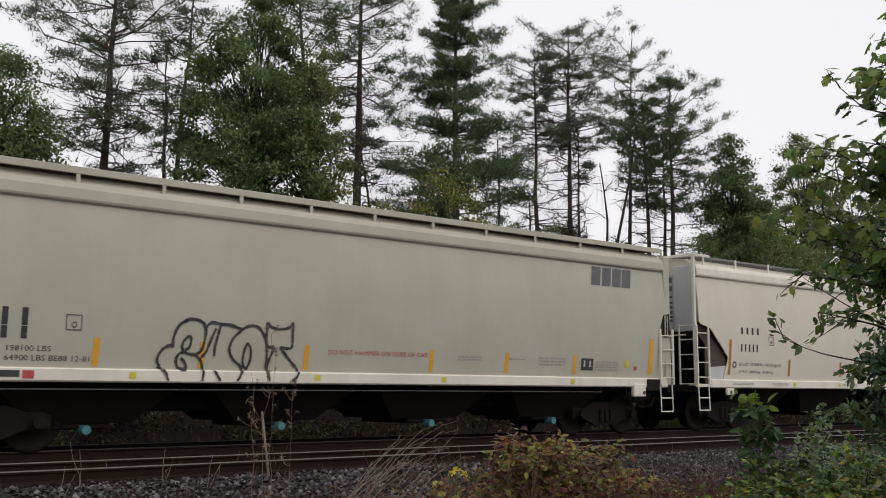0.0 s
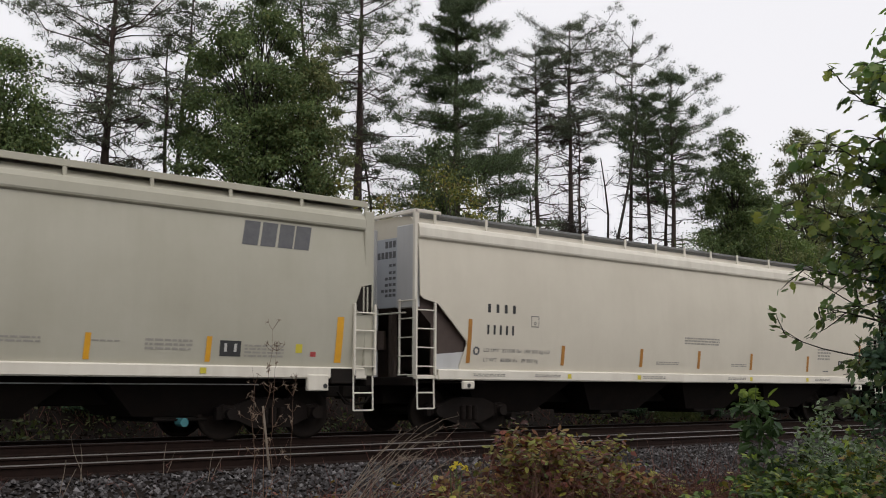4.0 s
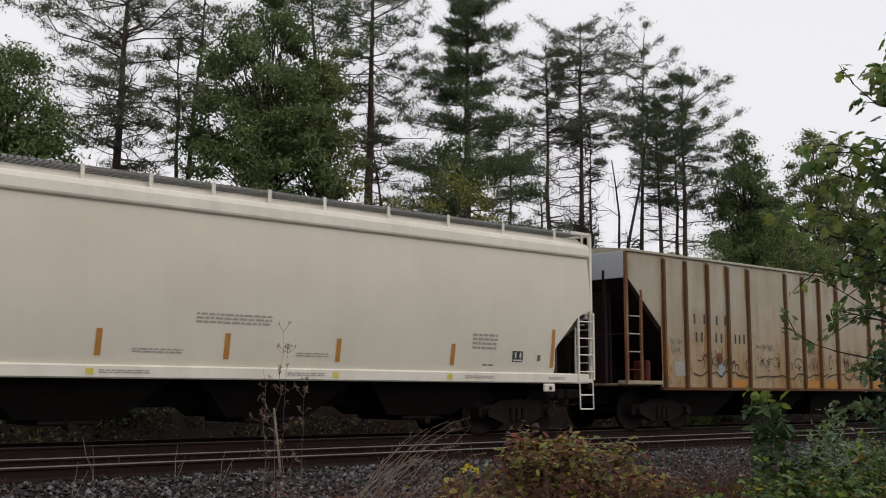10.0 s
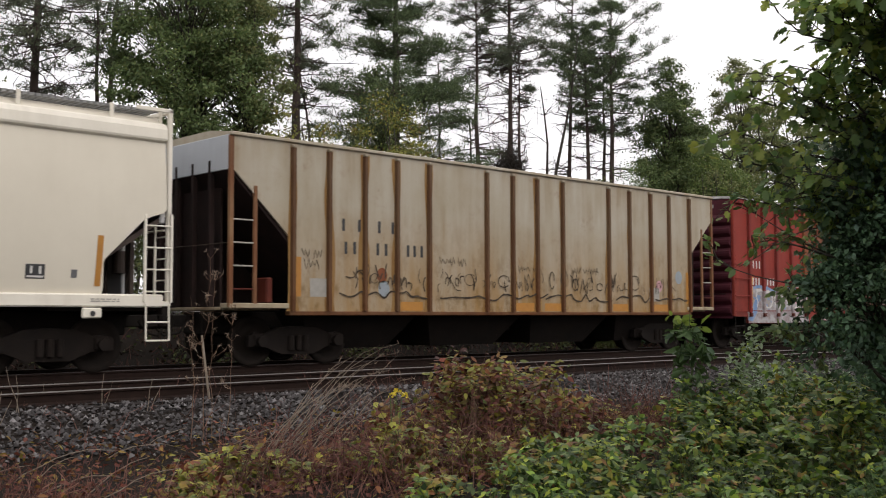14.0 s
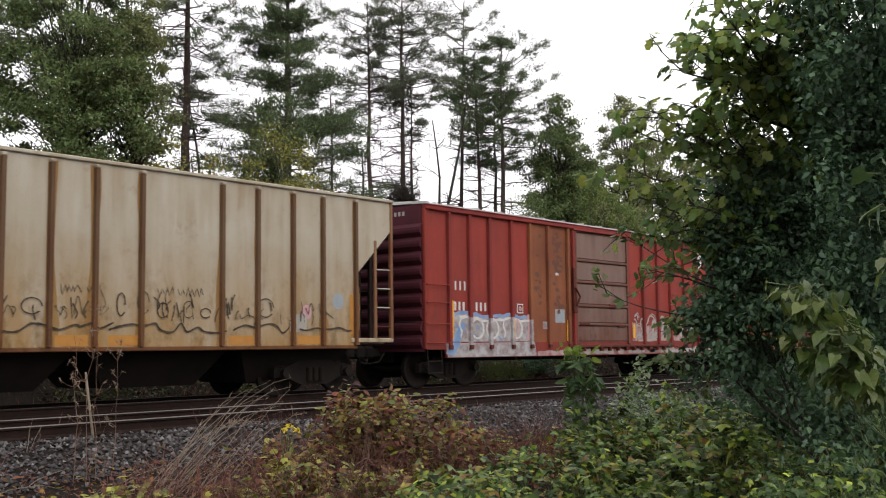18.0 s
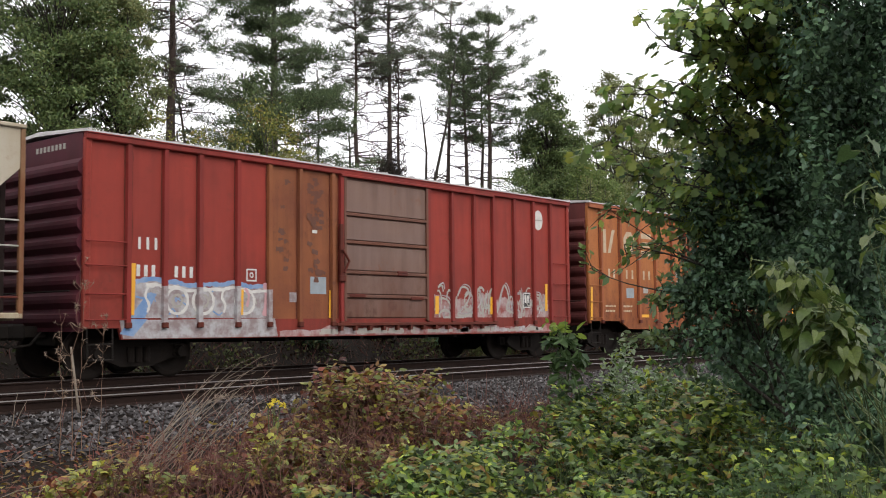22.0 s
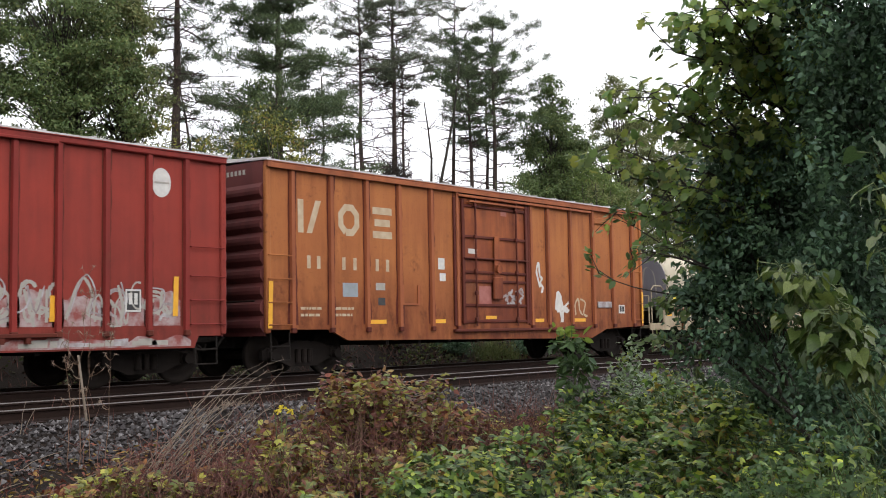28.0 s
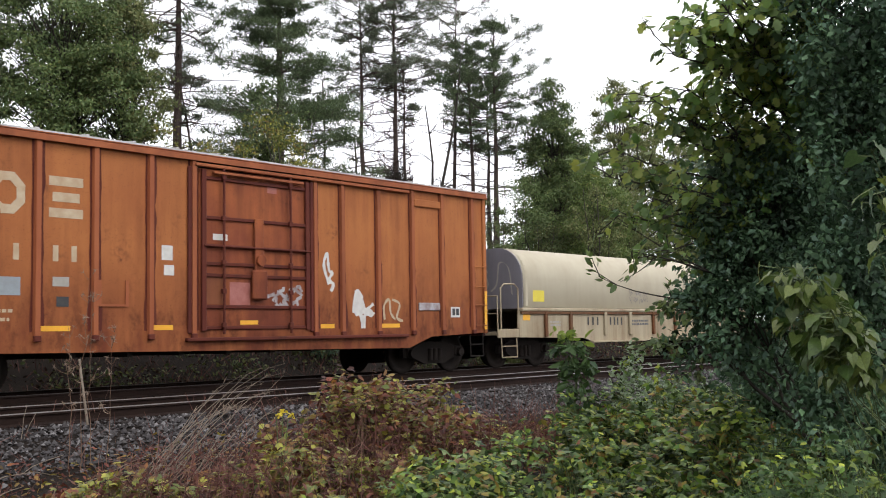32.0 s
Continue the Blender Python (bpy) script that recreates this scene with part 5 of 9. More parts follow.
    for i, (z, n2, hh) in enumerate(((4.0, 3, 0.14), (3.78, 5, 0.14), (3.6, 2, 0.06), (3.45, 2, 0.06), (3.33, 3, 0.06), (3.2, 3, 0.06), (3.08, 4, 0.06), (2.98, 3, 0.06))):
        for k in range(n2):
            y = -0.80 + 0.13 * k
            g.add([(e, y + 0.10, z), (e, y, z), (e, y, z + hh), (e, y + 0.10, z + hh)], [(0, 1, 2, 3)])
    part("end_stencil", g, M["grey_mark"], car, kind="stuff")
    return car, c0, half


# ----- the ribbed tan hopper
def tan_hopper():
    c0, half = 36.30, 7.90
    car = thing("covered_hopper_car", "stained tan ribbed hopper car with rust and black scribbles", "hopper car", "freight cars of the train")
    y0 = -1.58
    side = lambda z: y0
    z0, z1 = 1.22, 4.40
    ribs = [29.79, 30.64, 31.54, 32.39, 33.29, 35.04, 35.89, 36.73, 37.65, 39.43, 40.30, 41.22, 42.05, 43.01]
    edges = [28.45] + ribs + [44.20]
    for i in range(len(edges) - 1):
        a, b = edges[i] - c0, edges[i + 1] - c0
        for sgn in (-1, 1):
            ring = [(a, z0), (b, z0), (b, z1), (a, z1)]
            if i == 0:
                ring = [(a, 3.82), (b - 0.05, 2.60), (b, 2.55), (b, z1), (a, z1)]
            if i == len(edges) - 2:
                ring = [(a, 2.75), (a + 0.05, 2.75), (b, 3.82), (b, z1), (a, z1)]
            part("side_panel", Shape().prism(ring, 1, sgn * 1.58, sgn * 1.55), M["tan_hopper"], car)
    for x in ribs:
        for sgn in (-1, 1):
            s = Shape().prism([(x - c0 - 0.050, sgn * 1.582), (x - c0 - 0.034, sgn * 1.655), (x - c0 + 0.034, sgn * 1.655), (x - c0 + 0.050, sgn * 1.582)], 2, z0, z1 - 0.09)
            part("rib", s, M["tan_rib"], car, "rust-streaked side rib")
            part("rib_cap", Shape().box(x - c0 - 0.045, x - c0 + 0.045, sgn * 1.585, sgn * 1.665, z1 - 0.085, z1 - 0.03, 0.01), M["tan_hopper"], car)
    for x in ribs:
        st = Shape()
        for u in (-1, 1):
            xa, n = x - c0 + u * 0.049, 16
            for i in range(n):
                za, zb = z0 + (z1 - 0.05 - z0) * i / n, z0 + (z1 - 0.05 - z0) * (i + 1) / n
                f = [0.014 + 0.13 * max(0, noise.noise(Vector((x * 2.3 + u, q * 0.7, 5.0))) + 0.06) + 0.22 * max(0, (2.1 - q)) * abs(noise.noise(Vector((x * 5 + u, q * 2.7, 1.0)))) for q in (za, zb)]
                st.add([(xa, y0 - 0.0032, za), (xa + u * f[0], y0 - 0.0032, za), (xa + u * f[1], y0 - 0.0032, zb), (xa, y0 - 0.0032, zb)], [(0, 1, 2, 3)])
        part("rust_streak", st, M["gold_stain"], car, kind="stuff")
    for sgn in (-1, 1):
        part("top_chord", Shape().box(-half, half, sgn * 1.53, sgn * 1.63, z1, z1 + 0.07, 0.015), M["tan_hopper"], car)
        part("side_sill", Shape().box(29.72 - c0, 43.06 - c0, sgn * 1.45, sgn * 1.61, 1.14, z0, 0.015), M["tan_rib"], car)
    part("roof", Shape().prism([(-1.60, 4.46), (-0.9, 4.56), (0.9, 4.56), (1.60, 4.46), (1.55, 4.40), (-1.55, 4.40)], 0, -half + 0.02, half - 0.02), M["tan_hopper"], car)
    for sgn in (-1, 1):
        e = sgn * half
        part("end_sheet", Shape().box(e, e - sgn * 0.05, -1.54, 1.54, 3.78, 4.42, 0.01), M["end_grey"], car, "pale grey upper end sheet")
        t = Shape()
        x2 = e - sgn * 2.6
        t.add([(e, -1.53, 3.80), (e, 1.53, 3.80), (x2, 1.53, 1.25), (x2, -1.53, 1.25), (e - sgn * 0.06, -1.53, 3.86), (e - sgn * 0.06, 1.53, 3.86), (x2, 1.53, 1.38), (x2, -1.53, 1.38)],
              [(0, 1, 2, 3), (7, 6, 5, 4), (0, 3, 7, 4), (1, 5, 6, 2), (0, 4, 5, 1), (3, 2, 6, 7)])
        part("slope_sheet", t, M["slope_dark"], car, "sloping end sheet coloured dark with the recess shade")
        # dark plates added so that no sky shows through the end
        part("added_end_web", Shape().prism([(e - sgn * 0.2, 3.6), (e - sgn * 0.2, 1.25), (x2, 1.25), (x2, 1.32)], 1, 0.5, 0.55), M["slope_dark"], car)
        part("added_end_web", Shape().prism([(e - sgn * 0.03, 3.78), (e - sgn * 0.03, 1.25), (x2, 1.25), (x2, 1.32)], 1, 1.50, 1.53), M["slope_dark"], car)
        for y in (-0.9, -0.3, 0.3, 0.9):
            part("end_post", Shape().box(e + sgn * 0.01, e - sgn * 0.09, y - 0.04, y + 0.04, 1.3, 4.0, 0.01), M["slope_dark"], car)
        part("corner_post", Shape().box(e - sgn * 0.0, e - sgn * 0.09, -1.60, -1.52, 1.28, 4.40, 0.012), M["tan_post"], car, "rusty corner post")
        part("ladder_rail", Shape().box(e - sgn * 0.52, e - sgn * 0.60, -1.60, -1.54, 1.35, 3.52, 0.012), M["tan_post"], car, "rusty ladder rail")
        for k in range(4):
            z = 1.62 + 0.42 * k
            part("rung", Shape().tube([(e - sgn * 0.04, -1.57, z), (e - sgn * 0.56, -1.57, z)], 0.016, 6), M["faint"] if k > 0 else M["rust_edge"], car)
        p = Shape().box(e, e - sgn * 1.32, -1.60, -1.30, 1.27, 1.37, 0.015)
        p.box(e, e - sgn * 1.32, -1.30, 1.55, 1.24, 1.30, 0.01)
        part("end_platform", p, M["coil_side"], car)
        # added dark panel fills the gap that let the sky through
        part("added_end_panel", Shape().box(e - sgn * 0.28, e - sgn * 0.33, -0.85, 1.5, 1.3, 3.78, 0.01), M["slope_dark"], car)
        part("crossover_rail", Shape().tube([(e, -1.5, 2.45), (e, 1.5, 2.45)], 0.011, 6), M["spray_brown"], car)
        part("end_sill_box", Shape().box(e - sgn * 0.9, e - sgn * 1.05, -1.45, -1.0, 1.37, 1.85, 0.03), M["rust_edge"], car)
    for x in (31.8, 35.1, 38.4, 41.7):
        s = Shape()
        xx = x - c0
        s.add([(xx - 1.6, -1.3, 1.3), (xx + 1.6, -1.3, 1.3), (xx + 1.6, 1.3, 1.3), (xx - 1.6, 1.3, 1.3), (xx - 1.0, -0.75, 0.48), (xx + 1.0, -0.75, 0.48), (xx + 1.0, 0.75, 0.48), (xx - 1.0, 0.75, 0.48)],
              [(0, 1, 5, 4), (1, 2, 6, 5), (2, 3, 7, 6), (3, 0, 4, 7), (4, 5, 6, 7), (3, 2, 1, 0)])
        part("discharge_funnel", s, M["under_brown"], car)
    underframe(car, half)
    for x in (-half + 1.9, half - 1.9):
        bogie(car, x)
    # fittings and marks
    for x, a, b in ((29.93, 1.5, 2.25), (42.90, 1.45, 2.3)):
        part("reflector_strip", plate(Shape(), x - c0 - 0.06, x - c0 + 0.06, a, b, side), M["ochre"], car, "dirty yellow reflector strip")
    for a in (32.5, 36.0, 37.0, 39.6, 41.35):
        part("reflector_strip", plate(Shape(), a - c0, a + 0.62 - c0, 1.24, 1.42, side), M["ochre"], car, "dirty yellow reflector strip")
    g = Shape()
    for x, z, k in [(q, 2.80, "bar") for q in (30.92, 31.32, 31.84, 32.2)] + [(q, 2.35, "bar") for q in (30.98, 31.2, 31.80, 32.02, 32.62, 32.8, 33.0)]:
        glyph(g, k, x - c0, x + 0.17 - c0, z, z + 0.24, 0.06, side)
    part("number_marking", g, M["black"], car, "black owner's mark and number as plain shapes", kind="stuff")
    for i, (a, b, z) in enumerate(((30.0, 30.5, 2.25), (30.05, 30.45, 2.05), (33.6, 34.4, 2.22), (36.1, 36.7, 2.12), (38.0, 39.0, 2.14))):
        scrawl(car, a - c0, b - c0, z, z + 0.15, M["spray_brown"], side, 40 + i)
    rng = np.random.default_rng(77)
    g = Shape()
    for a, b in ((30.9, 33.1), (33.6, 36.9), (37.0, 39.3), (39.7, 41.1), (41.4, 42.8)):
        line = [(a - c0, 1.50 + rng.uniform(0, 0.1))]
        x = a
        while x < b:
            x += rng.uniform(0.10, 0.30)
            line.append((x - c0, 1.56 + rng.uniform(-0.09, 0.09)))
        stroke(g, line, 0.036, lambda z: -1.60, 0.0, 4, rng)
        x = a + 0.15
        while x < b - 0.3:
            w, hh = rng.uniform(0.12, 0.5), rng.uniform(0.18, 0.5)
            z = 1.66 + rng.uniform(-0.05, 0.12)
            pts = [(x + w * u - c0, z + hh * rng.uniform(0, 1)) for u in (0, 0.1, 0.35, 0.5, 0.75, 1.0)]
            if rng.random() < 0.35:
                pts = [(x + w * 0.5 + w * 0.45 * math.cos(k) - c0, z + hh * 0.5 + hh * 0.45 * math.sin(k)) for k in np.linspace(0, 5.6, 8)]
            stroke(g, pts, rng.uniform(0.012, 0.026), lambda q: -1.60, 0.0, 3, rng)
            x += w + rng.uniform(0.05, 0.3)
    for k in range(70):
        x = rng.uniform(30.9, 42.7)
        za = rng.uniform(1.62, 1.95)
        stroke(g, [(x - c0, za), (x + rng.uniform(-0.06, 0.06) - c0, za + rng.uniform(0.08, 0.2)), (x + rng.uniform(-0.12, 0.12) - c0, za + rng.uniform(0.15, 0.34))], rng.uniform(0.012, 0.03), lambda q: -1.60, 0.0, 3, rng)
    part("scribble", g, M["spray_brown"], car, "brown-black sprayed scribble", kind="stuff")
    for x, z, r2, mt in ((32.0, 1.95, 0.14, "rust_panel"), (32.05, 1.68, 0.15, "patch_grey"), (41.6, 1.9, 0.14, "pink"), (42.5, 2.15, 0.16, "patch_grey")):
        ring = [(x - c0 + r2 * math.cos(k), y0 - 0.004, z + r2 * 1.1 * math.sin(k)) for k in np.linspace(0, 2 * math.pi, 15)[:-1]]
        part("paint_blot", Shape().add(ring, [tuple(range(len(ring)))]), M[mt], car)
    for x in (30.2, 41.15):
        g = Shape()
        plate(g, x - c0, x + 0.45 - c0, 1.5, 1.85, side)
        part("grey_patch", g, M["faint"], car)
    return car, c0, half


def box_body(name, label, c0, half, posts, door, mats, eave, sill_ring, ring_posts_top=0.16):
    """A boxcar: ribbed side panels, outside posts, corrugated ends, roof, sills."""
    body, post, end, roof = mats
    car = thing(name, label, "boxcar", "freight cars of the train")
    z0 = 1.18
    edges = sorted([-half + 0.04] + [x - c0 for x in posts] + [half - 0.04])
    for i in range(len(edges) - 1):
        a, b = edges[i], edges[i + 1]
        mid = (a + b) / 2 + c0
        for sgn in (-1, 1):
            if sgn < 0 and door[0] - 0.1 < mid < door[1] + 0.1:
                continue
            mt = M["rust_panel"] if (body is M["red"] and sgn < 0 and 49.4 < mid < 51.5) else body
            part("side_panel", Shape().box(a, b, sgn * 1.55, sgn * 1.52, z0, eave - 0.1), mt, car)
    for x in posts:
        for sgn in (-1, 1):
            s = Shape().prism([(x - c0 - 0.06, sgn * 1.552), (x - c0 - 0.045, sgn * 1.62), (x - c0 + 0.045, sgn * 1.62), (x - c0 + 0.06, sgn * 1.552)], 2, z0 - 0.08, eave - 0.12)
            mt = M["rust_panel"] if (body is M["red"] and sgn < 0 and 49.4 < x < 51.5) else post
            part("side_post", s, mt, car)
        part("post_foot", Shape().box(x - c0 - 0.062, x - c0 + 0.062, -1.64, -1.568, z0 - 0.085, z0 + 0.02, 0.012), M["rust_edge"], car, "dark rusted post foot")
        # rust that runs down along the foot of each post
        wa, wb = (0.05, 0.085) if body is M["orange"] else (0.03, 0.05)
        st = Shape()
        for u, w in ((-1, wa), (1, wb)):
            xa = x - c0 + u * 0.061
            n = 14
            for i in range(n):
                za, zb = z0 + (eave - 0.14 - z0) * i / n, z0 + (eave - 0.14 - z0) * (i + 1) / n
                f = [w * (0.55 + 0.9 * abs(noise.noise(Vector((x * 3 + u, q * 1.7, 2.0)))) + (0.35 if q < 1.8 else 0)) for q in (za, zb)]
                st.add([(xa, -1.5535, za), (xa + u * f[0], -1.5535, za), (xa + u * f[1], -1.5535, zb), (xa, -1.5535, zb)], [(0, 1, 2, 3)])
        part("rust_streak", st, M["rust_edge"], car, kind="stuff")
    for sgn in (-1, 1):
        s = Shape().box(-half, half, sgn * 1.50, sgn * 1.64, eave - 0.14, eave, 0.02)
        s.box(-half, half, sgn * 1.52, sgn * 1.66, eave - 0.035, eave - 0.005, 0.008)
        part("top_chord", s, post, car)
        s = Shape().prism([(x, z) for x, z in sill_ring], 1, sgn * 1.565, sgn * 1.50)
        part("side_sill", s, body, car)
        part("corner_post", Shape().box(-half - 0.01, -half + 0.12, sgn * 1.50, sgn * 1.60, 1.10, eave - 0.1, 0.02), body, car)
        part("corner_post", Shape().box(half - 0.12, half + 0.01, sgn * 1.50, sgn * 1.60, 1.10, eave - 0.1, 0.02), body, car)
    ridge = [(-1.66, eave - 0.01), (-1.66, eave + 0.02), (0, eave + 0.14), (1.66, eave + 0.02), (1.66, eave - 0.01), (0, eave + 0.08)]
    part("roof", Shape().prism(ridge, 0, -half - 0.03, half + 0.03), roof, car, "weathered metal roof")
    k = int(2 * half / 0.9)
    for i in range(k + 1):
        x = -half + 0.05 + i * (2 * half - 0.1) / k
        s = Shape().prism([(-1.66, eave + 0.022), (-1.66, eave + 0.05), (0, eave + 0.17), (1.66, eave + 0.05), (1.66, eave + 0.022), (0, eave + 0.141)], 0, x - 0.03, x + 0.03)
        part("roof_seam", s, roof, car)
    # corrugated ends
    for sgn in (-1, 1):
        e = sgn * half
        prof = [(e - sgn * 0.06, 1.05), (e, 1.05)]
        n = 9
        for i in range(n):
            za = 1.12 + (eave - 0.45 - 1.12) * i / n
            dz = (eave - 0.45 - 1.12) / n
            prof += [(e, za), (e + sgn * 0.085, za + dz * 0.30), (e + sgn * 0.095, za + dz * 0.5), (e + sgn * 0.085, za + dz * 0.70), (e, za + dz * 0.98)]
        prof += [(e, eave), (e - sgn * 0.06, eave)]
        # the ends take a darker tone than the sides
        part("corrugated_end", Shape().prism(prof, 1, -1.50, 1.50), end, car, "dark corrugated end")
        g = Shape()
        for k in range(8):
            y = -0.95 + 0.13 * k
            g.add([(e + sgn * 0.004, y, eave - 0.24), (e + sgn * 0.004, y + 0.08, eave - 0.24), (e + sgn * 0.004, y + 0.08, eave - 0.14), (e + sgn * 0.004, y, eave - 0.14)], [(0, 1, 2, 3)])
        part("end_number_marking", g, M["faint"], car, kind="stuff")
        part("end_rail", Shape().tube([(e + sgn * 0.16, -1.4, 1.75), (e + sgn * 0.16, 1.4, 1.75)], 0.015, 6), M["steel_dark"], car)
    underframe(car, half)
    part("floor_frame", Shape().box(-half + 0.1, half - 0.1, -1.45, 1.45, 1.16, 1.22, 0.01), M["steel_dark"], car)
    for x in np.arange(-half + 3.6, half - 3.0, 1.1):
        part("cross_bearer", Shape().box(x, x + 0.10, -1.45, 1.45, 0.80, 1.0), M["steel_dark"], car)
    for x in (-half + 1.45, half - 1.45):
        bogie(car, x)
    return car


def red_boxcar():
    c0, half, eave = 52.875, 7.575, 4.52
    posts = [46.18, 46.96, 47.75, 48.66, 49.47, 50.30, 51.24, 51.50, 54.40, 55.28, 56.16, 56.95, 57.86, 58.73, 59.54]
    ring = [(-half + 0.05, 1.10), (46.02 - c0, 1.10), (46.07 - c0, 0.90), (59.73 - c0, 0.86), (59.83 - c0, 1.08), (half - 0.05, 1.08), (half - 0.05, 1.26), (-half + 0.05, 1.26)]
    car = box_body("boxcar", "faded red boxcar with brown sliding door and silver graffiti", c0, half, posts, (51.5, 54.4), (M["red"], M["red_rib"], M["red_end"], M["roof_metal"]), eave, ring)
    side = lambda z: -1.55
    # sliding door of five pressed panels
    zs = [1.22, 1.74, 2.26, 2.92, 3.53, 4.34]
    door = part("sliding_door", Shape().box(51.55 - c0, 54.35 - c0, -1.56, -1.52, 1.20, 4.36, 0.01), M["door_rib"], car, "greyed brown sliding door")
    for i in range(5):
        s = Shape().box(51.60 - c0, 54.30 - c0, -1.585, -1.562, zs[i] + 0.06, zs[i + 1] - 0.05, 0.012)
        part("door_panel", s, M["door_brown"], door)
    for z in zs[1:5]:
        part("door_rib", Shape().box(51.56 - c0, 54.34 - c0, -1.625, -1.562, z - 0.03, z + 0.04, 0.012), M["door_rib"], door)
    for x in (51.55, 54.28):
        part("door_edge", Shape().box(x - c0, x + 0.08 - c0, -1.63, -1.562, 1.2, 4.36, 0.012), M["door_rib"], door)
    s = Shape().box(51.45 - c0, 56.9 - c0, -1.66, -1.57, 4.345, 4.40, 0.01)
    part("door_track", s, M["red_rib"], car)
    s = Shape().box(51.3 - c0, 56.9 - c0, -1.66, -1.57, 1.10, 1.17, 0.01)
    for i in range(12):
        s.box(51.4 + i * 0.45 - c0, 51.48 + i * 0.45 - c0, -1.66, -1.57, 1.0, 1.1)
    part("door_sill", s, M["rust_edge"], car)
    s = Shape().box(51.40 - c0, 51.50 - c0, -1.66, -1.60, 2.1, 3.3, 0.01).box(51.38 - c0, 51.56 - c0, -1.68, -1.60, 2.05, 2.2, 0.02)
    s.box(51.7 - c0, 52.2 - c0, -1.64, -1.585, 1.72, 1.80, 0.015).box(53.7 - c0, 54.15 - c0, -1.64, -1.585, 1.68, 1.76, 0.015)
    s.box(53.25 - c0, 53.6 - c0, -1.64, -1.585, 2.22, 2.34, 0.02)
    s.tube([(51.42 - c0, -1.70, 2.75), (51.60 - c0, -1.72, 2.5), (51.48 - c0, -1.70, 2.25)], 0.03, 7)
    part("door_latch", s, M["rust_edge"], car, kind="stuff")
    grab_irons(car, 45.32 - c0, 46.12 - c0, [1.25, 1.70, 2.20, 2.62], -1.56, M["red_rib"])
    grab_irons(car, 59.62 - c0, 60.40 - c0, [1.30, 1.75, 2.20, 2.75], -1.56, M["red_rib"])
    for x0 in (45.4, 59.75):
        step(car, x0 - c0, x0 + 0.5 - c0, 0.55, 1.1, -1.54, M["steel_dark"])
    s = Shape()
    for z in np.arange(1.25, 4.4, 0.115):
        for x in (45.36, 60.39):
            s.box(x - c0 - 0.012, x - c0 + 0.012, -1.612, -1.60, z - 0.012, z + 0.012)
    part("rivet_row", s, M["red_rib"], car, kind="stuff")
    for x, a, b, w in ((46.27, 1.33, 2.26, 0.10), (48.74, 1.34, 1.84, 0.12), (51.18, 1.28, 1.86, 0.10), (54.7, 1.36, 1.79, 0.13), (56.86, 1.36, 1.80, 0.13), (59.30, 1.45, 2.18, 0.11)):
        part("reflector_strip", marker_shape(x - c0, a, b, lambda z: -1.562, w), M["yellow"], car, "yellow reflector strip")
    g = Shape()
    for i, k in enumerate(("bar", "bar", "bar")):
        glyph(g, k, 46.36 + i * 0.175 - c0, 46.49 + i * 0.175 - c0, 2.52, 2.74, 0.045, side)
    for x in (46.34, 46.50, 46.66):
        glyph(g, "bar", x - c0, x + 0.13 - c0, 2.03, 2.24, 0.075, side)
    for x in (47.16, 47.33, 47.50):
        glyph(g, "bar", x - c0, x + 0.13 - c0, 2.03, 2.24, 0.075, side)
    part("number_marking", g, M["white_mark"], car, "white owner's mark and number as plain shapes", kind="stuff")
    g = Shape()
    glyph(g, "box", 48.89 - c0, 49.15 - c0, 2.0, 2.25, 0.03, side)
    glyph(g, "ring", 48.97 - c0, 49.07 - c0, 2.07, 2.18, 0.025, side)
    part("plate_mark", g, M["white_mark"], car)
    ring2 = [(59.0 - c0 + 0.21 * math.cos(k), -1.556, 3.90 + 0.27 * math.sin(k)) for k in np.linspace(0, 2 * math.pi, 33)[:-1]]
    part("round_emblem", Shape().add(ring2, [tuple(range(len(ring2)))]), M["white_mark"], car, "white disc emblem")
    part("emblem_bar", plate(Shape(), 58.85 - c0, 59.16 - c0, 3.885, 3.915, lambda z: -1.558), M["faint"], car)
    for x0, z, w, hh, mt in ((50.66, 3.06, 0.14, 0.07, "white_mark"), (50.6, 1.78, 0.46, 0.36, "patch_grey"), (50.02, 1.60, 0.2, 0.2, "silver"), (58.24, 1.52, 0.34, 0.42, "black")):
        part("placard", plate(Shape(), x0 - c0, x0 + w - c0, z, z + hh, side, 0.008), M[mt], car)
    g = Shape()
    glyph(g, "box", 58.25 - c0, 58.57 - c0, 1.53, 1.93, 0.03, side, 0.011)
    for a in (58.32, 58.43):
        plate(g, a - c0, a + 0.07 - c0, 1.66, 1.86, side, 0.011)
    part("placard_mark", g, M["white_mark"], car, kind="stuff")
    # sooty prints on the rusted panel
    rng = np.random.default_rng(31)
    g = Shape()
    for i in range(46):
        x, z = rng.choice([49.8, 50.65, 50.75]) + rng.uniform(-0.15, 0.12), rng.choice([2.3, 2.75, 3.1, 3.5, 3.9]) + rng.normal() * 0.12
        stroke(g, [(x - c0, z), (x + rng.uniform(0.04, 0.12) - c0, z + rng.uniform(-0.03, 0.03)), (x + rng.uniform(0.05, 0.2) - c0, z + rng.uniform(-0.05, 0.05))], rng.uniform(0.05, 0.11), side, 0.006 + 0.0006 * (i % 9), 4, rng)
    part("soot_mark", g, M["door_rib"], car, kind="stuff")
    # a silver block with pale blue and white sprayed forms along the foot of the side
    def rough_top(x):
        return 1.92 + 0.10 * noise.noise(Vector((x * 2.3, 1.7, 0))) + 0.06 * noise.noise(Vector((x * 6.1, 4.2, 0)))
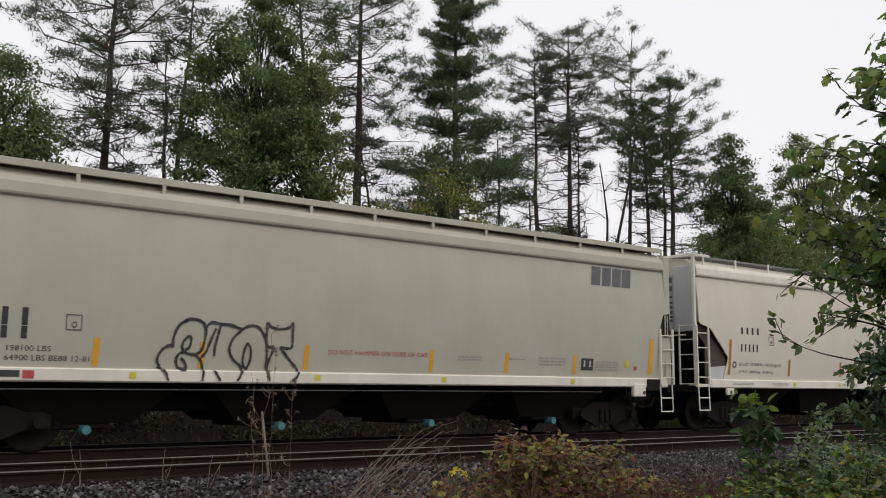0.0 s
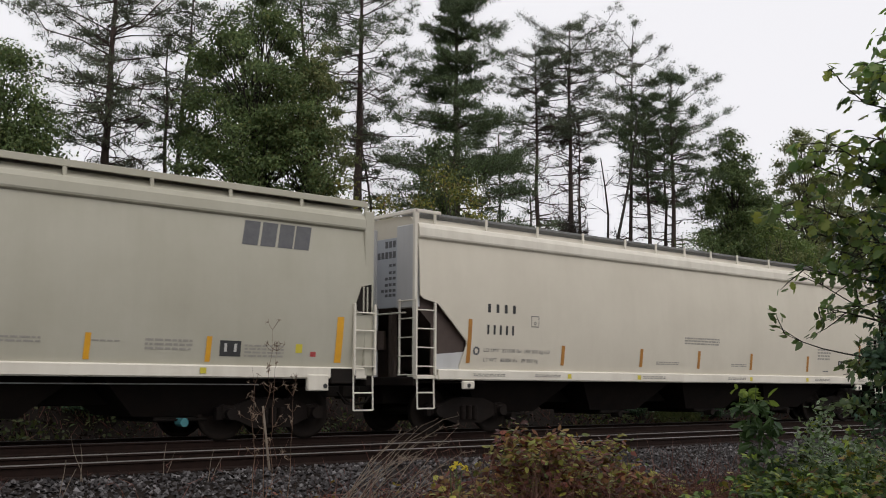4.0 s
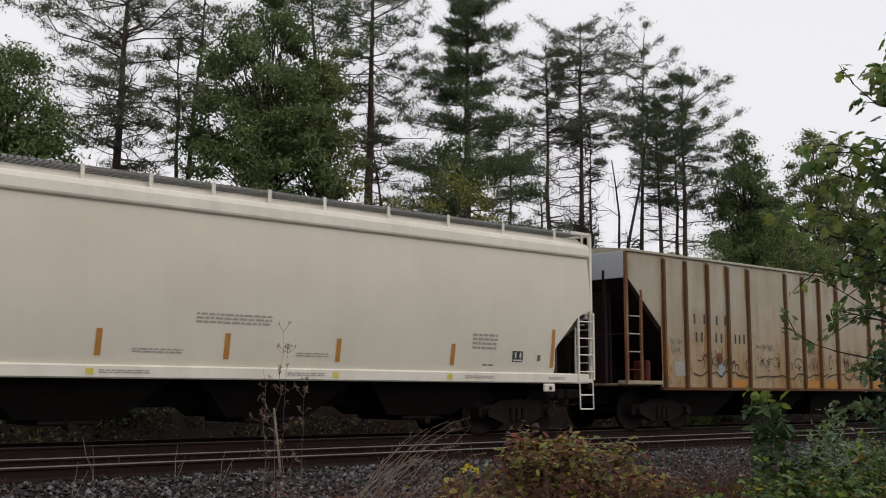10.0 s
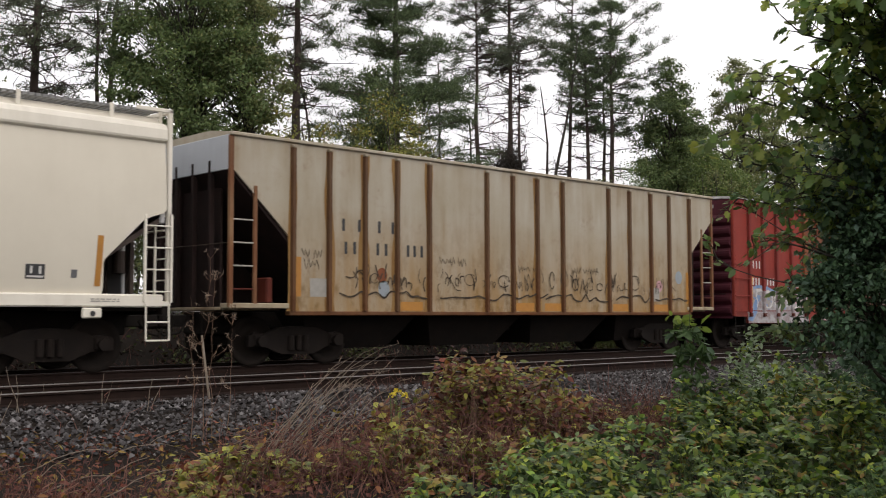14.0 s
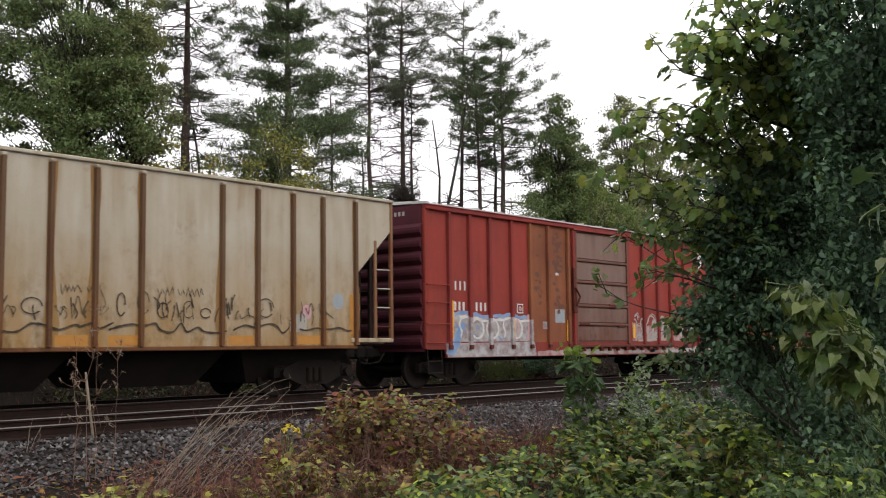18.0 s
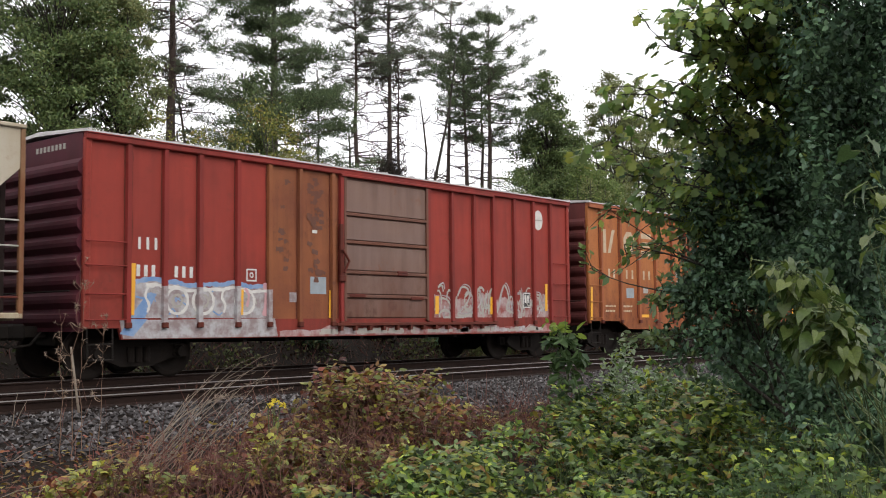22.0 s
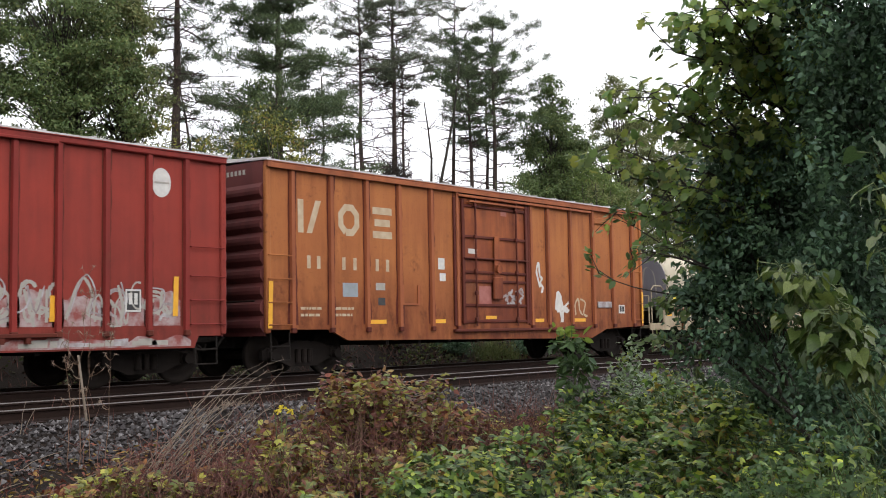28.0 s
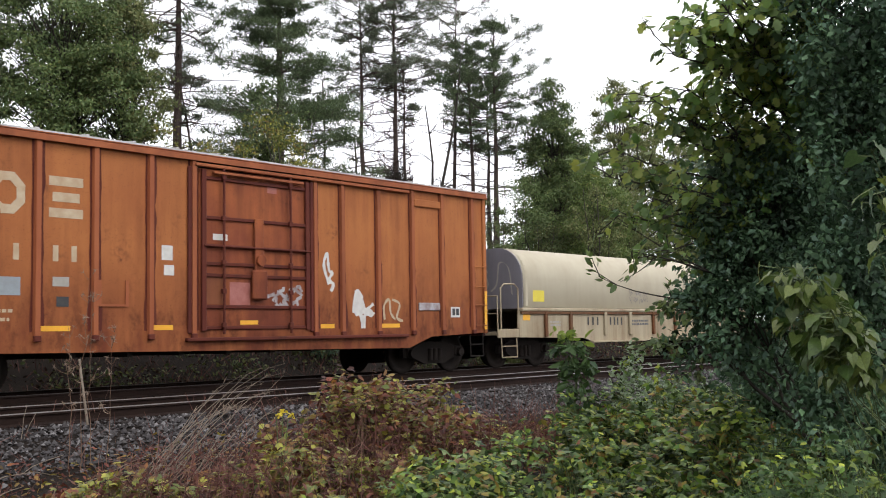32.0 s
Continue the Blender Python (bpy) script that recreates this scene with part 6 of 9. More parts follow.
    def fill(xa, xb, za, top, mt, lift):
        s2 = Shape()
        n = int((xb - xa) / 0.06)
        for i in range(n):
            x1, x2 = xa + (xb - xa) * i / n, xa + (xb - xa) * (i + 1) / n
            s2.add([(x1 - c0, -1.55 - lift, za), (x2 - c0, -1.55 - lift, za), (x2 - c0, -1.55 - lift, top(x2)), (x1 - c0, -1.55 - lift, top(x1))], [(0, 1, 2, 3)])
        return part("sprayed_fill", s2, M[mt], car, "weathered sprayed graffiti fill")
    fill(46.15, 49.52, 1.28, rough_top, "silver", 0.0045)
    for x in posts[1:5]:
        part("sprayed_fill", Shape().prism([(x - c0 - 0.061, -1.5535), (x - c0 - 0.0465, -1.6225), (x - c0 + 0.0465, -1.6225), (x - c0 + 0.061, -1.5535)], 2, 1.14, rough_top(x) - 0.05), M["silver"], car, "silver sprayed graffiti fill")
    s2 = Shape()
    s2.add([(46.1 - c0, -1.570, 0.91), (49.7 - c0, -1.570, 0.905), (49.62 - c0, -1.570, 1.27), (46.02 - c0, -1.570, 1.24)], [(0, 1, 2, 3)])
    part("sprayed_fill", s2, M["silver"], car, "silver sprayed graffiti fill")
    rng = np.random.default_rng(41)
    blue, white, grey = Shape(), Shape(), Shape()
    tops = [46.35 + 0.22 * i for i in range(15)]
    stroke(blue, [(x - c0, rough_top(x) + 0.03) for x in tops], 0.085, side, 0.006, 4, rng)
    stroke(white, [(x - c0, rough_top(x) - 0.07) for x in tops[1:]], 0.06, side, 0.0075, 4, rng)
    # outlined forms
    for x, kind in ((46.62, "bend"), (47.25, "loop"), (47.85, "loop"), (48.35, "bend"), (48.85, "loop")):
        if kind == "loop":
            for r2, mt2, w in ((1.0, white, 0.06), (0.45, grey, 0.05)):
                stroke(mt2, [(x - c0 + 0.24 * r2 * math.cos(k), 1.60 + 0.24 * r2 * math.sin(k)) for k in np.linspace(0.3, 6.6, 12)], w, side, 0.0085, 3, rng)
        else:
            stroke(white, [(x + a - c0, b) for a, b in ((0.14, 1.86), (0.0, 1.84), (-0.06, 1.68), (0.02, 1.52), (-0.02, 1.38))], 0.05, side, 0.0085, 4, rng)
            stroke(blue, [(x + a - c0, b) for a, b in ((0.30, 1.92), (0.36, 1.6), (0.30, 1.3))], 0.06, side, 0.0075, 4, rng)
    for i in range(16):
        x, z = rng.uniform(46.4, 49.2), rng.uniform(1.32, 1.8)
        stroke(grey if i % 2 else blue, [(x - c0, z), (x + rng.uniform(-0.1, 0.15) - c0, z + rng.uniform(-0.12, 0.12)), (x + rng.uniform(0, 0.25) - c0, z + rng.uniform(-0.1, 0.1))], rng.uniform(0.02, 0.05), side, 0.0065, 3, rng)
    pink = Shape()
    stroke(pink, [(49.35 - c0, 1.32), (49.40 - c0, 1.65), (49.36 - c0, 1.98)], 0.10, side, 0.0095, 4, rng)
    stroke(pink, [(48.85 - c0, 1.86), (48.95 - c0, 1.72), (48.9 - c0, 1.5)], 0.06, side, 0.0095, 4, rng)
    stroke(blue, [(49.48 - c0, 1.25), (49.52 - c0, 1.6), (49.46 - c0, 2.0)], 0.08, side, 0.0095, 4, rng)
    for sh, mt in ((blue, "pale_blue"), (white, "white_mark"), (grey, "faint"), (pink, "pink")):
        part("sprayed_line", sh, M[mt], car, kind="stuff")
    g = Shape()
    g.add([(46.02 - c0, -1.572, 1.0), (46.25 - c0, -1.572, 1.26), (46.6 - c0, -1.572, 1.26), (46.3 - c0, -1.572, 0.95)], [(0, 1, 2, 3)])
    g.add([(46.22 - c0, -1.5575, 1.28), (46.55 - c0, -1.5575, 1.28), (46.80 - c0, -1.5575, 1.72), (46.62 - c0, -1.5575, 1.74)], [(0, 1, 2, 3)])
    part("sprayed_line", g, M["pale_blue"], car)
    field = lambda x: 1.78 + 0.22 * noise.noise(Vector((x * 1.9, 7.7, 0))) + 0.10 * noise.noise(Vector((x * 6.3, 2.2, 0)))
    fill(54.62, 59.42, 1.28, field, "haze", 0.0035)
    worn = Shape()
    for i in range(60):
        x1, x2 = 49.75 + i * 0.165, 49.75 + (i + 1) * 0.165
        t1, t2 = (1.0 + 0.22 * abs(noise.noise(Vector((q * 2.1, 3.3, 0)))) for q in (x1, x2))
        worn.add([(x1 - c0, -1.5675, 0.90), (x2 - c0, -1.5675, 0.90), (x2 - c0, -1.5675, t2), (x1 - c0, -1.5675, t1)], [(0, 1, 2, 3)])
    part("worn_sill_paint", worn, M["haze"], car, "worn pale paint along the sill", kind="stuff")
    rng = np.random.default_rng(52)
    for mt, n in (("faint", 26), ("silver", 9)):
        g = Shape()
        for pts in ([(54.75, 2.0), (54.9, 2.05), (54.95, 1.9)], [(54.85, 1.75), (55.1, 1.7), (55.25, 1.5), (55.2, 1.3)], [(55.5, 1.8), (55.65, 2.02), (55.9, 1.98), (55.95, 1.75), (55.7, 1.5), (55.5, 1.35), (55.8, 1.32), (56.1, 1.4)],
                    [(56.35, 1.9), (56.5, 1.45), (56.65, 1.9)], [(56.75, 1.9), (56.75, 1.35)], [(57.1, 1.4), (57.3, 1.95), (57.45, 2.1), (57.6, 1.8), (57.5, 1.5), (57.8, 1.4)], [(58.1, 2.0), (58.2, 1.6), (58.15, 1.35)], [(58.75, 1.9), (59.0, 1.85), (58.95, 1.55), (58.75, 1.5)]):
            o = 0.0 if mt == "faint" else 0.06
            stroke(g, [(a + o - c0, b + o) for a, b in pts], 0.055 if mt == "faint" else 0.03, side, 0.008 + o * 0.02, 4, rng)
        for i in range(n):
            x, z = rng.uniform(54.5, 59.2), rng.uniform(1.3, 1.85)
            w, hh = rng.uniform(0.08, 0.24), rng.uniform(0.12, 0.3)
            k0 = rng.uniform(0, 6.28)
            stroke(g, [(x + w * math.cos(k0 + k) - c0, min(max(z + hh * math.sin(k0 + k), 1.28), 2.1)) for k in np.linspace(0, rng.uniform(1.5, 5.5), 7)], rng.uniform(0.03, 0.075), side, 0.005 + 0.0006 * (i % 5), 4, rng)
        for i in range(n):
            x = rng.uniform(49.8, 59.5)
            a = rng.uniform(0.1, 0.5)
            plate(g, x - c0, x + a - c0, 0.93, rng.uniform(0.98, 1.08), lambda z: -1.565, 0.004 + 0.0005 * (i % 5), rows=1)
        part("sprayed_line", g, M[mt], car, kind="stuff")
    return car, c0, half


def orange_boxcar():
    c0, half, eave = 68.93, 7.47, 4.60
    posts = [62.17, 63.27, 64.36, 65.43, 66.55, 67.49, 70.58, 71.38, 72.50, 73.64, 74.70, 75.85]
    ring = [(-half + 0.05, 1.18), (63.2 - c0, 1.16), (63.75 - c0, 0.92), (73.5 - c0, 0.80), (74.3 - c0, 1.05), (half - 0.05, 1.12), (half - 0.05, 1.26), (-half + 0.05, 1.26)]
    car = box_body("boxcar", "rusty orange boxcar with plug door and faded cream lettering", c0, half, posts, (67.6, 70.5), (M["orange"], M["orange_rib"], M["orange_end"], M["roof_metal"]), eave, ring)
    side = lambda z: -1.55
    part("top_plate", Shape().box(-half, half, -1.655, -1.642, eave - 0.15, eave - 0.04, 0.004), M["orange_rib"], car)
    door = part("plug_door", Shape().box(67.62 - c0, 70.46 - c0, -1.56, -1.51, 1.22, 4.34, 0.01), M["orange_door"], car, "rusty orange plug door with locking bars")
    rails = [1.30, 1.70, 2.30, 2.52, 2.86, 3.40, 4.16]
    for i, z in enumerate(rails):
        part("door_rail", Shape().box(67.72 - c0, 70.36 - c0, -1.60, -1.562, z - 0.035, z + 0.035, 0.01), M["rust_edge"], door)
    for x in (67.66, 70.30):
        part("door_stile", Shape().box(x - c0, x + 0.11 - c0, -1.62, -1.562, 1.24, 4.32, 0.012), M["rust_edge"], door)
    for x in (67.36, 70.44):
        part("door_jamb", Shape().box(x - c0, x + 0.2 - c0, -1.60, -1.553, 1.2, 4.34, 0.012), M["rust_edge"], car, "dark red rusted door jamb")
    for x in (68.16, 69.86):
        s = Shape().tube([(x - c0, -1.64, 1.18), (x - c0, -1.64, 4.36)], 0.026, 8)
        for z in (1.35, 2.0, 2.55, 3.4, 4.2):
            s.box(x - c0 - 0.05, x - c0 + 0.05, -1.665, -1.60, z - 0.05, z + 0.05, 0.012)
        part("locking_bar", s, M["rust_edge"], door)
    part("locking_bar", Shape().tube([(67.7 - c0, -1.635, 2.86), (70.4 - c0, -1.635, 2.86)], 0.02, 8), M["rust_edge"], door)
    s = Shape().box(68.93 - c0, 69.16 - c0, -1.63, -1.60, 2.4, 3.45, 0.015).box(68.85 - c0, 69.22 - c0, -1.67, -1.60, 1.85, 2.42, 0.02)
    s.tube([(69.05 - c0, -1.70, 2.62), (69.05 - c0, -1.62, 2.62)], 0.11, 14)
    part("door_gear_box", s, M["orange_door"], door)
    s = Shape().box(67.5 - c0, 73.5 - c0, -1.66, -1.57, 4.355, 4.42, 0.012)
    s.box(67.9 - c0, 70.2 - c0, -1.68, -1.60, 4.24, 4.29, 0.01)
    part("door_track", s, M["orange_rib"], car)
    part("door_track", Shape().box(67.3 - c0, 73.4 - c0, -1.67, -1.57, 1.05, 1.12, 0.012), M["rust_edge"], car)
    for a, b, z, zz, mt in ((68.35, 68.85, 1.74, 2.18, "dull_pink"), (67.75, 68.25, 1.75, 2.3, "rust_panel"), (69.25, 70.2, 1.75, 2.1, "silver"), (69.3, 69.55, 4.0, 4.2, "dull_pink"), (67.95, 68.3, 2.98, 3.10, "white_mark"), (68.6, 69.05, 1.36, 1.44, "yellow")):
        if mt == "silver":
            g = Shape()
            rng = np.random.default_rng(61)
            for i in range(14):
                x, z2 = rng.uniform(a, b), rng.uniform(z, zz)
                stroke(g, [(x - c0, z2), (x + rng.uniform(-0.1, 0.2) - c0, z2 + rng.uniform(-0.08, 0.08)), (x + rng.uniform(0, 0.25) - c0, z2 + rng.uniform(-0.1, 0.1))], 0.07, side, 0.014 + 0.0006 * (i % 4), 4, rng)
            part("peeled_sticker", g, M[mt], door, kind="stuff")
        else:
            part("door_patch", plate(Shape(), a - c0, b - c0, z, zz, side, 0.014), M[mt], door)
    # shallow second hatch frame
    s = Shape().box(73.72 - c0, 74.74 - c0, -1.60, -1.55, 4.08, 4.26, 0.02).box(74.66 - c0, 74.76 - c0, -1.62, -1.55, 1.4, 4.1, 0.015)
    part("tool_frame", s, M["orange"], car)
    part("route_board", Shape().box(73.85 - c0, 74.6 - c0, -1.585, -1.55, 1.66, 1.84, 0.012), M["silver"], car)
    grab_irons(car, 61.5 - c0, 62.12 - c0, [1.27, 1.72, 2.20, 2.68], -1.56, M["orange"])
    grab_irons(car, 75.9 - c0, 76.36 - c0, [1.30, 1.80, 2.25, 2.75], -1.56, M["orange"])
    for x0 in (61.6, 75.75):
        step(car, x0 - c0, x0 + 0.5 - c0, 0.55, 1.12, -1.54, M["steel_dark"])
    part("reflector_strip", marker_shape(61.53 - c0, 1.2, 2.15, lambda z: -1.61, 0.11), M["yellow"], car, "yellow reflector strip")
    part("reflector_strip", marker_shape(76.30 - c0, 1.2, 2.15, lambda z: -1.61, 0.10), M["yellow"], car, "yellow reflector strip")
    for a, b in ((64.45, 64.98), (66.62, 67.05), (70.75, 71.15), (72.6, 73.2)):
        part("reflector_strip", plate(Shape(), a - c0, b - c0, 1.27, 1.36, side), M["yellow"], car, "yellow reflector strip")
    g = Shape()
    for a, b, kind in ((62.34, 63.0, "pair"), (63.5, 64.15, "ring"), (64.57, 65.2, "slabs")):
        glyph(g, kind, a - c0, b - c0, 3.18, 3.88, 0.16, side)
    part("maker_mark", g, M["cream_mark"], car, "large faded cream mark as plain shapes", kind="stuff")
    g = Shape()
    for x, k in [(q, "bar") for q in (62.52, 62.80, 63.54, 63.88, 64.58, 64.92)]:
        glyph(g, k, x - c0, x + 0.24 - c0, 2.44, 2.71, 0.055, side)
    part("number_marking", g, M["cream_mark"], car, "cream number as plain bars", kind="stuff")
    for x0, x1, z, zz, mt in ((63.62, 64.08, 1.86, 2.16, "patch_grey"), (64.65, 64.95, 2.02, 2.18, "faint"), (64.72, 64.95, 1.68, 1.85, "black"), (66.80, 67.04, 2.55, 2.82, "white_mark"), (66.85, 67.07, 2.27, 2.46, "white_mark"), (75.02, 75.36, 1.50, 1.75, "white_mark")):
        part("placard", plate(Shape(), x0 - c0, x1 - c0, z, zz, side, 0.006), M[mt], car)
    g = Shape()
    for a in (75.07, 75.21):
        plate(g, a - c0, a + 0.11 - c0, 1.55, 1.71, side, 0.009)
    part("placard_mark", g, M["black"], car, kind="stuff")
    g = Shape()
    s = Shape().box(65.5 - c0, 65.56 - c0, -1.575, -1.55, 1.7, 2.15).box(65.5 - c0, 66.1 - c0, -1.575, -1.55, 1.69, 1.73).box(66.04 - c0, 66.1 - c0, -1.575, -1.55, 1.7, 2.15)
    part("chart_holder", s, M["orange_rib"], car)
    for i, (a, b, z) in enumerate(((62.4, 63.0, 1.56), (62.4, 62.95, 1.42), (63.4, 63.95, 1.56), (63.4, 63.9, 1.42))):
        dim_lines(car, a - c0, b - c0, z, z + 0.10, 1, M["cream_mark"], side, seed=80 + i)
    # chalky scrawls near the door
    rng = np.random.default_rng(66)
    g = Shape()
    for pts in ([(71.0, 2.2), (70.85, 2.6), (70.95, 2.85), (71.0, 2.5), (71.1, 2.45), (71.0, 2.3), (71.12, 2.2), (71.05, 2.05)], [(71.72, 1.6), (71.8, 2.05), (71.98, 1.95), (71.98, 1.5), (72.2, 1.65), (72.35, 1.55)],
                [(71.85, 1.72), (72.0, 1.35), (72.0, 1.2)], [(71.7, 1.7), (72.0, 1.62), (72.35, 1.8)]):
        stroke(g, [(a - c0, b) for a, b in pts], 0.075, side, 0.006, 5, rng)
    g.add([(a - c0, -1.5565, b) for a, b in ((71.72, 1.62), (71.80, 1.52), (72.0, 1.58), (72.28, 1.50), (72.40, 1.60), (72.1, 1.70), (71.98, 1.98), (71.90, 2.10), (71.76, 2.08), (71.80, 1.85))], [tuple(range(10))])
    g.add([(a - c0, -1.5565, b) for a, b in ((71.94, 1.2), (72.08, 1.2), (72.1, 1.52), (71.96, 1.54))], [(0, 1, 2, 3)])
    part("sprayed_scrawl", g, M["white_mark"], car, "white sprayed scrawl", kind="stuff")
    g = Shape()
    for pts in ([(72.7, 1.45), (72.68, 1.75), (72.85, 1.9), (72.9, 1.6), (73.05, 1.45)], [(72.95, 1.9), (73.2, 1.8), (73.1, 1.5), (73.3, 1.42)]):
        stroke(g, [(a - c0, b) for a, b in pts], 0.06, side, 0.007, 5, rng)
    part("sprayed_scrawl", g, M["cream_mark"], car, kind="stuff")
    return car, c0, half


def coil_car():
    c0, half = 84.6, 7.70
    car = thing("coil_car", "cream coil steel car with a long rounded cover", "coil car", "freight cars of the train")
    # the cover: upright sides rolling over into a low crown
    prof = [(-1.45, 1.74), (-1.50, 1.78), (-1.50, 2.55)]
    for k in range(9):
        a = math.pi - math.pi * 0.5 * k / 8
        prof.append((-0.70 + 0.80 * math.cos(a), 2.57 + 0.80 * math.sin(a)))
    prof += [(-y, z) for y, z in reversed(prof)]
    xa, xb = 78.05 - c0, 91.2 - c0
    s = Shape()
    n = len(prof)
    s.add([(xa, y, z) for y, z in prof] + [(xb, y, z) for y, z in prof], [(i, i + 1, n + i + 1, n + i) for i in range(n - 1)])
    cover = part("cover", s, M["cover_white"], car, "cream rounded coil cover", smooth=True)
    for x in (xa, xb):
        part("cover_end", Shape().prism(prof, 0, x - 0.03, x + 0.03), M["cover_end"], car, "dull grey arched cover end")
    for x in np.linspace(xa + 0.15, xb - 0.15, 2):
        rib = [(y * 1.008, z + 0.012) for y, z in prof]
        part("cover_band", Shape().add([(x - 0.05, y, z) for y, z in rib] + [(x + 0.05, y, z) for y, z in rib], [(i, i + 1, n + i + 1, n + i) for i in range(n - 1)]), M["cover_white"], cover)
    for sgn in (-1, 1):
        b = Shape().box(xa - 0.2, xb + 0.2, sgn * 1.46, sgn * 1.62, 1.66, 1.75, 0.02)
        part("cover_ledge", b, M["coil_side"], car)
        # a dark strip paints the shade that falls below the ledge
        part("ledge_shadow_strip", Shape().box(xa - 0.2, xb + 0.2, sgn * 1.552, sgn * 1.60, 1.585, 1.655, 0.008), M["tan_rib"], car, "dark strip painted as the shade under the ledge")
        part("side_sill", Shape().prism([(xa - 0.25, 1.66), (xa - 0.25, 0.98), (80.9 - c0, 0.92), (81.3 - c0, 0.82), (88.2 - c0, 0.82), (88.6 - c0, 0.92), (xb + 0.25, 0.98), (xb + 0.25, 1.66)], 1, sgn * 1.48, sgn * 1.55),
             M["coil_side"], car, "stained cream side girder")
        for x in (78.9, 80.1, 81.9, 83.3, 84.7, 86.1, 87.5, 88.9, 90.2):
            part("girder_rib", Shape().box(x - c0, x + 0.13 - c0, sgn * 1.552, sgn * 1.62, 0.98, 1.66, 0.015), M["coil_side"] if int(x) % 2 else M["tan_rib"], car)
        part("bottom_flange", Shape().box(81.2 - c0, 88.3 - c0, sgn * 1.45, sgn * 1.66, 0.78, 0.83, 0.01), M["coil_side"], car)
    for sgn, e in ((-1, -half), (1, half)):
        p = Shape().box(e, e - sgn * 0.95, -1.5, 1.5, 1.04, 1.14, 0.015)
        p.box(e, e - sgn * 0.95, -1.54, -1.5, 0.98, 1.2, 0.01)
        part("end_platform", p, M["coil_side"], car)
        h = Shape()
        for y in (-1.45, -0.5, 0.5, 1.45):
            h.tube([(e - sgn * 0.1, y, 1.14), (e - sgn * 0.1, y, 2.05)], 0.02, 7)
        h.tube([(e - sgn * 0.1, -1.45, 2.05), (e - sgn * 0.1, 1.45, 2.05)], 0.02, 7)
        h.tube([(e - sgn * 0.1, -1.45, 1.6), (e - sgn * 0.1, 1.45, 1.6)], 0.016, 7)
        part("end_handrail", h, M["coil_side"], car, "cream end handrail")
        part("side_handrail", Shape().tube([(e - sgn * 0.15, -1.52, 1.15), (e - sgn * 0.15, -1.52, 2.25), (e - sgn * 0.3, -1.52, 2.36), (e - sgn * 0.75, -1.52, 2.36), (e - sgn * 0.9, -1.52, 2.25), (e - sgn * 0.9, -1.52, 1.15)], 0.022, 8), M["coil_side"], car, "bent grab rail")
        step(car, min(e - sgn * 0.15, e - sgn * 0.8), max(e - sgn * 0.15, e - sgn * 0.8), 0.48, 1.04, -1.52, M["coil_side"])
    for x0, z, w, hh in ((78.5, 1.92, 0.52, 0.30), (77.95, 1.42, 0.32, 0.20)):
        part("hazard_sticker", plate(Shape(), x0 - c0, x0 + w - c0, z, z + hh, lambda q: -1.50 if z > 1.8 else -1.552), M["yellow"] if z < 1.8 else M["lemon"], car, "yellow sticker")
    side = lambda z: -1.552
    g = Shape()
    for x, k in [(q, "bar") for q in (81.0, 81.25, 81.5, 82.2, 82.42, 82.6, 82.82)]:
        glyph(g, k, x - c0, x + 0.18 - c0, 1.28, 1.50, 0.04, side)
    part("number_marking", g, M["black"], car, "black owner's mark and number as plain shapes", kind="stuff")
    dim_lines(car, 83.5 - c0, 84.5 - c0, 1.25, 1.45, 2, M["grey_mark"], side, seed=90)
    dim_lines(car, 79.2 - c0, 79.7 - c0, 1.25, 1.42, 2, M["faint"], side, seed=91)
    cs = lambda z: -1.502
    for k in range(2):
        scrawl(car, 83.5 - c0, 84.6 - c0, 1.95 + 0.2 * k, 2.1 + 0.2 * k, M["cover_end"], cs, 92 + k)
    rng = np.random.default_rng(93)
    g = Shape()
    xe = xa - 0.036
    for pts in ([(-1.2, 2.1), (-1.1, 2.8), (-0.8, 2.95), (-0.7, 2.4), (-0.5, 2.2)], [(-0.4, 2.7), (-0.2, 3.0), (0.0, 2.6), (-0.2, 2.2), (-0.4, 2.4), (-0.3, 2.7)], [(0.2, 2.2), (0.4, 2.9), (0.7, 2.8), (0.6, 2.4), (0.9, 2.2)]):
        line = smooth_line(pts, 6)
        for i in range(len(line) - 1):
            a, b = line[i], line[i + 1]
            g.add([(xe, a[0], a[1]), (xe, b[0], b[1]), (xe, b[0] + 0.05, b[1] + 0.03), (xe, a[0] + 0.05, a[1] + 0.03)], [(0, 1, 2, 3)])
    part("sprayed_scrawl", g, M["faint"], car, kind="stuff")
    underframe(car, half)
    for x in (-half + 1.75, half - 1.75):
        bogie(car, x)
    return car, c0, half


TRAIN = [grey_hopper(), cream_hopper(), tan_hopper(), red_boxcar(), orange_boxcar(), coil_car()]


# ---------------------------------------------------------------- trees behind the track
def bent(p, q, sag, steps, rng, wob=0.03):
    """Points from p to q along a slightly crooked line."""
    p, q = np.array(p, float), np.array(q, float)
    ln = np.linalg.norm(q - p)
    out = []
    for i in range(steps + 1):
        t = i / steps
        v = p + (q - p) * t
        v[2] += sag * ln * t * (1 - t) * 2
        if 0 < i < steps:
            v = v + rng.normal(size=3) * wob * ln * np.array([1, 1, 0.4])
        out.append(v)
    return out


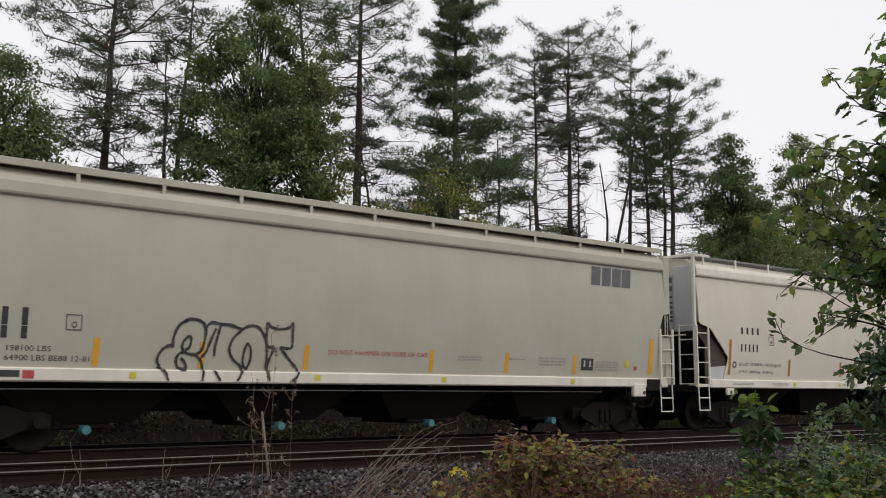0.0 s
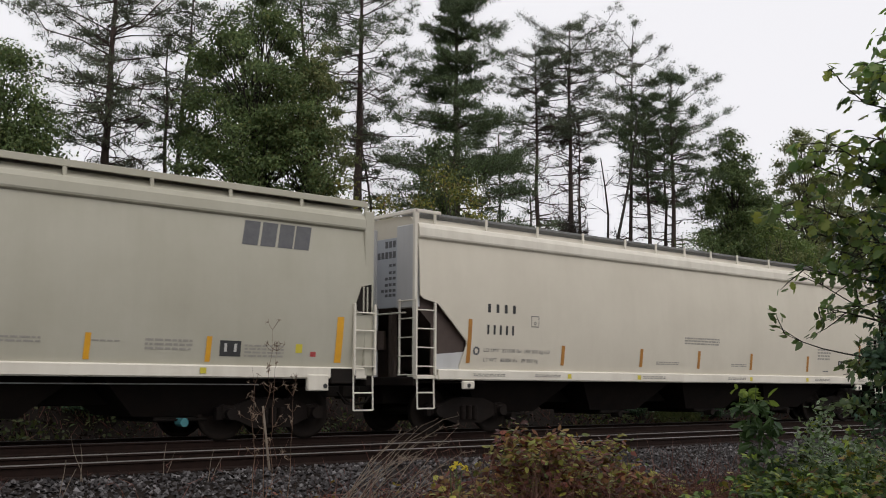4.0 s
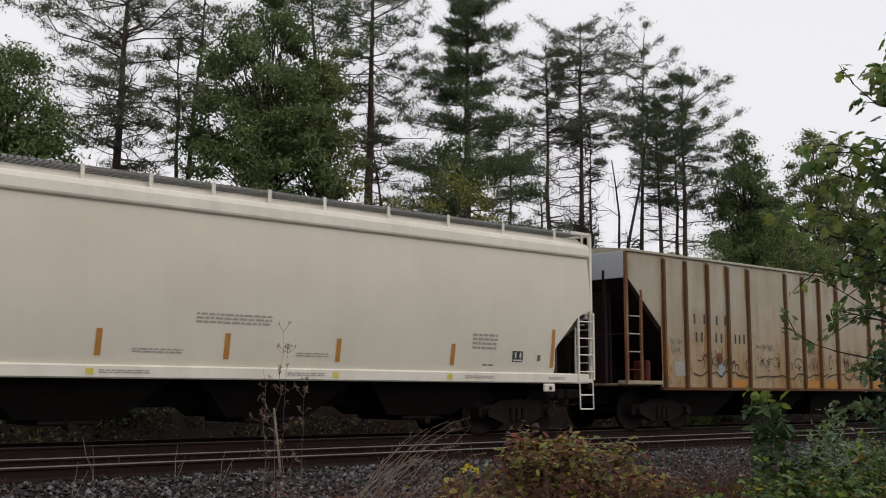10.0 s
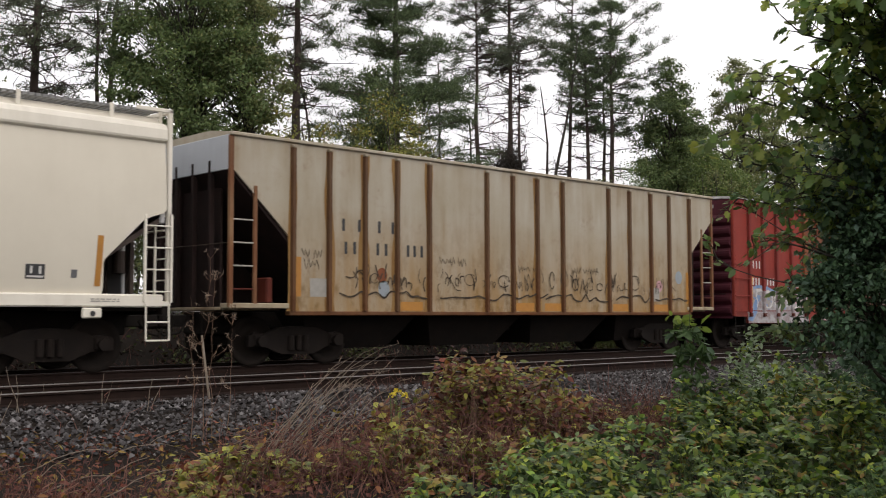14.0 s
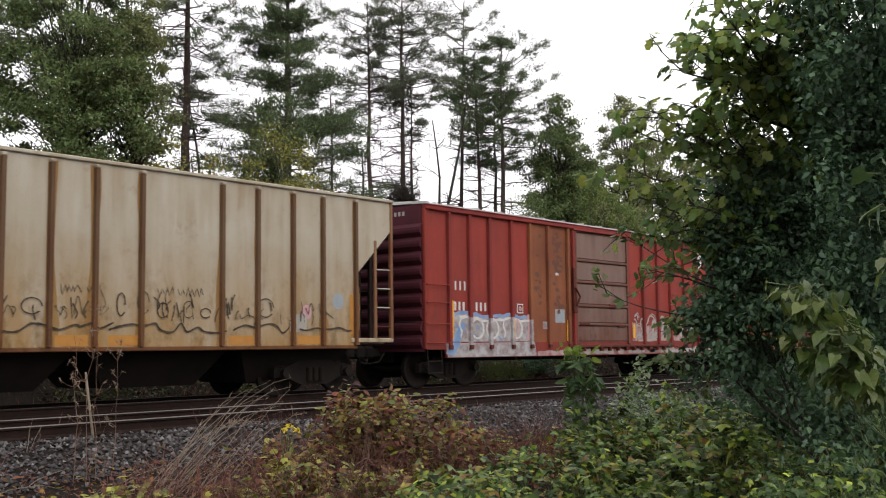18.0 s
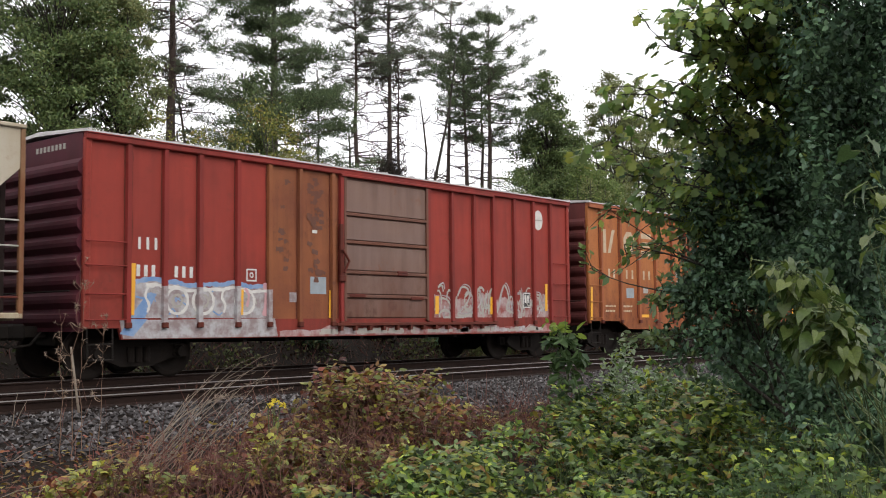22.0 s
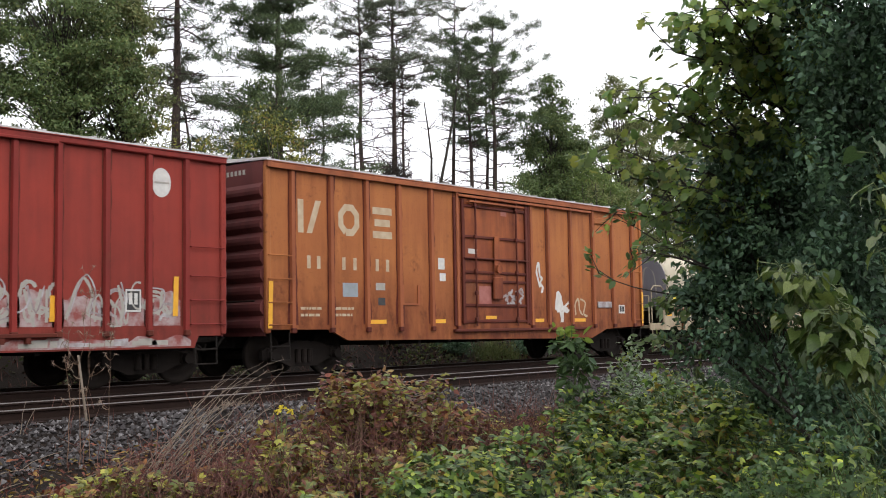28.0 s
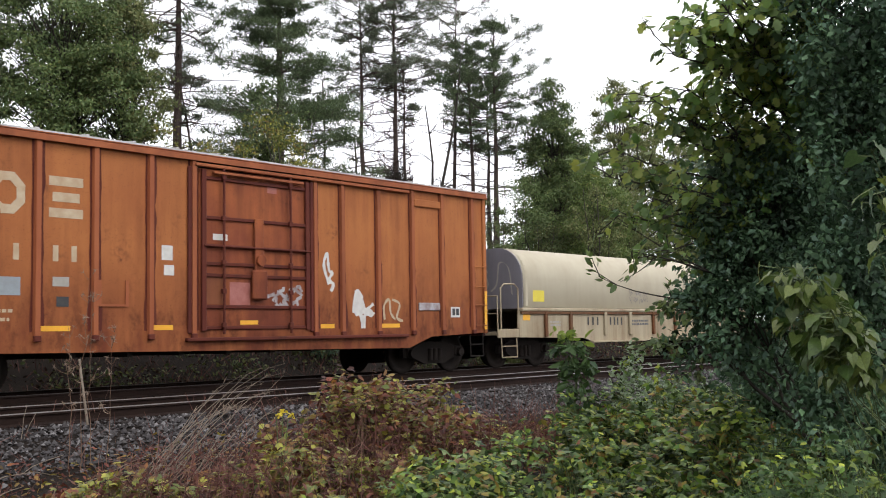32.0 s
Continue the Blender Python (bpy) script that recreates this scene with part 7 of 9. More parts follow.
def pine(x, y, top, crown_z, radius, seed, material="pine", whorls=16, per=5, tufts=15, shape="round", lean=(0.0, 0.0), dead=10, r0=0.17, extra=(), name="pine_tree",
         label="tall slender pine with sparse dark needles", spread=1.0):
    rng = np.random.default_rng(seed)
    z0 = soil(x, y) - 0.1
    tree = thing(name, label, "tree", "trees behind the railway")
    tree.location = (x, y, z0)
    h = top - z0
    trunk = Shape()
    steps = 9
    bow = rng.uniform(-0.25, 0.25, 2)
    axis = []
    for i in range(steps + 1):
        t = i / steps
        axis.append(np.array([lean[0] * t + bow[0] * math.sin(t * 3.1) + rng.normal() * 0.04, lean[1] * t + bow[1] * math.sin(t * 3.1), h * t]))
    radii = [max(0.028, 1.2 * r0 * (1 - 0.9 * (i / steps) ** 0.9)) for i in range(steps + 1)]
    trunk.tube(axis, radii, 8)
    part("trunk", trunk, M["bark_pine"], tree, smooth=True)
    at = lambda t: np.array([np.interp(t, np.linspace(0, 1, steps + 1), [a[k] for a in axis]) for k in range(3)])
    limbs = Shape()
    base, tip, wid = [], [], []
    c0 = (crown_z - z0) / h
    for w in range(whorls):
        f = (w + rng.uniform(-0.9, 0.9)) / whorls
        t = min(0.985, c0 + (1 - c0) * max(0, f))
        reach = {"round": math.sin(math.pi * min(0.97, 0.16 + 0.80 * f)) ** 0.7, "cone": 1.05 - 0.92 * f, "top": 0.35 + 0.65 * math.sin(math.pi * (0.1 + 0.85 * f))}[shape]
        for k in range(per):
            if rng.random() < 0.22:
                continue
            a = 2 * math.pi * (k + rng.uniform(-0.35, 0.35)) / per + w * 2.4
            ln = radius * reach * rng.uniform(0.35, 1.2)
            p = at(t)
            p = p + np.array([0, 0, rng.uniform(-0.35, 0.35)])
            rise = rng.uniform(-0.15, 0.75) if f > 0.3 else rng.uniform(-0.4, 0.4)
            q = p + np.array([math.cos(a), math.sin(a), rise * spread]) * ln
            line = bent(p, q, rng.uniform(-0.16, 0.06), 4, rng, 0.05)
            limbs.tube(line, [0.036 * (1 - 0.75 * i / 4) * (0.6 + 0.4 * ln / radius) for i in range(5)], 4, False)
            side = np.array([-math.sin(a), math.cos(a), 0.0])
            fwd = np.array([math.cos(a), math.sin(a), 0.1])
            m = max(3, int(tufts * 1.0 * (0.4 + 0.6 * ln / radius)))
            for j in range(m):
                u = min(1.0, rng.uniform(0.18 if shape == "cone" else 0.42, 1.12))
                i = min(3, int(u * 4))
                c = line[i] + (line[i + 1] - line[i]) * (u * 4 - i)
                sg = rng.uniform(-1, 1)
                c2 = c + (side * sg + fwd * rng.uniform(0.2, 0.9) + np.array([0, 0, rng.uniform(-0.3, 0.7)])) * ln * rng.uniform(0.14, 0.36) * (1.25 - 0.5 * u)
                limbs.tube([c, c2], [0.009, 0.005], 3, False)
                nn = int(rng.integers(26, 46))
                pos = rng.uniform(0.6, 1.12, (nn, 1))
                st = c + (c2 - c) * pos + rng.normal(size=(nn, 3)) * np.array([0.115, 0.115, 0.06])
                d = rng.normal(size=(nn, 3)) + (c2 - c) / (np.linalg.norm(c2 - c) + 1e-6) * 0.9 + np.array([0, 0, 0.45])
                d /= np.linalg.norm(d, axis=1, keepdims=True)
                base.append(st)
                tip.append(st + d * rng.uniform(0.08, 0.17, (nn, 1)))
                wid.append(rng.uniform(0.022, 0.038, nn))
    for k in range(dead):
        t = rng.uniform(0.36, c0 + 0.14)
        a = rng.uniform(0, 2 * math.pi)
        ln = rng.uniform(0.5, 1.0) * radius * 0.75
        p = at(t)
        q = p + np.array([math.cos(a), math.sin(a), rng.uniform(-0.25, 0.45)]) * ln
        line = bent(p, q, rng.uniform(-0.1, 0.1), 4, rng, 0.05)
        limbs.tube(line, [0.034, 0.027, 0.02, 0.014, 0.008], 4, False)
        for j in range(5):
            i = rng.integers(1, 4)
            q2 = line[i] + rng.normal(size=3) * ln * 0.28
            limbs.tube([line[i], (line[i] + q2) / 2 + rng.normal(size=3) * 0.05, q2], [0.014, 0.011, 0.007], 3, False)
    part("branchwork", limbs, M["bark_pine"], tree, kind="stuff")
    if base:
        part("crown", blades(np.concatenate(base), np.concatenate(tip), np.concatenate(wid), L[material], "crown", rng), None, tree, "needles in loose tufts", kind="stuff")
    return tree


def broadleaf(x, y, top, low, rx, ry, seed, material, clumps=80, per=150, size=(0.11, 0.2), bark="bark", name="broadleaf_tree", label="leafy dark green broadleaf tree", cl=0.62, shell=0.55,
              group="trees behind the railway", category="tree", z0=None, r0=0.16, stems=1, droop=0.25, pinch=0.0, drop=0.0):
    """A trunk with limbs to many separate clumps of leaves, uneven in outline and with gaps."""
    rng = np.random.default_rng(seed)
    z0 = soil(x, y) - 0.1 if z0 is None else z0
    tree = thing(name, label, category, group)
    tree.location = (x, y, z0)
    h, cz, rz = top - z0, (top + low) / 2 - z0, (top - low) / 2
    trunk, limbs = Shape(), Shape()
    for s in range(stems):
        o = np.array([0, 0, 0]) if stems == 1 else np.array([rng.uniform(-0.25, 0.25) * rx, rng.uniform(-0.25, 0.25) * ry, 0])
        end = np.array([o[0] * 1.6 + rng.uniform(-0.2, 0.2) * rx, o[1] * 1.6 + rng.uniform(-0.2, 0.2) * ry, h * 0.86])
        line = bent(o, end, 0, 7, rng, 0.012)
        trunk.tube(line, [r0 * (1 - 0.85 * i / 7) for i in range(8)], 8)
    part("trunk", trunk, M[bark], tree, smooth=True)
    pts, outs = [], []
    for k in range(clumps):
        d = rng.normal(size=3)
        d /= np.linalg.norm(d)
        r = rng.uniform(shell, 1.0) ** 0.7 if rng.random() < 0.75 else rng.uniform(0.1, 0.7)
        taper = 1.0 - pinch * max(0, d[2] * r)
        bulge = 1 + 0.22 * noise.noise(Vector((d[0] * 1.7 + seed, d[1] * 1.7, d[2] * 1.7)))
        c = np.array([d[0] * rx * r * taper * bulge, d[1] * ry * r * taper * bulge, cz + d[2] * rz * r * bulge])
        if c[2] < 0.15:
            c[2] = 0.15 + rng.uniform(0, 0.3)
        if rng.random() < drop:
            continue
        t = min(0.8, max(0.15, (c[2] / h) * 0.75))
        p = np.array([0, 0, h * t])
        limbs.tube(bent(p, c, 0.05, 3, rng, 0.04), [r0 * 0.26, r0 * 0.17, r0 * 0.10, 0.008], 4, False)
        m = int(per * (1.6 if y > 20 else 1.0) * rng.uniform(0.5, 1.5))
        sp = cl * (0.82 if y > 20 else 1.0) * rng.uniform(0.55, 1.25) * np.array([1, 1, 0.62])
        o = rng.normal(size=(m, 3)) * sp * 0.55
        pts.append(c + o)
        outs.append(o / (np.linalg.norm(o, axis=1, keepdims=True) + 1e-6))
    part("branchwork", limbs, M[bark], tree, kind="stuff")
    pts, outs = np.concatenate(pts), np.concatenate(outs)
    if z0 < -0.3:
        pts[:, 2] = np.maximum(pts[:, 2], 0.03)
    small = 0.74 if y > 20 else 1.0
    part("crown", leaves(pts, (size[0] * small, size[1] * small), L[material], "crown", rng, droop=droop, out=outs, flat=0.4, simple=True), None, tree, "uneven clumps of leaves", kind="stuff")
    return tree


def build_forest():
    broadleaf(9.4, 31.0, 10.9, 4.0, 2.1, 2.1, 101, "oak", 180, 140, (0.12, 0.2), label="bushy dark green tree with some yellowing leaves", drop=0.1)
    broadleaf(5.0, 32.0, 11.5, 4.0, 2.4, 2.2, 102, "oak", 60, 110, (0.12, 0.2))
    pine(13.6, 33.0, 17.2, 8.6, 3.1, 111, "pine_grey", 17, 6, 14, "round", (0.45, 0), 40, 0.19)
    pine(17.3, 35.0, 16.8, 9.4, 2.2, 112, "pine_grey", 10, 5, 10, "round", (0.5, 0), 12, 0.15)
    pine(16.6, 34.0, 13.5, 9.5, 1.5, 113, "pine", 6, 4, 7, "round", (-0.3, 0), 10, 0.13)
    broadleaf(17.5, 30.0, 14.6, 3.6, 2.55, 2.5, 121, "oak", 240, 150, (0.12, 0.21), label="large dense dark green tree", cl=0.62, pinch=0.25)
    broadleaf(19.1, 29.2, 12.6, 6.0, 1.5, 1.4, 122, "olive", 75, 120, (0.12, 0.2), label="tall green tree with yellowish sunward leaves", cl=0.55, pinch=0.3)
    pine(23.7, 33.0, 18.6, 12.4, 3.4, 131, "pine", 13, 6, 13, "round", (0.2, 0), 40, 0.24)
    pine(23.6, 34.6, 18.0, 12.2, 2.8, 132, "pine", 9, 5, 11, "round", (-1.5, 0), 20, 0.2)
    pine(25.7, 33.6, 12.0, 9.5, 1.3, 133, "pine_grey", 6, 4, 9, "round", (-1.6, 0), 10, 0.11)
    pine(27.2, 31.0, 18.4, 7.6, 3.5, 141, "pine", 24, 8, 25, "cone", (0, 0), 8, 0.22, label="dense dark conifer with layered boughs", spread=0.5)
    broadleaf(25.6, 30.0, 10.5, 4.0, 1.5, 1.4, 142, "oak", 40, 110, (0.12, 0.2))
    pine(35.7, 33.0, 18.3, 12.6, 2.7, 151, "pine_grey", 13, 6, 11, "round", (0.15, 0), 60, 0.18)
    pine(34.9, 34.0, 17.2, 12.4, 2.4, 152, "pine_grey", 11, 5, 12, "round", (-0.3, 0), 60, 0.16)
    pine(36.6, 33.6, 14.0, 11.5, 1.5, 153, "pine_grey", 6, 4, 8, "top", (0.5, 0), 44, 0.13)
    pine(29.7, 31.0, 11.4, 9.6, 1.1, 154, "pine_grey", 4, 4, 7, "top", (-0.3, 0), 14, 0.10)
    pine(41.2, 34.0, 19.0, 14.0, 2.1, 161, "pine_grey", 9, 5, 8, "round", (0.5, 0), 40, 0.14)
    pine(42.0, 32.0, 16.6, 10.2, 2.6, 162, "pine", 14, 6, 13, "round", (0.2, 0), 24, 0.18)
    pine(40.9, 33.0, 15.8, 11.0, 1.8, 163, "pine", 11, 5, 12, "round", (0.2, 0), 34, 0.16)
    pine(43.4, 33.4, 14.6, 10.4, 2.0, 164, "pine", 11, 5, 12, "round", (0.0, 0), 12, 0.15)
    broadleaf(44.3, 30.0, 13.7, 3.0, 2.0, 2.0, 171, "oak", 210, 140, (0.14, 0.24), label="dark green broadleaf tree with a narrow crown", pinch=0.45)
    broadleaf(47.3, 31.0, 11.5, 3.0, 2.2, 2.2, 172, "oak", 150, 140, (0.14, 0.24))
    broadleaf(50.9, 30.0, 15.3, 3.0, 3.2, 3.0, 173, "olive", 210, 120, (0.14, 0.23), label="tall olive green broadleaf tree", pinch=0.3, drop=0.2, cl=0.52)
    broadleaf(57.5, 31.0, 15.0, 3.0, 3.4, 3.0, 174, "olive", 120, 130, (0.16, 0.26), label="tall olive green broadleaf tree")
    broadleaf(65.0, 31.0, 16.0, 3.0, 4.0, 3.2, 175, "oak", 120, 120, (0.18, 0.3))
    broadleaf(75.0, 32.0, 16.0, 3.0, 4.5, 3.4, 176, "olive", 120, 120, (0.2, 0.32))
    broadleaf(88.0, 33.0, 16.0, 2.0, 6.0, 3.4, 177, "oak", 120, 120, (0.25, 0.4))
    broadleaf(23.4, 27.0, 8.5, 3.0, 1.6, 1.4, 181, "maple", 60, 110, (0.1, 0.18), label="small tree turning yellow and brown", drop=0.1, r0=0.09)
    broadleaf(20.2, 27.5, 8.2, 3.0, 1.3, 1.2, 182, "maple", 36, 100, (0.1, 0.18), label="small tree turning yellow and brown", drop=0.15, r0=0.08)
    broadleaf(42.6, 26.5, 9.6, 1.5, 2.2, 1.6, 183, "lit_green", 120, 110, (0.12, 0.2), label="fresh green young tree at the wood's edge", r0=0.08, pinch=0.35)
    broadleaf(40.0, 29.0, 8.0, 1.5, 2.0, 1.6, 184, "oak", 80, 110, (0.12, 0.2), label="low dark green tree at the wood's edge", r0=0.08)
    broadleaf(46.5, 27.5, 9.4, 1.5, 2.2, 1.6, 185, "olive", 90, 110, (0.12, 0.2), label="low olive green tree at the wood's edge", r0=0.08)
    # bare crooked snags
    rng = np.random.default_rng(191)
    for x, y, top, lean, fork in ((37.1, 32.0, 14.6, 2.6, True), (37.9, 32.4, 11.8, -0.5, False), (31.2, 31.5, 9.5, 0.6, True)):
        z0 = soil(x, y) - 0.1
        tree = thing("dead_tree", "bare crooked dead trunk with a few twigs", "tree", "trees behind the railway")
        tree.location = (x, y, z0)
        s = Shape()
        line = [np.array([lean * (i / 8) ** 1.5 + 0.16 * math.sin(i * 1.3), 0, (top - z0) * i / 8]) for i in range(9)]
        s.tube(line, [0.13 * (1 - 0.8 * i / 8) for i in range(9)], 7)
        part("trunk", s, M["bark"], tree, smooth=True)
        s = Shape()
        for k in range(14):
            i = rng.integers(3, 8)
            q = line[i] + rng.normal(size=3) * np.array([0.8, 0.8, 0.4]) + np.array([0, 0, 0.5])
            s.tube(bent(line[i], q, 0.08, 3, rng, 0.05), [0.03, 0.02, 0.012, 0.005], 4, False)
        part("branchwork", s, M["bark"], tree, kind="stuff")
    # a nest of twigs in the fork of the sparse pine
    rng = np.random.default_rng(195)
    c = np.array([35.7, 32.9, 7.9])
    d = rng.normal(size=(700, 3)) * np.array([0.30, 0.30, 0.32])
    e = rng.normal(size=(700, 3)) * 0.28
    tagged(new("nest", blades(c + d - e, c + d + e, np.full(700, 0.035), M["bark"], "nest", rng)), "dark clump of twigs lodged in a pine", "nest")
    # undergrowth along the foot of the wood
    rng = np.random.default_rng(197)
    for i in range(30):
        x = 1.5 + i * 2.65 + rng.uniform(-0.6, 0.6)
        y = rng.uniform(25.2, 28.5)
        top = rng.uniform(4.2, 6.6) if x < 38 else rng.uniform(6.0, 8.5)
        broadleaf(x, y, top, 0.0, rng.uniform(1.5, 2.2), 1.3, 200 + i, ["understory", "oak", "understory", "olive"][i % 4], 46, 60, (0.11, 0.2), name="understory_shrub",
                  label="green undergrowth shrub at the wood's edge", category="shrub", group="undergrowth", cl=0.6, shell=0.3, r0=0.06, stems=3)
    for i in range(16):
        x = 3 + i * 3.1 + rng.uniform(-0.5, 0.5)
        y = rng.uniform(22.3, 24.2)
        broadleaf(x, y, soil(x, y) + rng.uniform(0.4, 0.9), soil(x, y) - 0.2, rng.uniform(0.6, 1.0), 0.5, 300 + i, ["thicket", "understory", "thicket"][i % 3], 30, 80, (0.07, 0.13), name="bank_shrub",
                  label="low shrub on the bank behind the track", category="shrub", group="undergrowth", cl=0.4, shell=0.2, r0=0.03, stems=3)


def bank_cover():
    rng = np.random.default_rng(351)
    m = 60000
    x, y = rng.uniform(1, 62, m), rng.uniform(20.6, 25.5, m)
    dens = np.array([noise.noise(Vector((a * 0.45, b * 0.8, 4.0))) for a, b in zip(x, y)])
    z = np.array([soil(a, b) for a, b in zip(x, y)])
    k = rng.random(m) < 0.5 + 1.1 * dens
    up = rng.random(m) ** 1.5 * (0.10 + 0.9 * np.clip(dens + 0.1, 0, 1)) * np.clip((y - 20.4) * 0.6, 0.15, 1)
    p, dn = np.stack([x, y, z + up], 1)[k], dens[k]
    pick = rng.random(len(p)) < 0.45 + 0.6 * dn
    tagged(new("ground_cover", leaves(p[pick], (0.07, 0.15), L["understory"], "ground_cover", rng, flat=0.5)), "low dark green plants on the bank", "plants", kind="stuff")
    tagged(new("leaf_litter", leaves(p[~pick], (0.06, 0.13), L["litter"], "leaf_litter", rng, flat=0.6)), "dead brown leaves on the bank", "leaves", kind="stuff")
    m = 2100
    b = np.stack([rng.choice([28.7, 29.4, 41.0], m) + rng.normal(size=m) * 0.45, 22.2 + rng.normal(size=m) * 0.2, np.zeros(m)], 1)
    b[:, 2] = [soil(a, c) - 0.02 for a, c in b[:, :2]]
    e = b + (rng.normal(size=b.shape) * np.array([0.35, 0.35, 0.1]) + np.array([0, 0, 0.9])) * rng.uniform(0.15, 0.5, (m, 1))
    tagged(new("bank_grass", blades(b, e, np.full(m, 0.02), L["understory"], "bank_grass", rng)), "fresh green grass on the bank", "grass", kind="stuff")
    m = 7000
    x, y = rng.uniform(1, 62, m), rng.uniform(20.6, 25.0, m)
    b = np.stack([x, y, np.array([soil(a, c) for a, c in zip(x, y)]) - 0.02], 1)
    d = rng.normal(size=b.shape) * np.array([0.5, 0.5, 0.1]) + np.array([0, 0, 0.8])
    e = b + d * rng.uniform(0.1, 0.45, (m, 1))
    tagged(new("dry_grass", blades(b, e, np.full(m, 0.018), L["dry"], "dry_grass", rng)), "dry grass and stalks on the bank", "grass", kind="stuff")


build_forest()
bank_cover()


# ---------------------------------------------------------------- plants in front of the track
def mound(name, label, material, lumps, count, size, seed, stem="stem_green", category="bush", twig=160, flat=0.55, second=None, tuft=22, spread=0.085, small=0, leaflets=()):
    """A low bush: leaves over and within several lumps (x, y, rx, ry, top), with twigs below them."""
    rng = np.random.default_rng(seed)
    bush = thing(name, label, category, "bushes beside the track")
    pts, tw = [], Shape()
    if small:
        # break the big domes up into many small ones, with gaps between them
        fine = []
        for x, y, rx, ry, top in lumps:
            g = soil(x, y)
            for k in range(max(5, int(small * rx * ry))):
                a, r = rng.uniform(0, 6.283), rng.random() ** 0.5
                h = (top - g) * (1 - r * r * 0.85) ** 0.5 * rng.uniform(0.72, 1.18)
                w = rng.uniform(0.14, 0.32)
                fine.append((x + rx * r * math.cos(a), y + ry * r * math.sin(a), w, w * rng.uniform(0.8, 1.2), g + h))
        lumps = fine
    total = sum(rx * ry for _, _, rx, ry, _ in lumps)
    for x, y, rx, ry, top in lumps:
        m = int(count * rx * ry / total)
        g = soil(x, y)
        v = min(top - g, 0.9 * (rx + ry)) if small else top - g
        q = max(6, m // tuft)
        d = rng.normal(size=(q, 3))
        d /= np.linalg.norm(d, axis=1, keepdims=True)
        d[:, 2] = np.abs(d[:, 2])
        r = rng.uniform(0.45, 1.0, (q, 1)) ** 0.5
        bump_ = np.array([1 + 0.3 * noise.noise(Vector((a[0] * 3.1 + x, a[1] * 3.1 + y, a[2] * 3.1))) for a in d])[:, None]
        c = d * r * bump_ * np.array([rx, ry, v]) + np.array([x, y, top - v])
        p = c[rng.integers(0, q, m)] + rng.normal(size=(m, 3)) * np.array([1, 1, 0.75]) * spread
        p[:, 2] = np.maximum(p[:, 2], g + 0.01)
        pts.append(p)
        for k in range(max(8, int(twig * rx * ry / total))):
            b = np.array([x + rng.uniform(-0.5, 0.5) * rx, y + rng.uniform(-0.5, 0.5) * ry, g - 0.05])
            e = p[rng.integers(0, m)]
            tw.tube(bent(b, e, 0.06, 3, rng, 0.05), [0.006, 0.005, 0.004, 0.002], 3, False)
    pts = np.concatenate(pts)
    part("stemwork", tw, M[stem], bush, kind="stuff")

    def foliage(p, material_name):
        if not leaflets:
            return leaves(p, size, L[material_name], "foliage", rng, flat=flat)
        d = rng.normal(size=p.shape) * np.array([1, 1, 0.35]) + np.array([-0.25, -0.35, -0.1])
        u = rng.normal(size=p.shape) * 0.42 + np.array([-0.12, -0.2, 1.0])
        return leaf_blades(p, d, u, rng.uniform(size[0], size[1], len(p)), L[material_name], "foliage", leaflets=leaflets)

    if second:
        pick = rng.random(len(pts)) < second[1]
        part("foliage", foliage(pts[pick], second[0]), None, bush)
        pts = pts[~pick]
    part("foliage", foliage(pts, material), None, bush)
    return bush


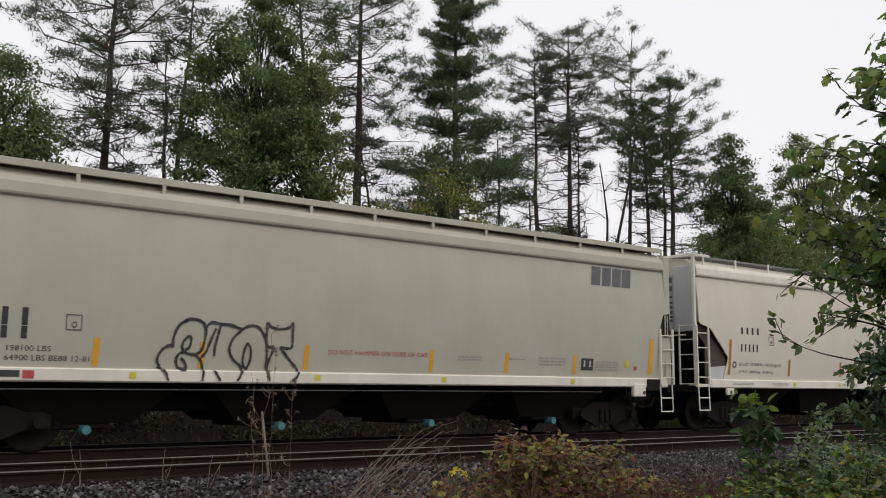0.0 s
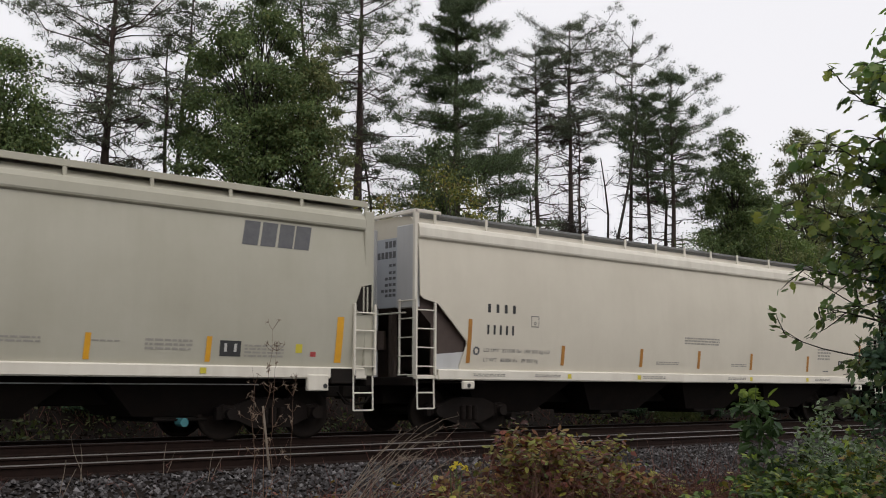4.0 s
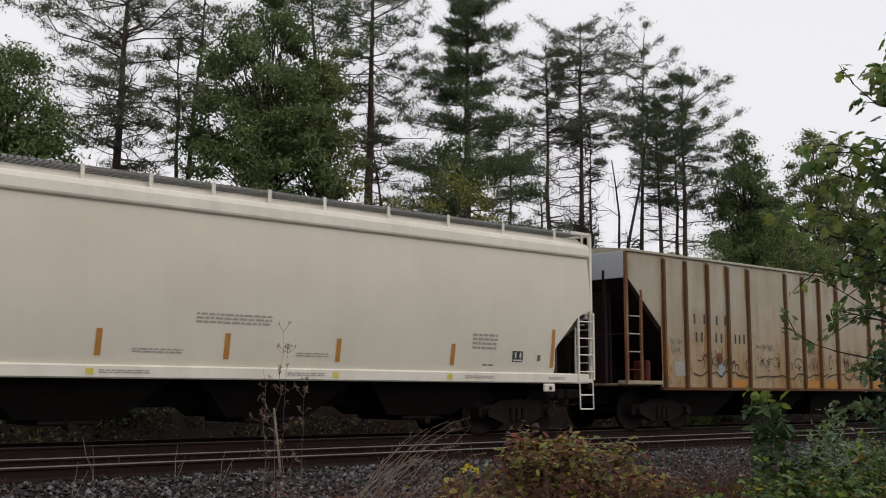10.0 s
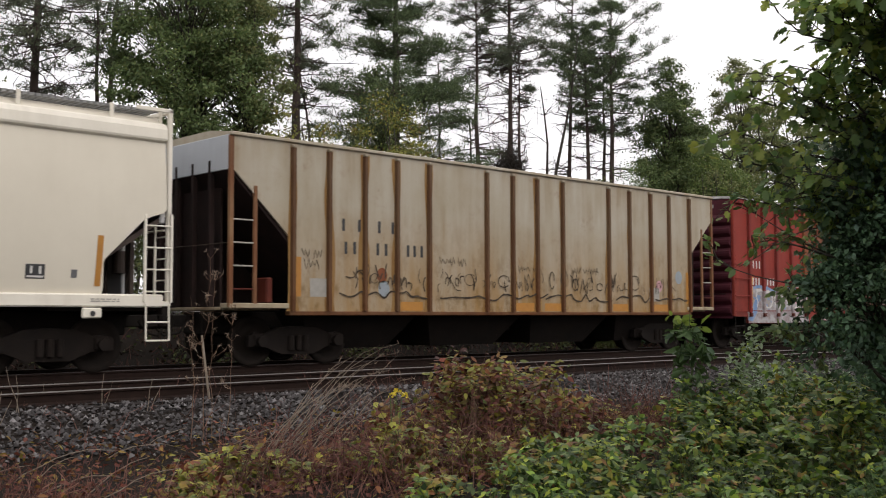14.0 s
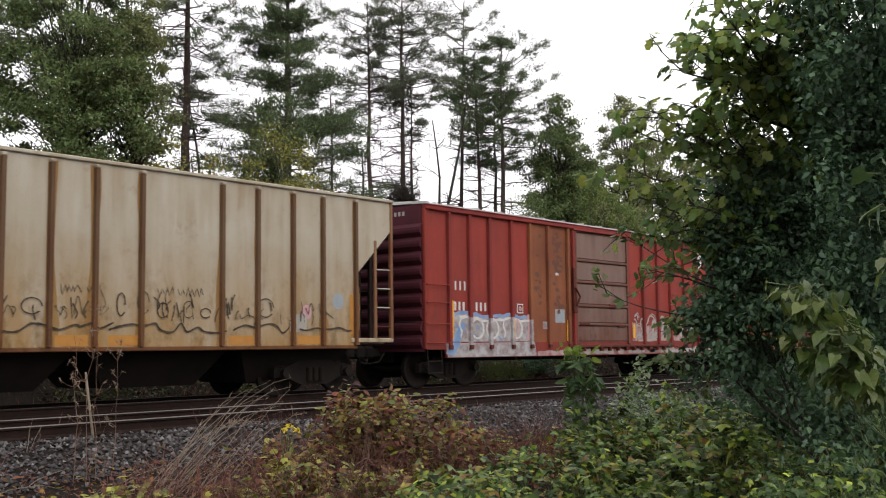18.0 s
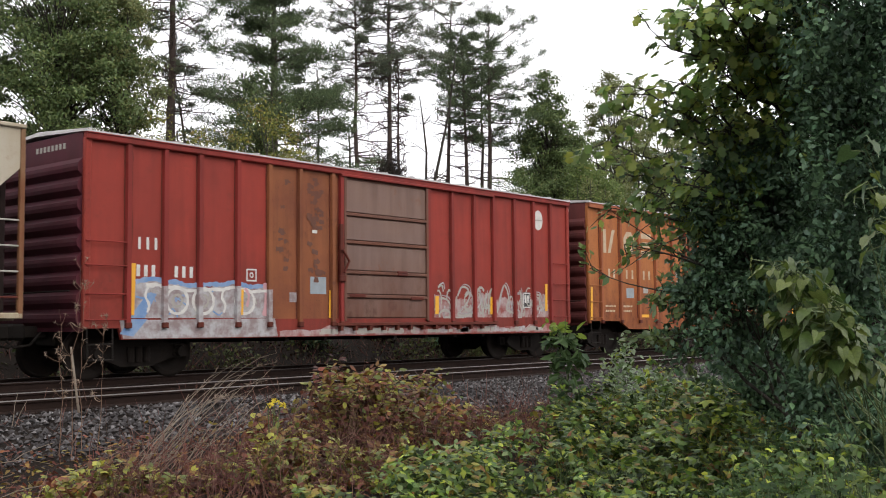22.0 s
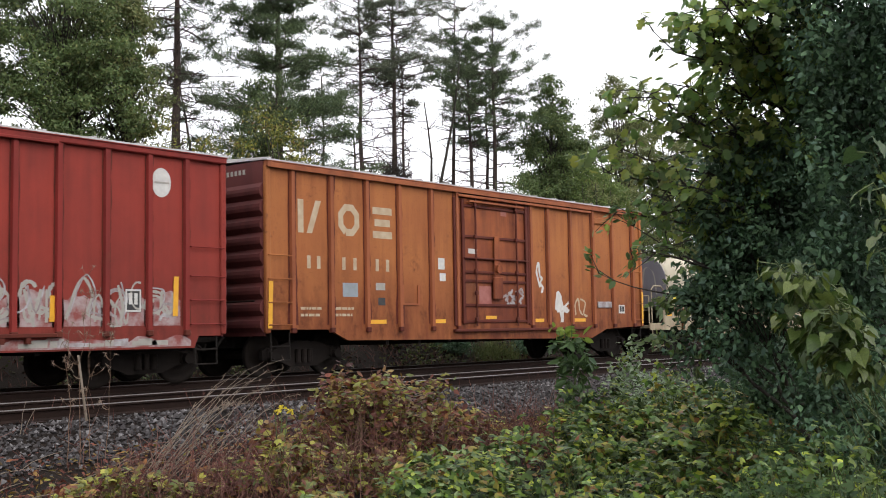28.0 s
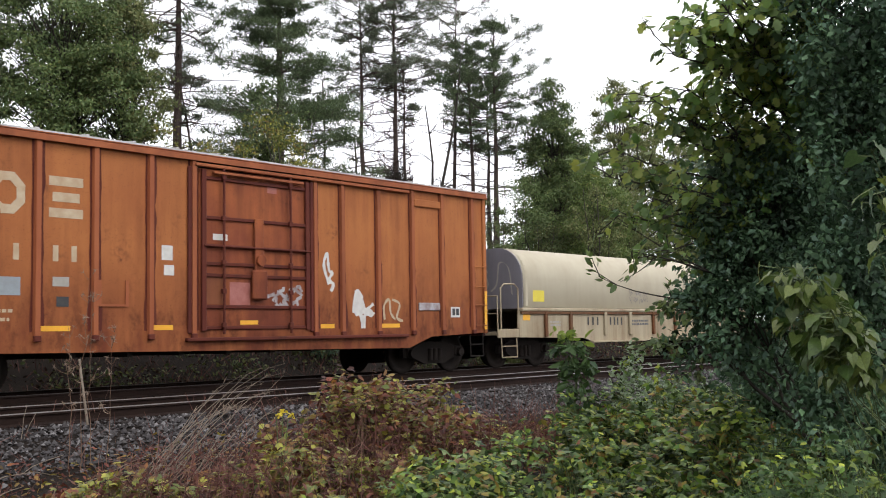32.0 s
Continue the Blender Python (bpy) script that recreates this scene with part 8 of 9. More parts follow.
def build_foreground():
    mound("bramble_bush", "dense green bramble bush with glossy leaves", "bramble", [(11.4, 6.2, 1.5, 1.1, 0.54), (9.9, 6.4, 1.1, 0.9, 0.40), (12.0, 5.2, 1.3, 1.0, 0.60), (10.3, 5.0, 1.5, 1.1, 0.46), (8.9, 4.4, 0.8, 0.55, 0.60), (8.9, 3.75, 0.8, 0.55, 0.58)], 9400, (0.055, 0.105), 401, tuft=5, spread=0.06, small=15, leaflets=(-68, 0, 68), second=("turning", 0.16))
    mound("bramble_bush", "low green bramble with pale leaves", "bramble", [(5.9, 5.7, 0.8, 0.7, 0.10), (6.9, 5.6, 0.9, 0.8, 0.20), (7.9, 5.8, 1.0, 0.9, 0.28), (8.4, 4.7, 1.3, 0.9, 0.12), (6.9, 4.6, 1.3, 0.9, -0.05), (9.4, 3.9, 1.2, 0.9, 0.25), (8.0, 3.4, 1.1, 0.8, 0.1)], 6000, (0.05, 0.095), 402, tuft=5, spread=0.06, small=15, leaflets=(-68, 0, 68), second=("turning", 0.12))
    mound("weed_clump", "clump of weeds turning brown and yellow", "autumn", [(9.2, 9.2, 1.15, 1.0, 0.72), (10.4, 9.5, 1.0, 0.9, 0.62), (8.3, 8.6, 0.9, 0.8, 0.42), (11.2, 9.0, 0.8, 0.6, 0.14), (9.6, 8.2, 1.2, 0.8, 0.22), (7.4, 8.6, 0.8, 0.7, 0.12)], 9800, (0.055, 0.11), 403, "stem", second=("maple", 0.27), tuft=7, spread=0.07, small=13, leaflets=(0,))
    mound("weed_clump", "low yellow-green weeds among dry stalks", "maple", [(5.5, 8.2, 0.8, 0.6, 0.06), (6.6, 8.1, 0.9, 0.6, 0.10), (7.4, 7.4, 0.9, 0.7, 0.06), (4.6, 7.8, 0.5, 0.5, -0.1)], 2900, (0.05, 0.095), 404, "stem", second=("autumn", 0.42), tuft=6, spread=0.07, small=11, leaflets=(-50, 0, 50))
    mound("weed_clump", "brown dying weeds at the ballast's edge", "autumn", [(13.6, 9.5, 1.5, 0.7, -0.30), (12.0, 10.2, 1.0, 0.6, -0.26), (16.0, 9.8, 1.6, 0.6, -0.32)], 2600, (0.04, 0.08), 405, "stem", second=("maple", 0.35))
    # dry stalks and twigs
    rng = np.random.default_rng(411)
    m = 10500
    x, y = rng.uniform(2.5, 12.5, m), rng.uniform(7.0, 13.8, m)
    dens = np.array([noise.noise(Vector((a * 0.7, b * 0.7, 9.0))) for a, b in zip(x, y)])
    keep = (rng.random(m) < 0.5 + 1.1 * dens) & ((y < 9.9 + 0.5 * dens + 0.3 * np.clip(x - 6.0, 0, 3) - 0.8 * np.clip(x - 9.5, 0, 3)) | (rng.random(m) < 0.05))
    x, y = x[keep], y[keep]
    b = np.stack([x, y, np.array([ground_height(q) for q in y]) - 0.03], 1)
    ln = rng.uniform(0.15, 0.62, (len(x), 1)) * (np.clip(1.1 - 0.14 * np.maximum(0, y - 8.5), 0.4, 1.1) * np.clip(0.5 + 0.16 * (x - 4.5), 0.5, 1.0))[:, None]
    d = rng.normal(size=b.shape) * np.array([0.5, 0.5, 0.15]) + np.array([0.15, 0, 0.9])
    d /= np.linalg.norm(d, axis=1, keepdims=True)
    mid = b + d * ln
    e = mid + (d + rng.normal(size=b.shape) * 0.55) * ln * 0.5
    bb, tt = np.concatenate([b, mid, mid]), np.concatenate([mid, e, mid + rng.normal(size=b.shape) * ln * 0.4])
    w = np.concatenate([np.full(len(b), 0.011), np.full(len(b), 0.008), np.full(len(b), 0.007)])
    tagged(new("dry_weeds", blades(bb, tt, w, L["dry"], "dry_weeds", rng)), "tangle of dead brown weed stalks", "weeds", kind="stuff")
    # dead leaves on them and on the earth
    m = 11000
    p = np.stack([rng.uniform(2, 20, m), rng.uniform(6.5, 11.3, m), np.zeros(m)], 1)
    p[:, 2] = np.array([ground_height(q) for q in p[:, 1]]) + rng.uniform(0.0, 0.28, m) * rng.random(m)
    p = p[(p[:, 1] < 10.0) | (p[:, 0] < 11.0) | (rng.random(m) < 0.12)]
    tagged(new("leaf_litter", leaves(p, (0.04, 0.09), L["autumn"], "leaf_litter", rng, flat=0.7)), "fallen brown and yellow leaves", "leaves", kind="stuff")
    # the leaning bleached stalks
    stalk = thing("dead_weed", "leaning bleached weed stalks with dried seed heads", "weed", "dry weeds")
    s, base, tip = Shape(), [], []
    for i in range(20):
        p = np.array([7.0 + rng.uniform(-0.5, 0.5), 10.0 + rng.uniform(-0.4, 0.4), -0.5])
        q = p + np.array([rng.uniform(0.9, 1.9), rng.uniform(-0.3, 0.3), rng.uniform(0.6, 1.3)])
        line = bent(p, q, rng.uniform(0.12, 0.3), 7, rng, 0.008)
        s.tube(line, [0.0065 - 0.0007 * k for k in range(8)], 4, False)
        for k in range(rng.integers(6, 12)):
            u = line[rng.integers(3, 8)]
            e = u + rng.normal(size=3) * 0.025 + np.array([0.03, 0, 0.02])
            base.append(u)
            tip.append(e)
        if i % 3 == 0:
            for k in range(16):
                u = line[7] + (line[6] - line[7]) * rng.uniform(0, 1.2)
                base.append(u)
                tip.append(u + rng.normal(size=3) * 0.03)
    part("stemwork", s, M["dead_wood"], stalk, kind="stuff")
    tagged(part("seed_fluff", blades(np.array(base), np.array(tip), np.full(len(base), 0.009), L["straw"], "seed_fluff", rng), None, stalk), kind="stuff")
    # tall thin weeds that stand before the passing train
    for x, y, top, lx in ((6.62, 11.0, 1.80, 0.10), (6.80, 11.1, 1.55, 0.05), (6.48, 10.9, 1.35, -0.08), (6.95, 11.0, 1.20, 0.12)):
        tall = thing("tall_weed", "tall thin dead weed with pale seed tufts", "weed", "dry weeds")
        s, base, tip = Shape(), [], []
        line = bent((x, y, -0.5), (x + lx, y, top), 0.01, 9, rng, 0.008)
        s.tube(line, [0.006 - 0.0005 * k for k in range(10)], 4, False)
        for k in range(16):
            u = line[rng.integers(4, 10)]
            e = u + rng.normal(size=3) * np.array([0.06, 0.06, 0.03]) + np.array([0, 0, 0.08])
            s.tube([u, (u + e) / 2 + np.array([0, 0, -0.012]), e], [0.003, 0.0025, 0.002], 3, False)
            for n in range(9):
                base.append(e)
                tip.append(e + rng.normal(size=3) * 0.022)
        part("stemwork", s, M["stem"], tall, kind="stuff")
        part("seed_fluff", blades(np.array(base), np.array(tip), np.full(len(base), 0.008), L["straw"], "seed_fluff", rng), None, tall, kind="stuff")
    # long arching pale canes lying over the weeds
    cane = thing("dead_canes", "long arching bleached canes over the weeds", "weed", "dry weeds")
    s = Shape()
    for i in range(30):
        p = np.array([rng.uniform(3.6, 8.6), rng.uniform(8.0, 11.2), -0.5])
        a = rng.uniform(-0.6, 0.9)
        ln = rng.uniform(0.6, 1.5)
        q = p + np.array([math.cos(a) * ln, math.sin(a) * ln * 0.5, rng.uniform(0.05, 0.4)])
        s.tube(bent(p, q, rng.uniform(0.12, 0.3), 7, rng, 0.012), [0.007 - 0.0006 * k for k in range(8)], 4, False)
    part("stemwork", s, M["dead_wood"], cane, kind="stuff")
    # the weathered stick
    post = Shape().tube([(7.72, 12.5, -0.55), (7.64, 12.5, 0.05), (7.52, 12.5, 0.87)], [0.021, 0.018, 0.014], 7)
    tagged(new("wooden_stake", post.mesh("wooden_stake", True)), "bleached grey wooden stake in the weeds", "stake").data.materials.append(M["dead_wood"])
    for i, (x, y, h2, lx) in enumerate(((5.2, 12.4, 0.75, -0.3), (6.1, 12.6, 0.62, 0.1), (6.5, 12.2, 0.55, 0.15), (4.6, 12.0, 0.5, 0.1), (5.7, 13.0, 0.5, -0.1))):
        st = Shape().tube(bent((x, y, -0.5), (x + lx, y, -0.5 + h2 + 0.3), 0.05, 5, rng, 0.01), [0.008, 0.0075, 0.006, 0.005, 0.004, 0.003], 5)
        st.tube(bent((x + lx * 0.4, y, -0.2), (x + lx + 0.12, y, h2 - 0.3), 0.05, 3, rng, 0.02), [0.005, 0.004, 0.0035, 0.003], 4)
        tagged(new("dead_stalk", st.mesh("dead_stalk")), "thin bleached dead stalk", "weed", "dry weeds").data.materials.append(M["dead_wood"])
    # two yellow flower heads
    fl = thing("yellow_flower", "bright yellow flower heads on a low stem", "flower")
    s = Shape()
    for dx, dz in ((-0.06, 0.0), (0.09, -0.01), (0.02, 0.03)):
        s.tube([(6.97, 8.0, -0.5), (6.97 + dx, 7.98, 0.33 + dz)], 0.005, 4, False)
    part("stemwork", s, M["stem_green"], fl, kind="stuff")
    c = np.array([6.97, 7.95, 0.36])
    p = np.concatenate([c + np.array([dx, 0, dz]) + rng.normal(size=(12, 3)) * 0.016 for dx, dz in ((-0.06, 0.0), (0.09, -0.02), (0.0, 0.03))])
    part("blossom", leaves(p, (0.025, 0.045), L["yellow"], "blossom", rng, aspect=0.9), None, fl, kind="stuff")
    # sapling with long leaves
    sap = thing("sapling", "young green sapling with long drooping leaves", "sapling")
    s, pts = Shape(), []
    trunk = bent((10.98, 7.2, -0.5), (10.95, 7.2, 1.16), 0, 6, rng, 0.012)
    part("stem", Shape().tube(trunk, [0.02, 0.018, 0.016, 0.013, 0.01, 0.007, 0.004], 6), M["stem_green"], sap)
    for k in range(48):
        t = rng.uniform(0.2, 1.0)
        a = trunk[int(t * 5.99)]
        ang = rng.uniform(0, 6.28)
        ln = rng.uniform(0.14, 0.34) * (1.25 - 0.5 * t)
        e = a + np.array([math.cos(ang) * ln, math.sin(ang) * ln, rng.uniform(0.0, 0.22)])
        s.tube([a, (a + e) / 2 + np.array([0, 0, 0.05]), e], [0.006, 0.005, 0.003], 4, False)
        pts += [a + (e - a) * u + rng.normal(size=3) * 0.03 for u in (0.5, 0.7, 0.85, 1.0, 1.0, 0.95)]
    part("twigwork", s, M["stem_green"], sap, kind="stuff")
    pts = np.array(pts)
    hi = pts[:, 2] > 0.98
    part("foliage", leaves(pts[~hi], (0.11, 0.19), L["sapling"], "foliage", rng, droop=0.5, aspect=0.45, flat=0.4), None, sap)
    part("foliage", leaves(pts[hi], (0.11, 0.18), L["lime"], "foliage", rng, droop=0.15, aspect=0.45, flat=0.4), None, sap, "fresh lime green top leaves")
    # pale shrub tops beside it
    mound("pale_shrub", "shrub with pale grey-green leaf tips", "pale", [(11.8, 6.95, 0.34, 0.3, 0.88), (12.6, 6.7, 0.6, 0.5, 0.46), (11.3, 6.4, 0.7, 0.4, 0.52), (12.4, 5.9, 0.8, 0.5, 0.48)], 7000, (0.045, 0.09), 421, second=("bramble", 0.35))
    # lime spray near the camera
    mound("lime_weed", "upright lime green weed", "lime", [(4.3, 1.46, 0.12, 0.12, 0.76), (4.36, 1.5, 0.14, 0.12, 0.62)], 110, (0.035, 0.06), 422, leaflets=(-60, 0, 60))
    # the thicket that closes the view
    thicket()


def lobed_tree(x, y, lobes, seed, material, name, label, per=130, size=(0.028, 0.082), cl=0.2, r0=0.03, category="tree", droop=0.35):
    """A leaning stem whose limbs carry several lobes (x, y, z, r, rz, clumps) of small leaves."""
    rng = np.random.default_rng(seed)
    tree = thing(name, label, category, "thicket beside the camera")
    z0 = -0.55
    tree.location = (x, y, z0)
    trunk, limbs, pts, outs = Shape(), Shape(), [], []
    for lx, ly, lz, r, rz, n in lobes:
        c0 = np.array([lx - x, ly - y, lz - z0])
        line = bent((0, 0, 0), c0, 0.12, 6, rng, 0.02)
        trunk.tube(line, [r0 * (1 - 0.13 * i) for i in range(7)], 6)
        for k in range(n):
            d = rng.normal(size=3)
            d /= np.linalg.norm(d)
            bulge = 1 + 0.65 * noise.noise(Vector((d[0] * 2.6 + lx, d[1] * 2.6 + ly, d[2] * 2.6 + lz)))
            c = c0 + d * np.array([r, r, rz]) * rng.uniform(0.2, 1.0) ** 0.5 * bulge
            limbs.tube(bent(line[4] + (line[6] - line[4]) * rng.random(), c, 0.05, 3, rng, 0.05), [r0 * 0.3, r0 * 0.22, r0 * 0.15, 0.002], 3, False)
            m = int(per * rng.uniform(0.4, 1.6))
            # short leafy shoots
            ax = rng.normal(size=3) + d * 0.8
            ax /= np.linalg.norm(ax)
            o = rng.normal(size=(m, 3)) * cl * 0.42 + ax * rng.uniform(-1, 1, (m, 1)) * cl
            pts.append(c + o)
            outs.append(o / (np.linalg.norm(o, axis=1, keepdims=True) + 1e-6))
    part("trunk", trunk, M["bark"], tree, smooth=True)
    part("branchwork", limbs, M["bark"], tree, kind="stuff")
    pts, outs = np.concatenate(pts), np.concatenate(outs)
    pts[:, 2] = np.maximum(pts[:, 2], 0.03)
    part("crown", leaves(pts, size, L[material], "crown", rng, droop=droop, out=outs, flat=0.4, simple=True), None, tree, "uneven clumps of leaves", kind="stuff")
    return tree


def canopy_tree():
    """An airy tree with broad lobed leaves on long limbs that reach towards the track."""
    rng = np.random.default_rng(521)
    tree = thing("thicket_tree", "airy tree with broad lobed leaves on long dark limbs", "tree", "thicket beside the camera")
    trunk = bent((9.7, 3.1, -0.55), (8.9, 3.3, 4.6), 0.0, 8, rng, 0.012)
    part("trunk", Shape().tube(trunk, [0.085 - 0.007 * i for i in range(9)], 8), M["bark"], tree, smooth=True)
    wood, at, way = Shape(), [], []
    tips = [(7.19, 4.31, 2.53), (7.17, 4.4, 2.32), (7.21, 4.18, 2.78), (7.06, 3.97, 2.9), (6.77, 3.7, 3.23), (6.85, 3.51, 3.29), (6.91, 3.31, 3.5), (7.25, 4.34, 2.01), (7.43, 4.15, 2.36), (7.36, 3.95, 2.68),
            (7.29, 3.75, 2.95), (7.19, 3.6, 3.16), (7.47, 4.13, 2.14), (7.47, 3.41, 3.31), (7.61, 3.75, 2.51), (7.83, 3.55, 3.0), (7.57, 3.93, 2.22), (7.69, 3.24, 3.19), (7.63, 2.99, 3.45)]
    tips += [(7.3, 3.3, 3.8), (7.1, 3.0, 3.9), (7.6, 3.6, 3.5), (7.5, 2.7, 3.7), (7.7, 3.7, 2.75), (7.75, 3.6, 3.25), (7.9, 3.4, 3.4), (7.55, 3.85, 2.9), (7.2, 3.7, 3.4), (8.0, 3.3, 2.7), (7.05, 3.5, 3.45), (7.2, 3.35, 3.55), (7.0, 3.25, 3.65), (7.35, 3.15, 3.5), (7.5, 3.3, 3.15), (7.4, 3.5, 3.05)]
    for q in tips:
        q = np.array(q)
        p = trunk[int(np.clip((q[2] + 0.1) / 0.65, 2, 7))]
        line = bent(p, q, rng.uniform(-0.05, 0.10), 8, rng, 0.018)
        wood.tube(line, [0.024 - 0.0026 * i for i in range(9)], 5, False)
        ahead = (q - p) / np.linalg.norm(q - p)
        for k in range(24):
            u = rng.uniform(0.25, 1.0) ** 0.7
            i = min(7, int(u * 8))
            c = line[i] + (line[i + 1] - line[i]) * (u * 8 - i)
            e = c + ahead * rng.uniform(0.0, 0.18) + rng.normal(size=3) * np.array([0.15, 0.15, 0.12]) * (1.2 - 0.5 * u)
            wood.tube(bent(c, e, 0.05, 3, rng, 0.04), [0.006, 0.005, 0.004, 0.002], 4, False)
            for _ in range(rng.integers(3, 7)):
                at.append(c + (e - c) * rng.uniform(0.45, 1.1) + rng.normal(size=3) * 0.025)
                way.append((e - c) / (np.linalg.norm(e - c) + 1e-6) + rng.normal(size=3) * 0.5 + np.array([0, 0, -0.55]))
    part("branchwork", wood, M["bark"], tree, kind="stuff")
    at, way = np.array(at), np.array(way)
    up = rng.normal(size=at.shape) * 0.5 + np.array([-0.3, 0.1, 1.0])
    part("crown", leaf_blades(at, way, up, rng.uniform(0.05, 0.11, len(at)), L["canopy"], "crown", LOBED, -0.25, -0.25), None, tree, "broad pointed lobed leaves", kind="stuff")
    return tree


def thicket():
    g = "thicket beside the camera"
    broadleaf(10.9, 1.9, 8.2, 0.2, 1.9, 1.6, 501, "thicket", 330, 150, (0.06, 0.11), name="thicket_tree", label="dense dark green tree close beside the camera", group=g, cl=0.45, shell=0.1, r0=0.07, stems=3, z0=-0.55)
    lobed_tree(9.3, 3.2, [(8.35, 3.67, 2.31, 0.42, 0.42, 56), (8.1, 3.8, 2.05, 0.26, 0.26, 24), (8.65, 3.45, 2.41, 0.45, 0.5, 56),
                          (8.15, 3.76, 1.70, 0.36, 0.26, 40), (8.49, 3.49, 1.69, 0.42, 0.40, 52), (7.92, 3.83, 1.37, 0.30, 0.22, 30), (8.22, 3.67, 1.15, 0.30, 0.26, 17), (8.2, 3.75, 0.86, 0.2, 0.24, 6), (7.77, 3.92, 1.02, 0.24, 0.30, 9),
                          (8.6, 3.1, 3.1, 0.45, 0.5, 44), (8.4, 3.15, 1.8, 0.4, 0.5, 46)],
               502, "thicket", "thicket_tree", "dark blue-green tree with small glossy leaves close by", per=62, size=(0.04, 0.085), cl=0.17)
    canopy_tree()
    broadleaf(13.4, 3.9, 5.8, -0.4, 1.7, 1.4, 503, "thicket", 220, 220, (0.05, 0.08), name="thicket_shrub", label="dark green shrub under the thicket", group=g, category="shrub", cl=0.45, shell=0.2, r0=0.06, stems=3, z0=-0.55)
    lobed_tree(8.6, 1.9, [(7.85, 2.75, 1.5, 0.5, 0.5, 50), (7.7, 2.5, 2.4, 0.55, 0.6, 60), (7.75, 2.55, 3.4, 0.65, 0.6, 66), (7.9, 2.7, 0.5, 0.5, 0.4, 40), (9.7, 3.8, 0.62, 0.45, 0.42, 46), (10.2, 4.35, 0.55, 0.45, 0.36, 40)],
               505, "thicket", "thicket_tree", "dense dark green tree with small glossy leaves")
    rng = np.random.default_rng(511)
    spray = thing("overhanging_branch", "thin dark branches with sparse small leaves before the train", "branch", "branches of the thicket")
    s, at, way = Shape(), [], []
    for p, q, n, sag in (((8.3, 3.7, 1.45), (7.25, 4.32, 1.98), 7, -0.10), ((8.1, 3.75, 1.38), (7.12, 4.42, 1.52), 8, -0.16), ((7.9, 3.85, 1.55), (7.32, 4.25, 1.72), 8, 0.04), ((8.2, 3.7, 1.3), (7.45, 4.15, 1.22), 9, 0.05),
                         ((8.1, 3.8, 1.1), (7.5, 4.15, 0.95), 8, 0.02), ((8.4, 3.6, 1.9), (7.35, 4.22, 1.62), 6, 0.08), ((8.2, 3.8, 1.0), (7.62, 4.05, 0.72), 8, 0.0)):
        line = bent(p, q, sag, 8, rng, 0.006)
        s.tube(line, [0.012 - 0.0012 * i for i in range(9)], 5, False)
        for k in range(n):
            i = rng.integers(2, 9)
            d = np.array(q) - np.array(p)
            e = line[i] + d / np.linalg.norm(d) * rng.uniform(0.02, 0.16) + rng.normal(size=3) * 0.09
            s.tube(bent(line[i], e, 0.03, 3, rng, 0.05), [0.005, 0.004, 0.003, 0.002], 4, False)
            for _ in range(rng.integers(6, 15)):
                at.append(line[i] + (e - line[i]) * rng.uniform(0.3, 1.1) + rng.normal(size=3) * 0.02)
                way.append((e - line[i]) * 2 + rng.normal(size=3) * 0.12 + np.array([0, 0, -0.12]))
    part("twigwork", s, M["bark"], spray, kind="stuff")
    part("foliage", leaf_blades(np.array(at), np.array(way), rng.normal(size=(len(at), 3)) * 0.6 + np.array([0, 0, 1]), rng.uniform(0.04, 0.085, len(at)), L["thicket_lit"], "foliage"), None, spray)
    # the big heart-shaped leaves
    big = thing("large_leaved_vine", "vine with large heart-shaped green leaves", "vine")
    s = Shape()
    kinds = []
    for fold, droop, wide in ((0.10, 0.16, 1.0), (0.22, 0.30, 0.85), (-0.06, 0.42, 1.1), (0.16, 0.05, 0.95)):
        rim = [(-0.20, 0.30), (-0.14, 0.46), (0.06, 0.53), (0.28, 0.50), (0.50, 0.37), (0.72, 0.21), (0.90, 0.09)]
        rib = [(0.0, 0.0), (0.06, 0.0), (0.28, 0.0), (0.50, 0.0), (0.72, 0.0), (0.90, 0.0), (1.10, 0.0)]
        heart = Shape()
        for side in (1, -1):
            up = [fold * v + 0.035 * (-1) ** n - droop * max(0.0, u) ** 2 for n, (u, v) in enumerate(rim)]
            vs = [(u, 0.0, -droop * u * u) for u, _ in rib] + [(u, side * wide * v, z) for (u, v), z in zip(rim, up)]
            fs = [(0, 8, 7), (0, 1, 9, 8), (1, 2, 10, 9), (2, 3, 11, 10), (3, 4, 12, 11), (4, 5, 13, 12), (5, 6, 13)]
            heart.add(vs, fs if side > 0 else [f[::-1] for f in fs])
        hm = heart.mesh("leaf", True)
        hm.materials.append(L["heart"])
        kinds.append(hm)
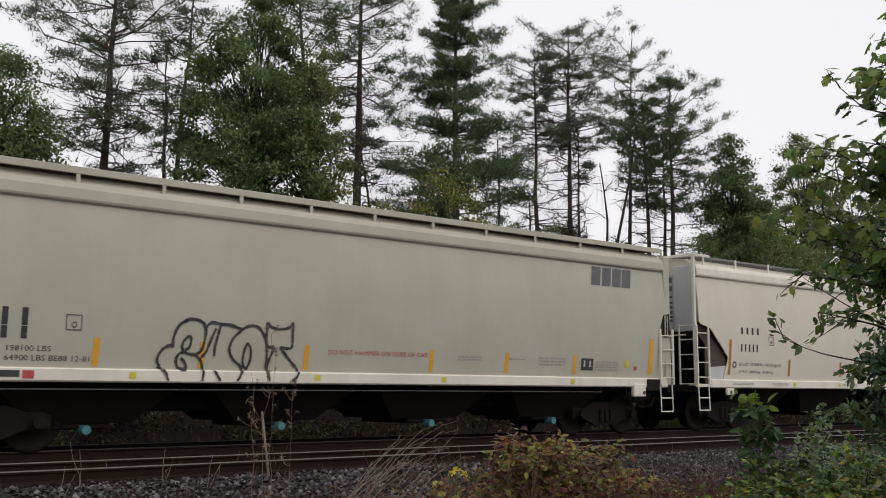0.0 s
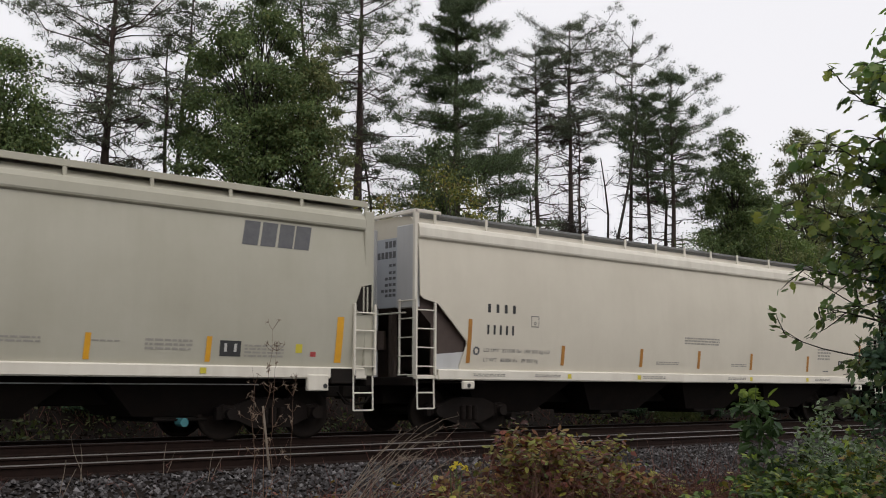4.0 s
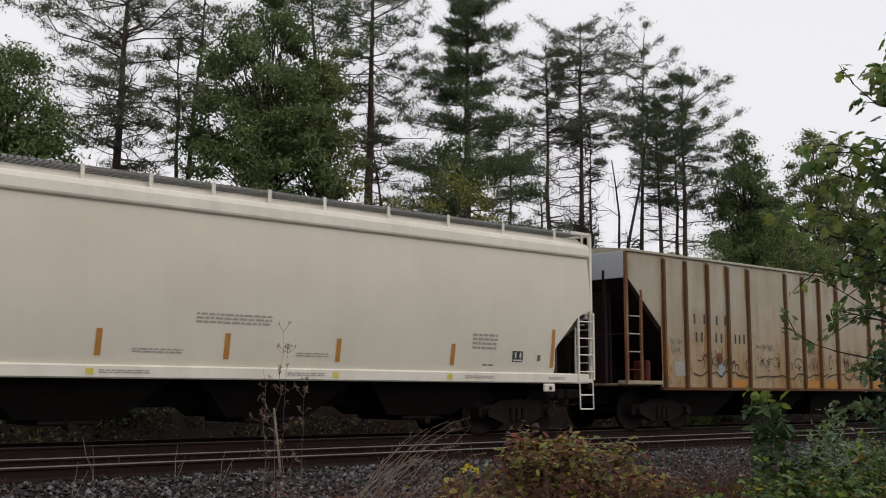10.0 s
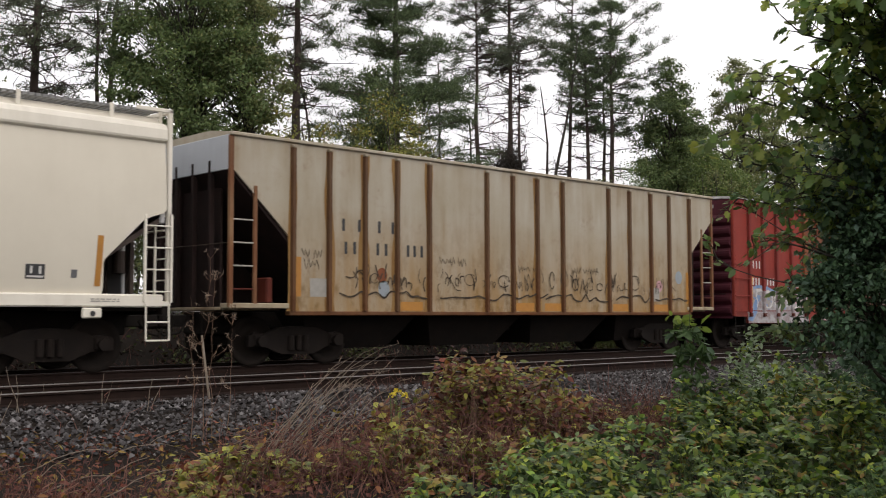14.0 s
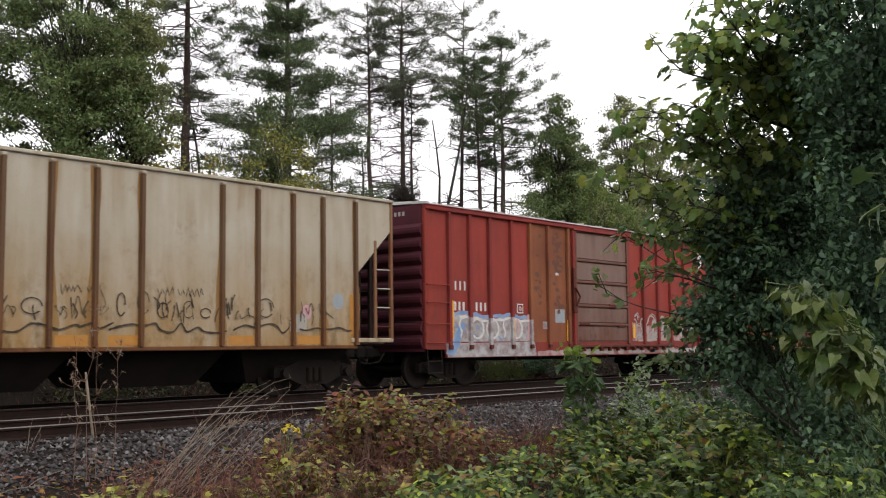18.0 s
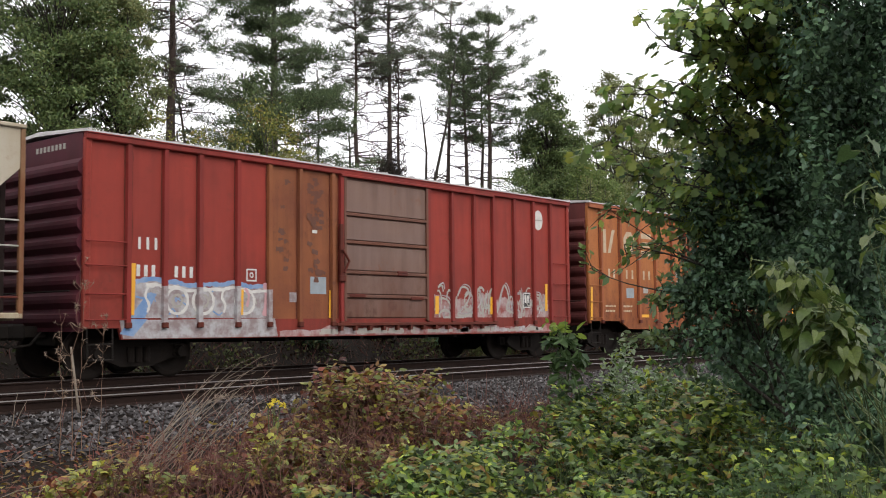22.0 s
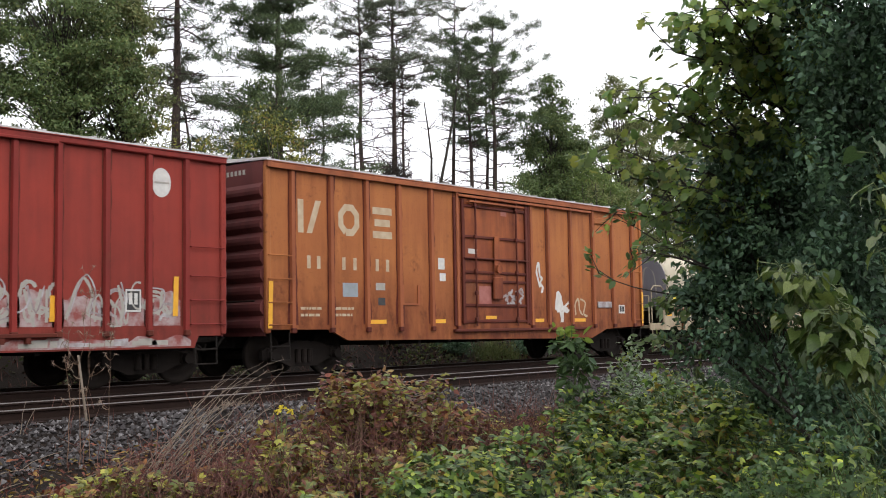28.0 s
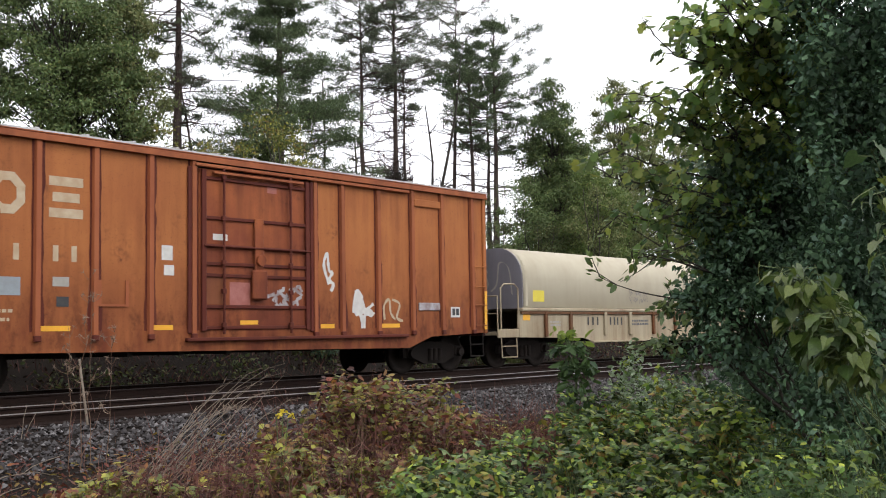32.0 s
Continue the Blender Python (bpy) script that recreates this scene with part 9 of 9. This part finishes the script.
    for i in range(16):
        p = (6.3 + rng.uniform(-0.3, 0.3), 1.8 + rng.uniform(-0.25, 0.25), -0.2)
        q = (5.12 + rng.uniform(-0.2, 0.2), 1.98 + rng.uniform(-0.17, 0.2), rng.uniform(1.12, 1.50))
        if i > 13:
            q = (4.92 + rng.uniform(-0.05, 0.12), 1.60 + rng.uniform(-0.07, 0.08), rng.uniform(1.62, 1.95))
        line = bent(p, q, 0.03, 7, rng, 0.02)
        s.tube(line, [0.005 - 0.0004 * j for j in range(8)], 5, False)
        for j in range(20 if i < 14 else 9):
            a = line[5] + (line[7] - line[5]) * rng.uniform(0.0 if i < 14 else 0.4, 1.0)
            ang = rng.uniform(0, 360)
            o = np.array([math.cos(radians(ang)), math.sin(radians(ang)), rng.uniform(-0.8, 0.5)]) * rng.uniform(0.03, 0.12)
            s.tube([a, a + o], 0.003, 3, False)
            sz = rng.uniform(0.045, 0.10)
            m = pose(*(a + o), rng.uniform(-30, 30), rng.uniform(25, 75), ang) @ Matrix.Diagonal((sz, sz, sz, 1))
            part("leaf", kinds[rng.integers(0, 4)], None, big, at=m)
    part("stemwork", s, M["stem_green"], big, kind="stuff")
    mound("nettle_patch", "leafy dark green plants at the thicket's foot", "sapling", [(4.5, 1.6, 0.4, 0.35, 0.60), (5.2, 1.9, 0.6, 0.5, 0.66), (6.4, 2.5, 0.8, 0.6, 0.54), (7.8, 3.0, 0.9, 0.7, 0.58)], 3600, (0.03, 0.055), 431, tuft=6, spread=0.06, small=15, leaflets=(-55, 0, 55), twig=40, second=("bramble", 0.4))


build_foreground()


# ---------------------------------------------------------------- what moves
def gone(t):
    """Metres that the train has rolled since 6 s, as it slows a little."""
    k = (t - 6.0) / 10.0
    return 22.7703 * k - 0.27423 * k ** 2 - 0.16229 * k ** 3 + 0.016128 * k ** 4


def motions():
    for car, c0, half in TRAIN:
        walk(car, [(t, pose(c0 - gone(t), TRACK_Y, 0)) for t in range(0, 33)])
    turns = [(i / 4, math.degrees(gone(i / 4) / WHEEL_R)) for i in range(0, 129)]
    for wheels, dx in WHEELS:
        walk(wheels, [(t, pose(dx, 0, WHEEL_R, 0, -a, 0)) for t, a in turns])


motions()
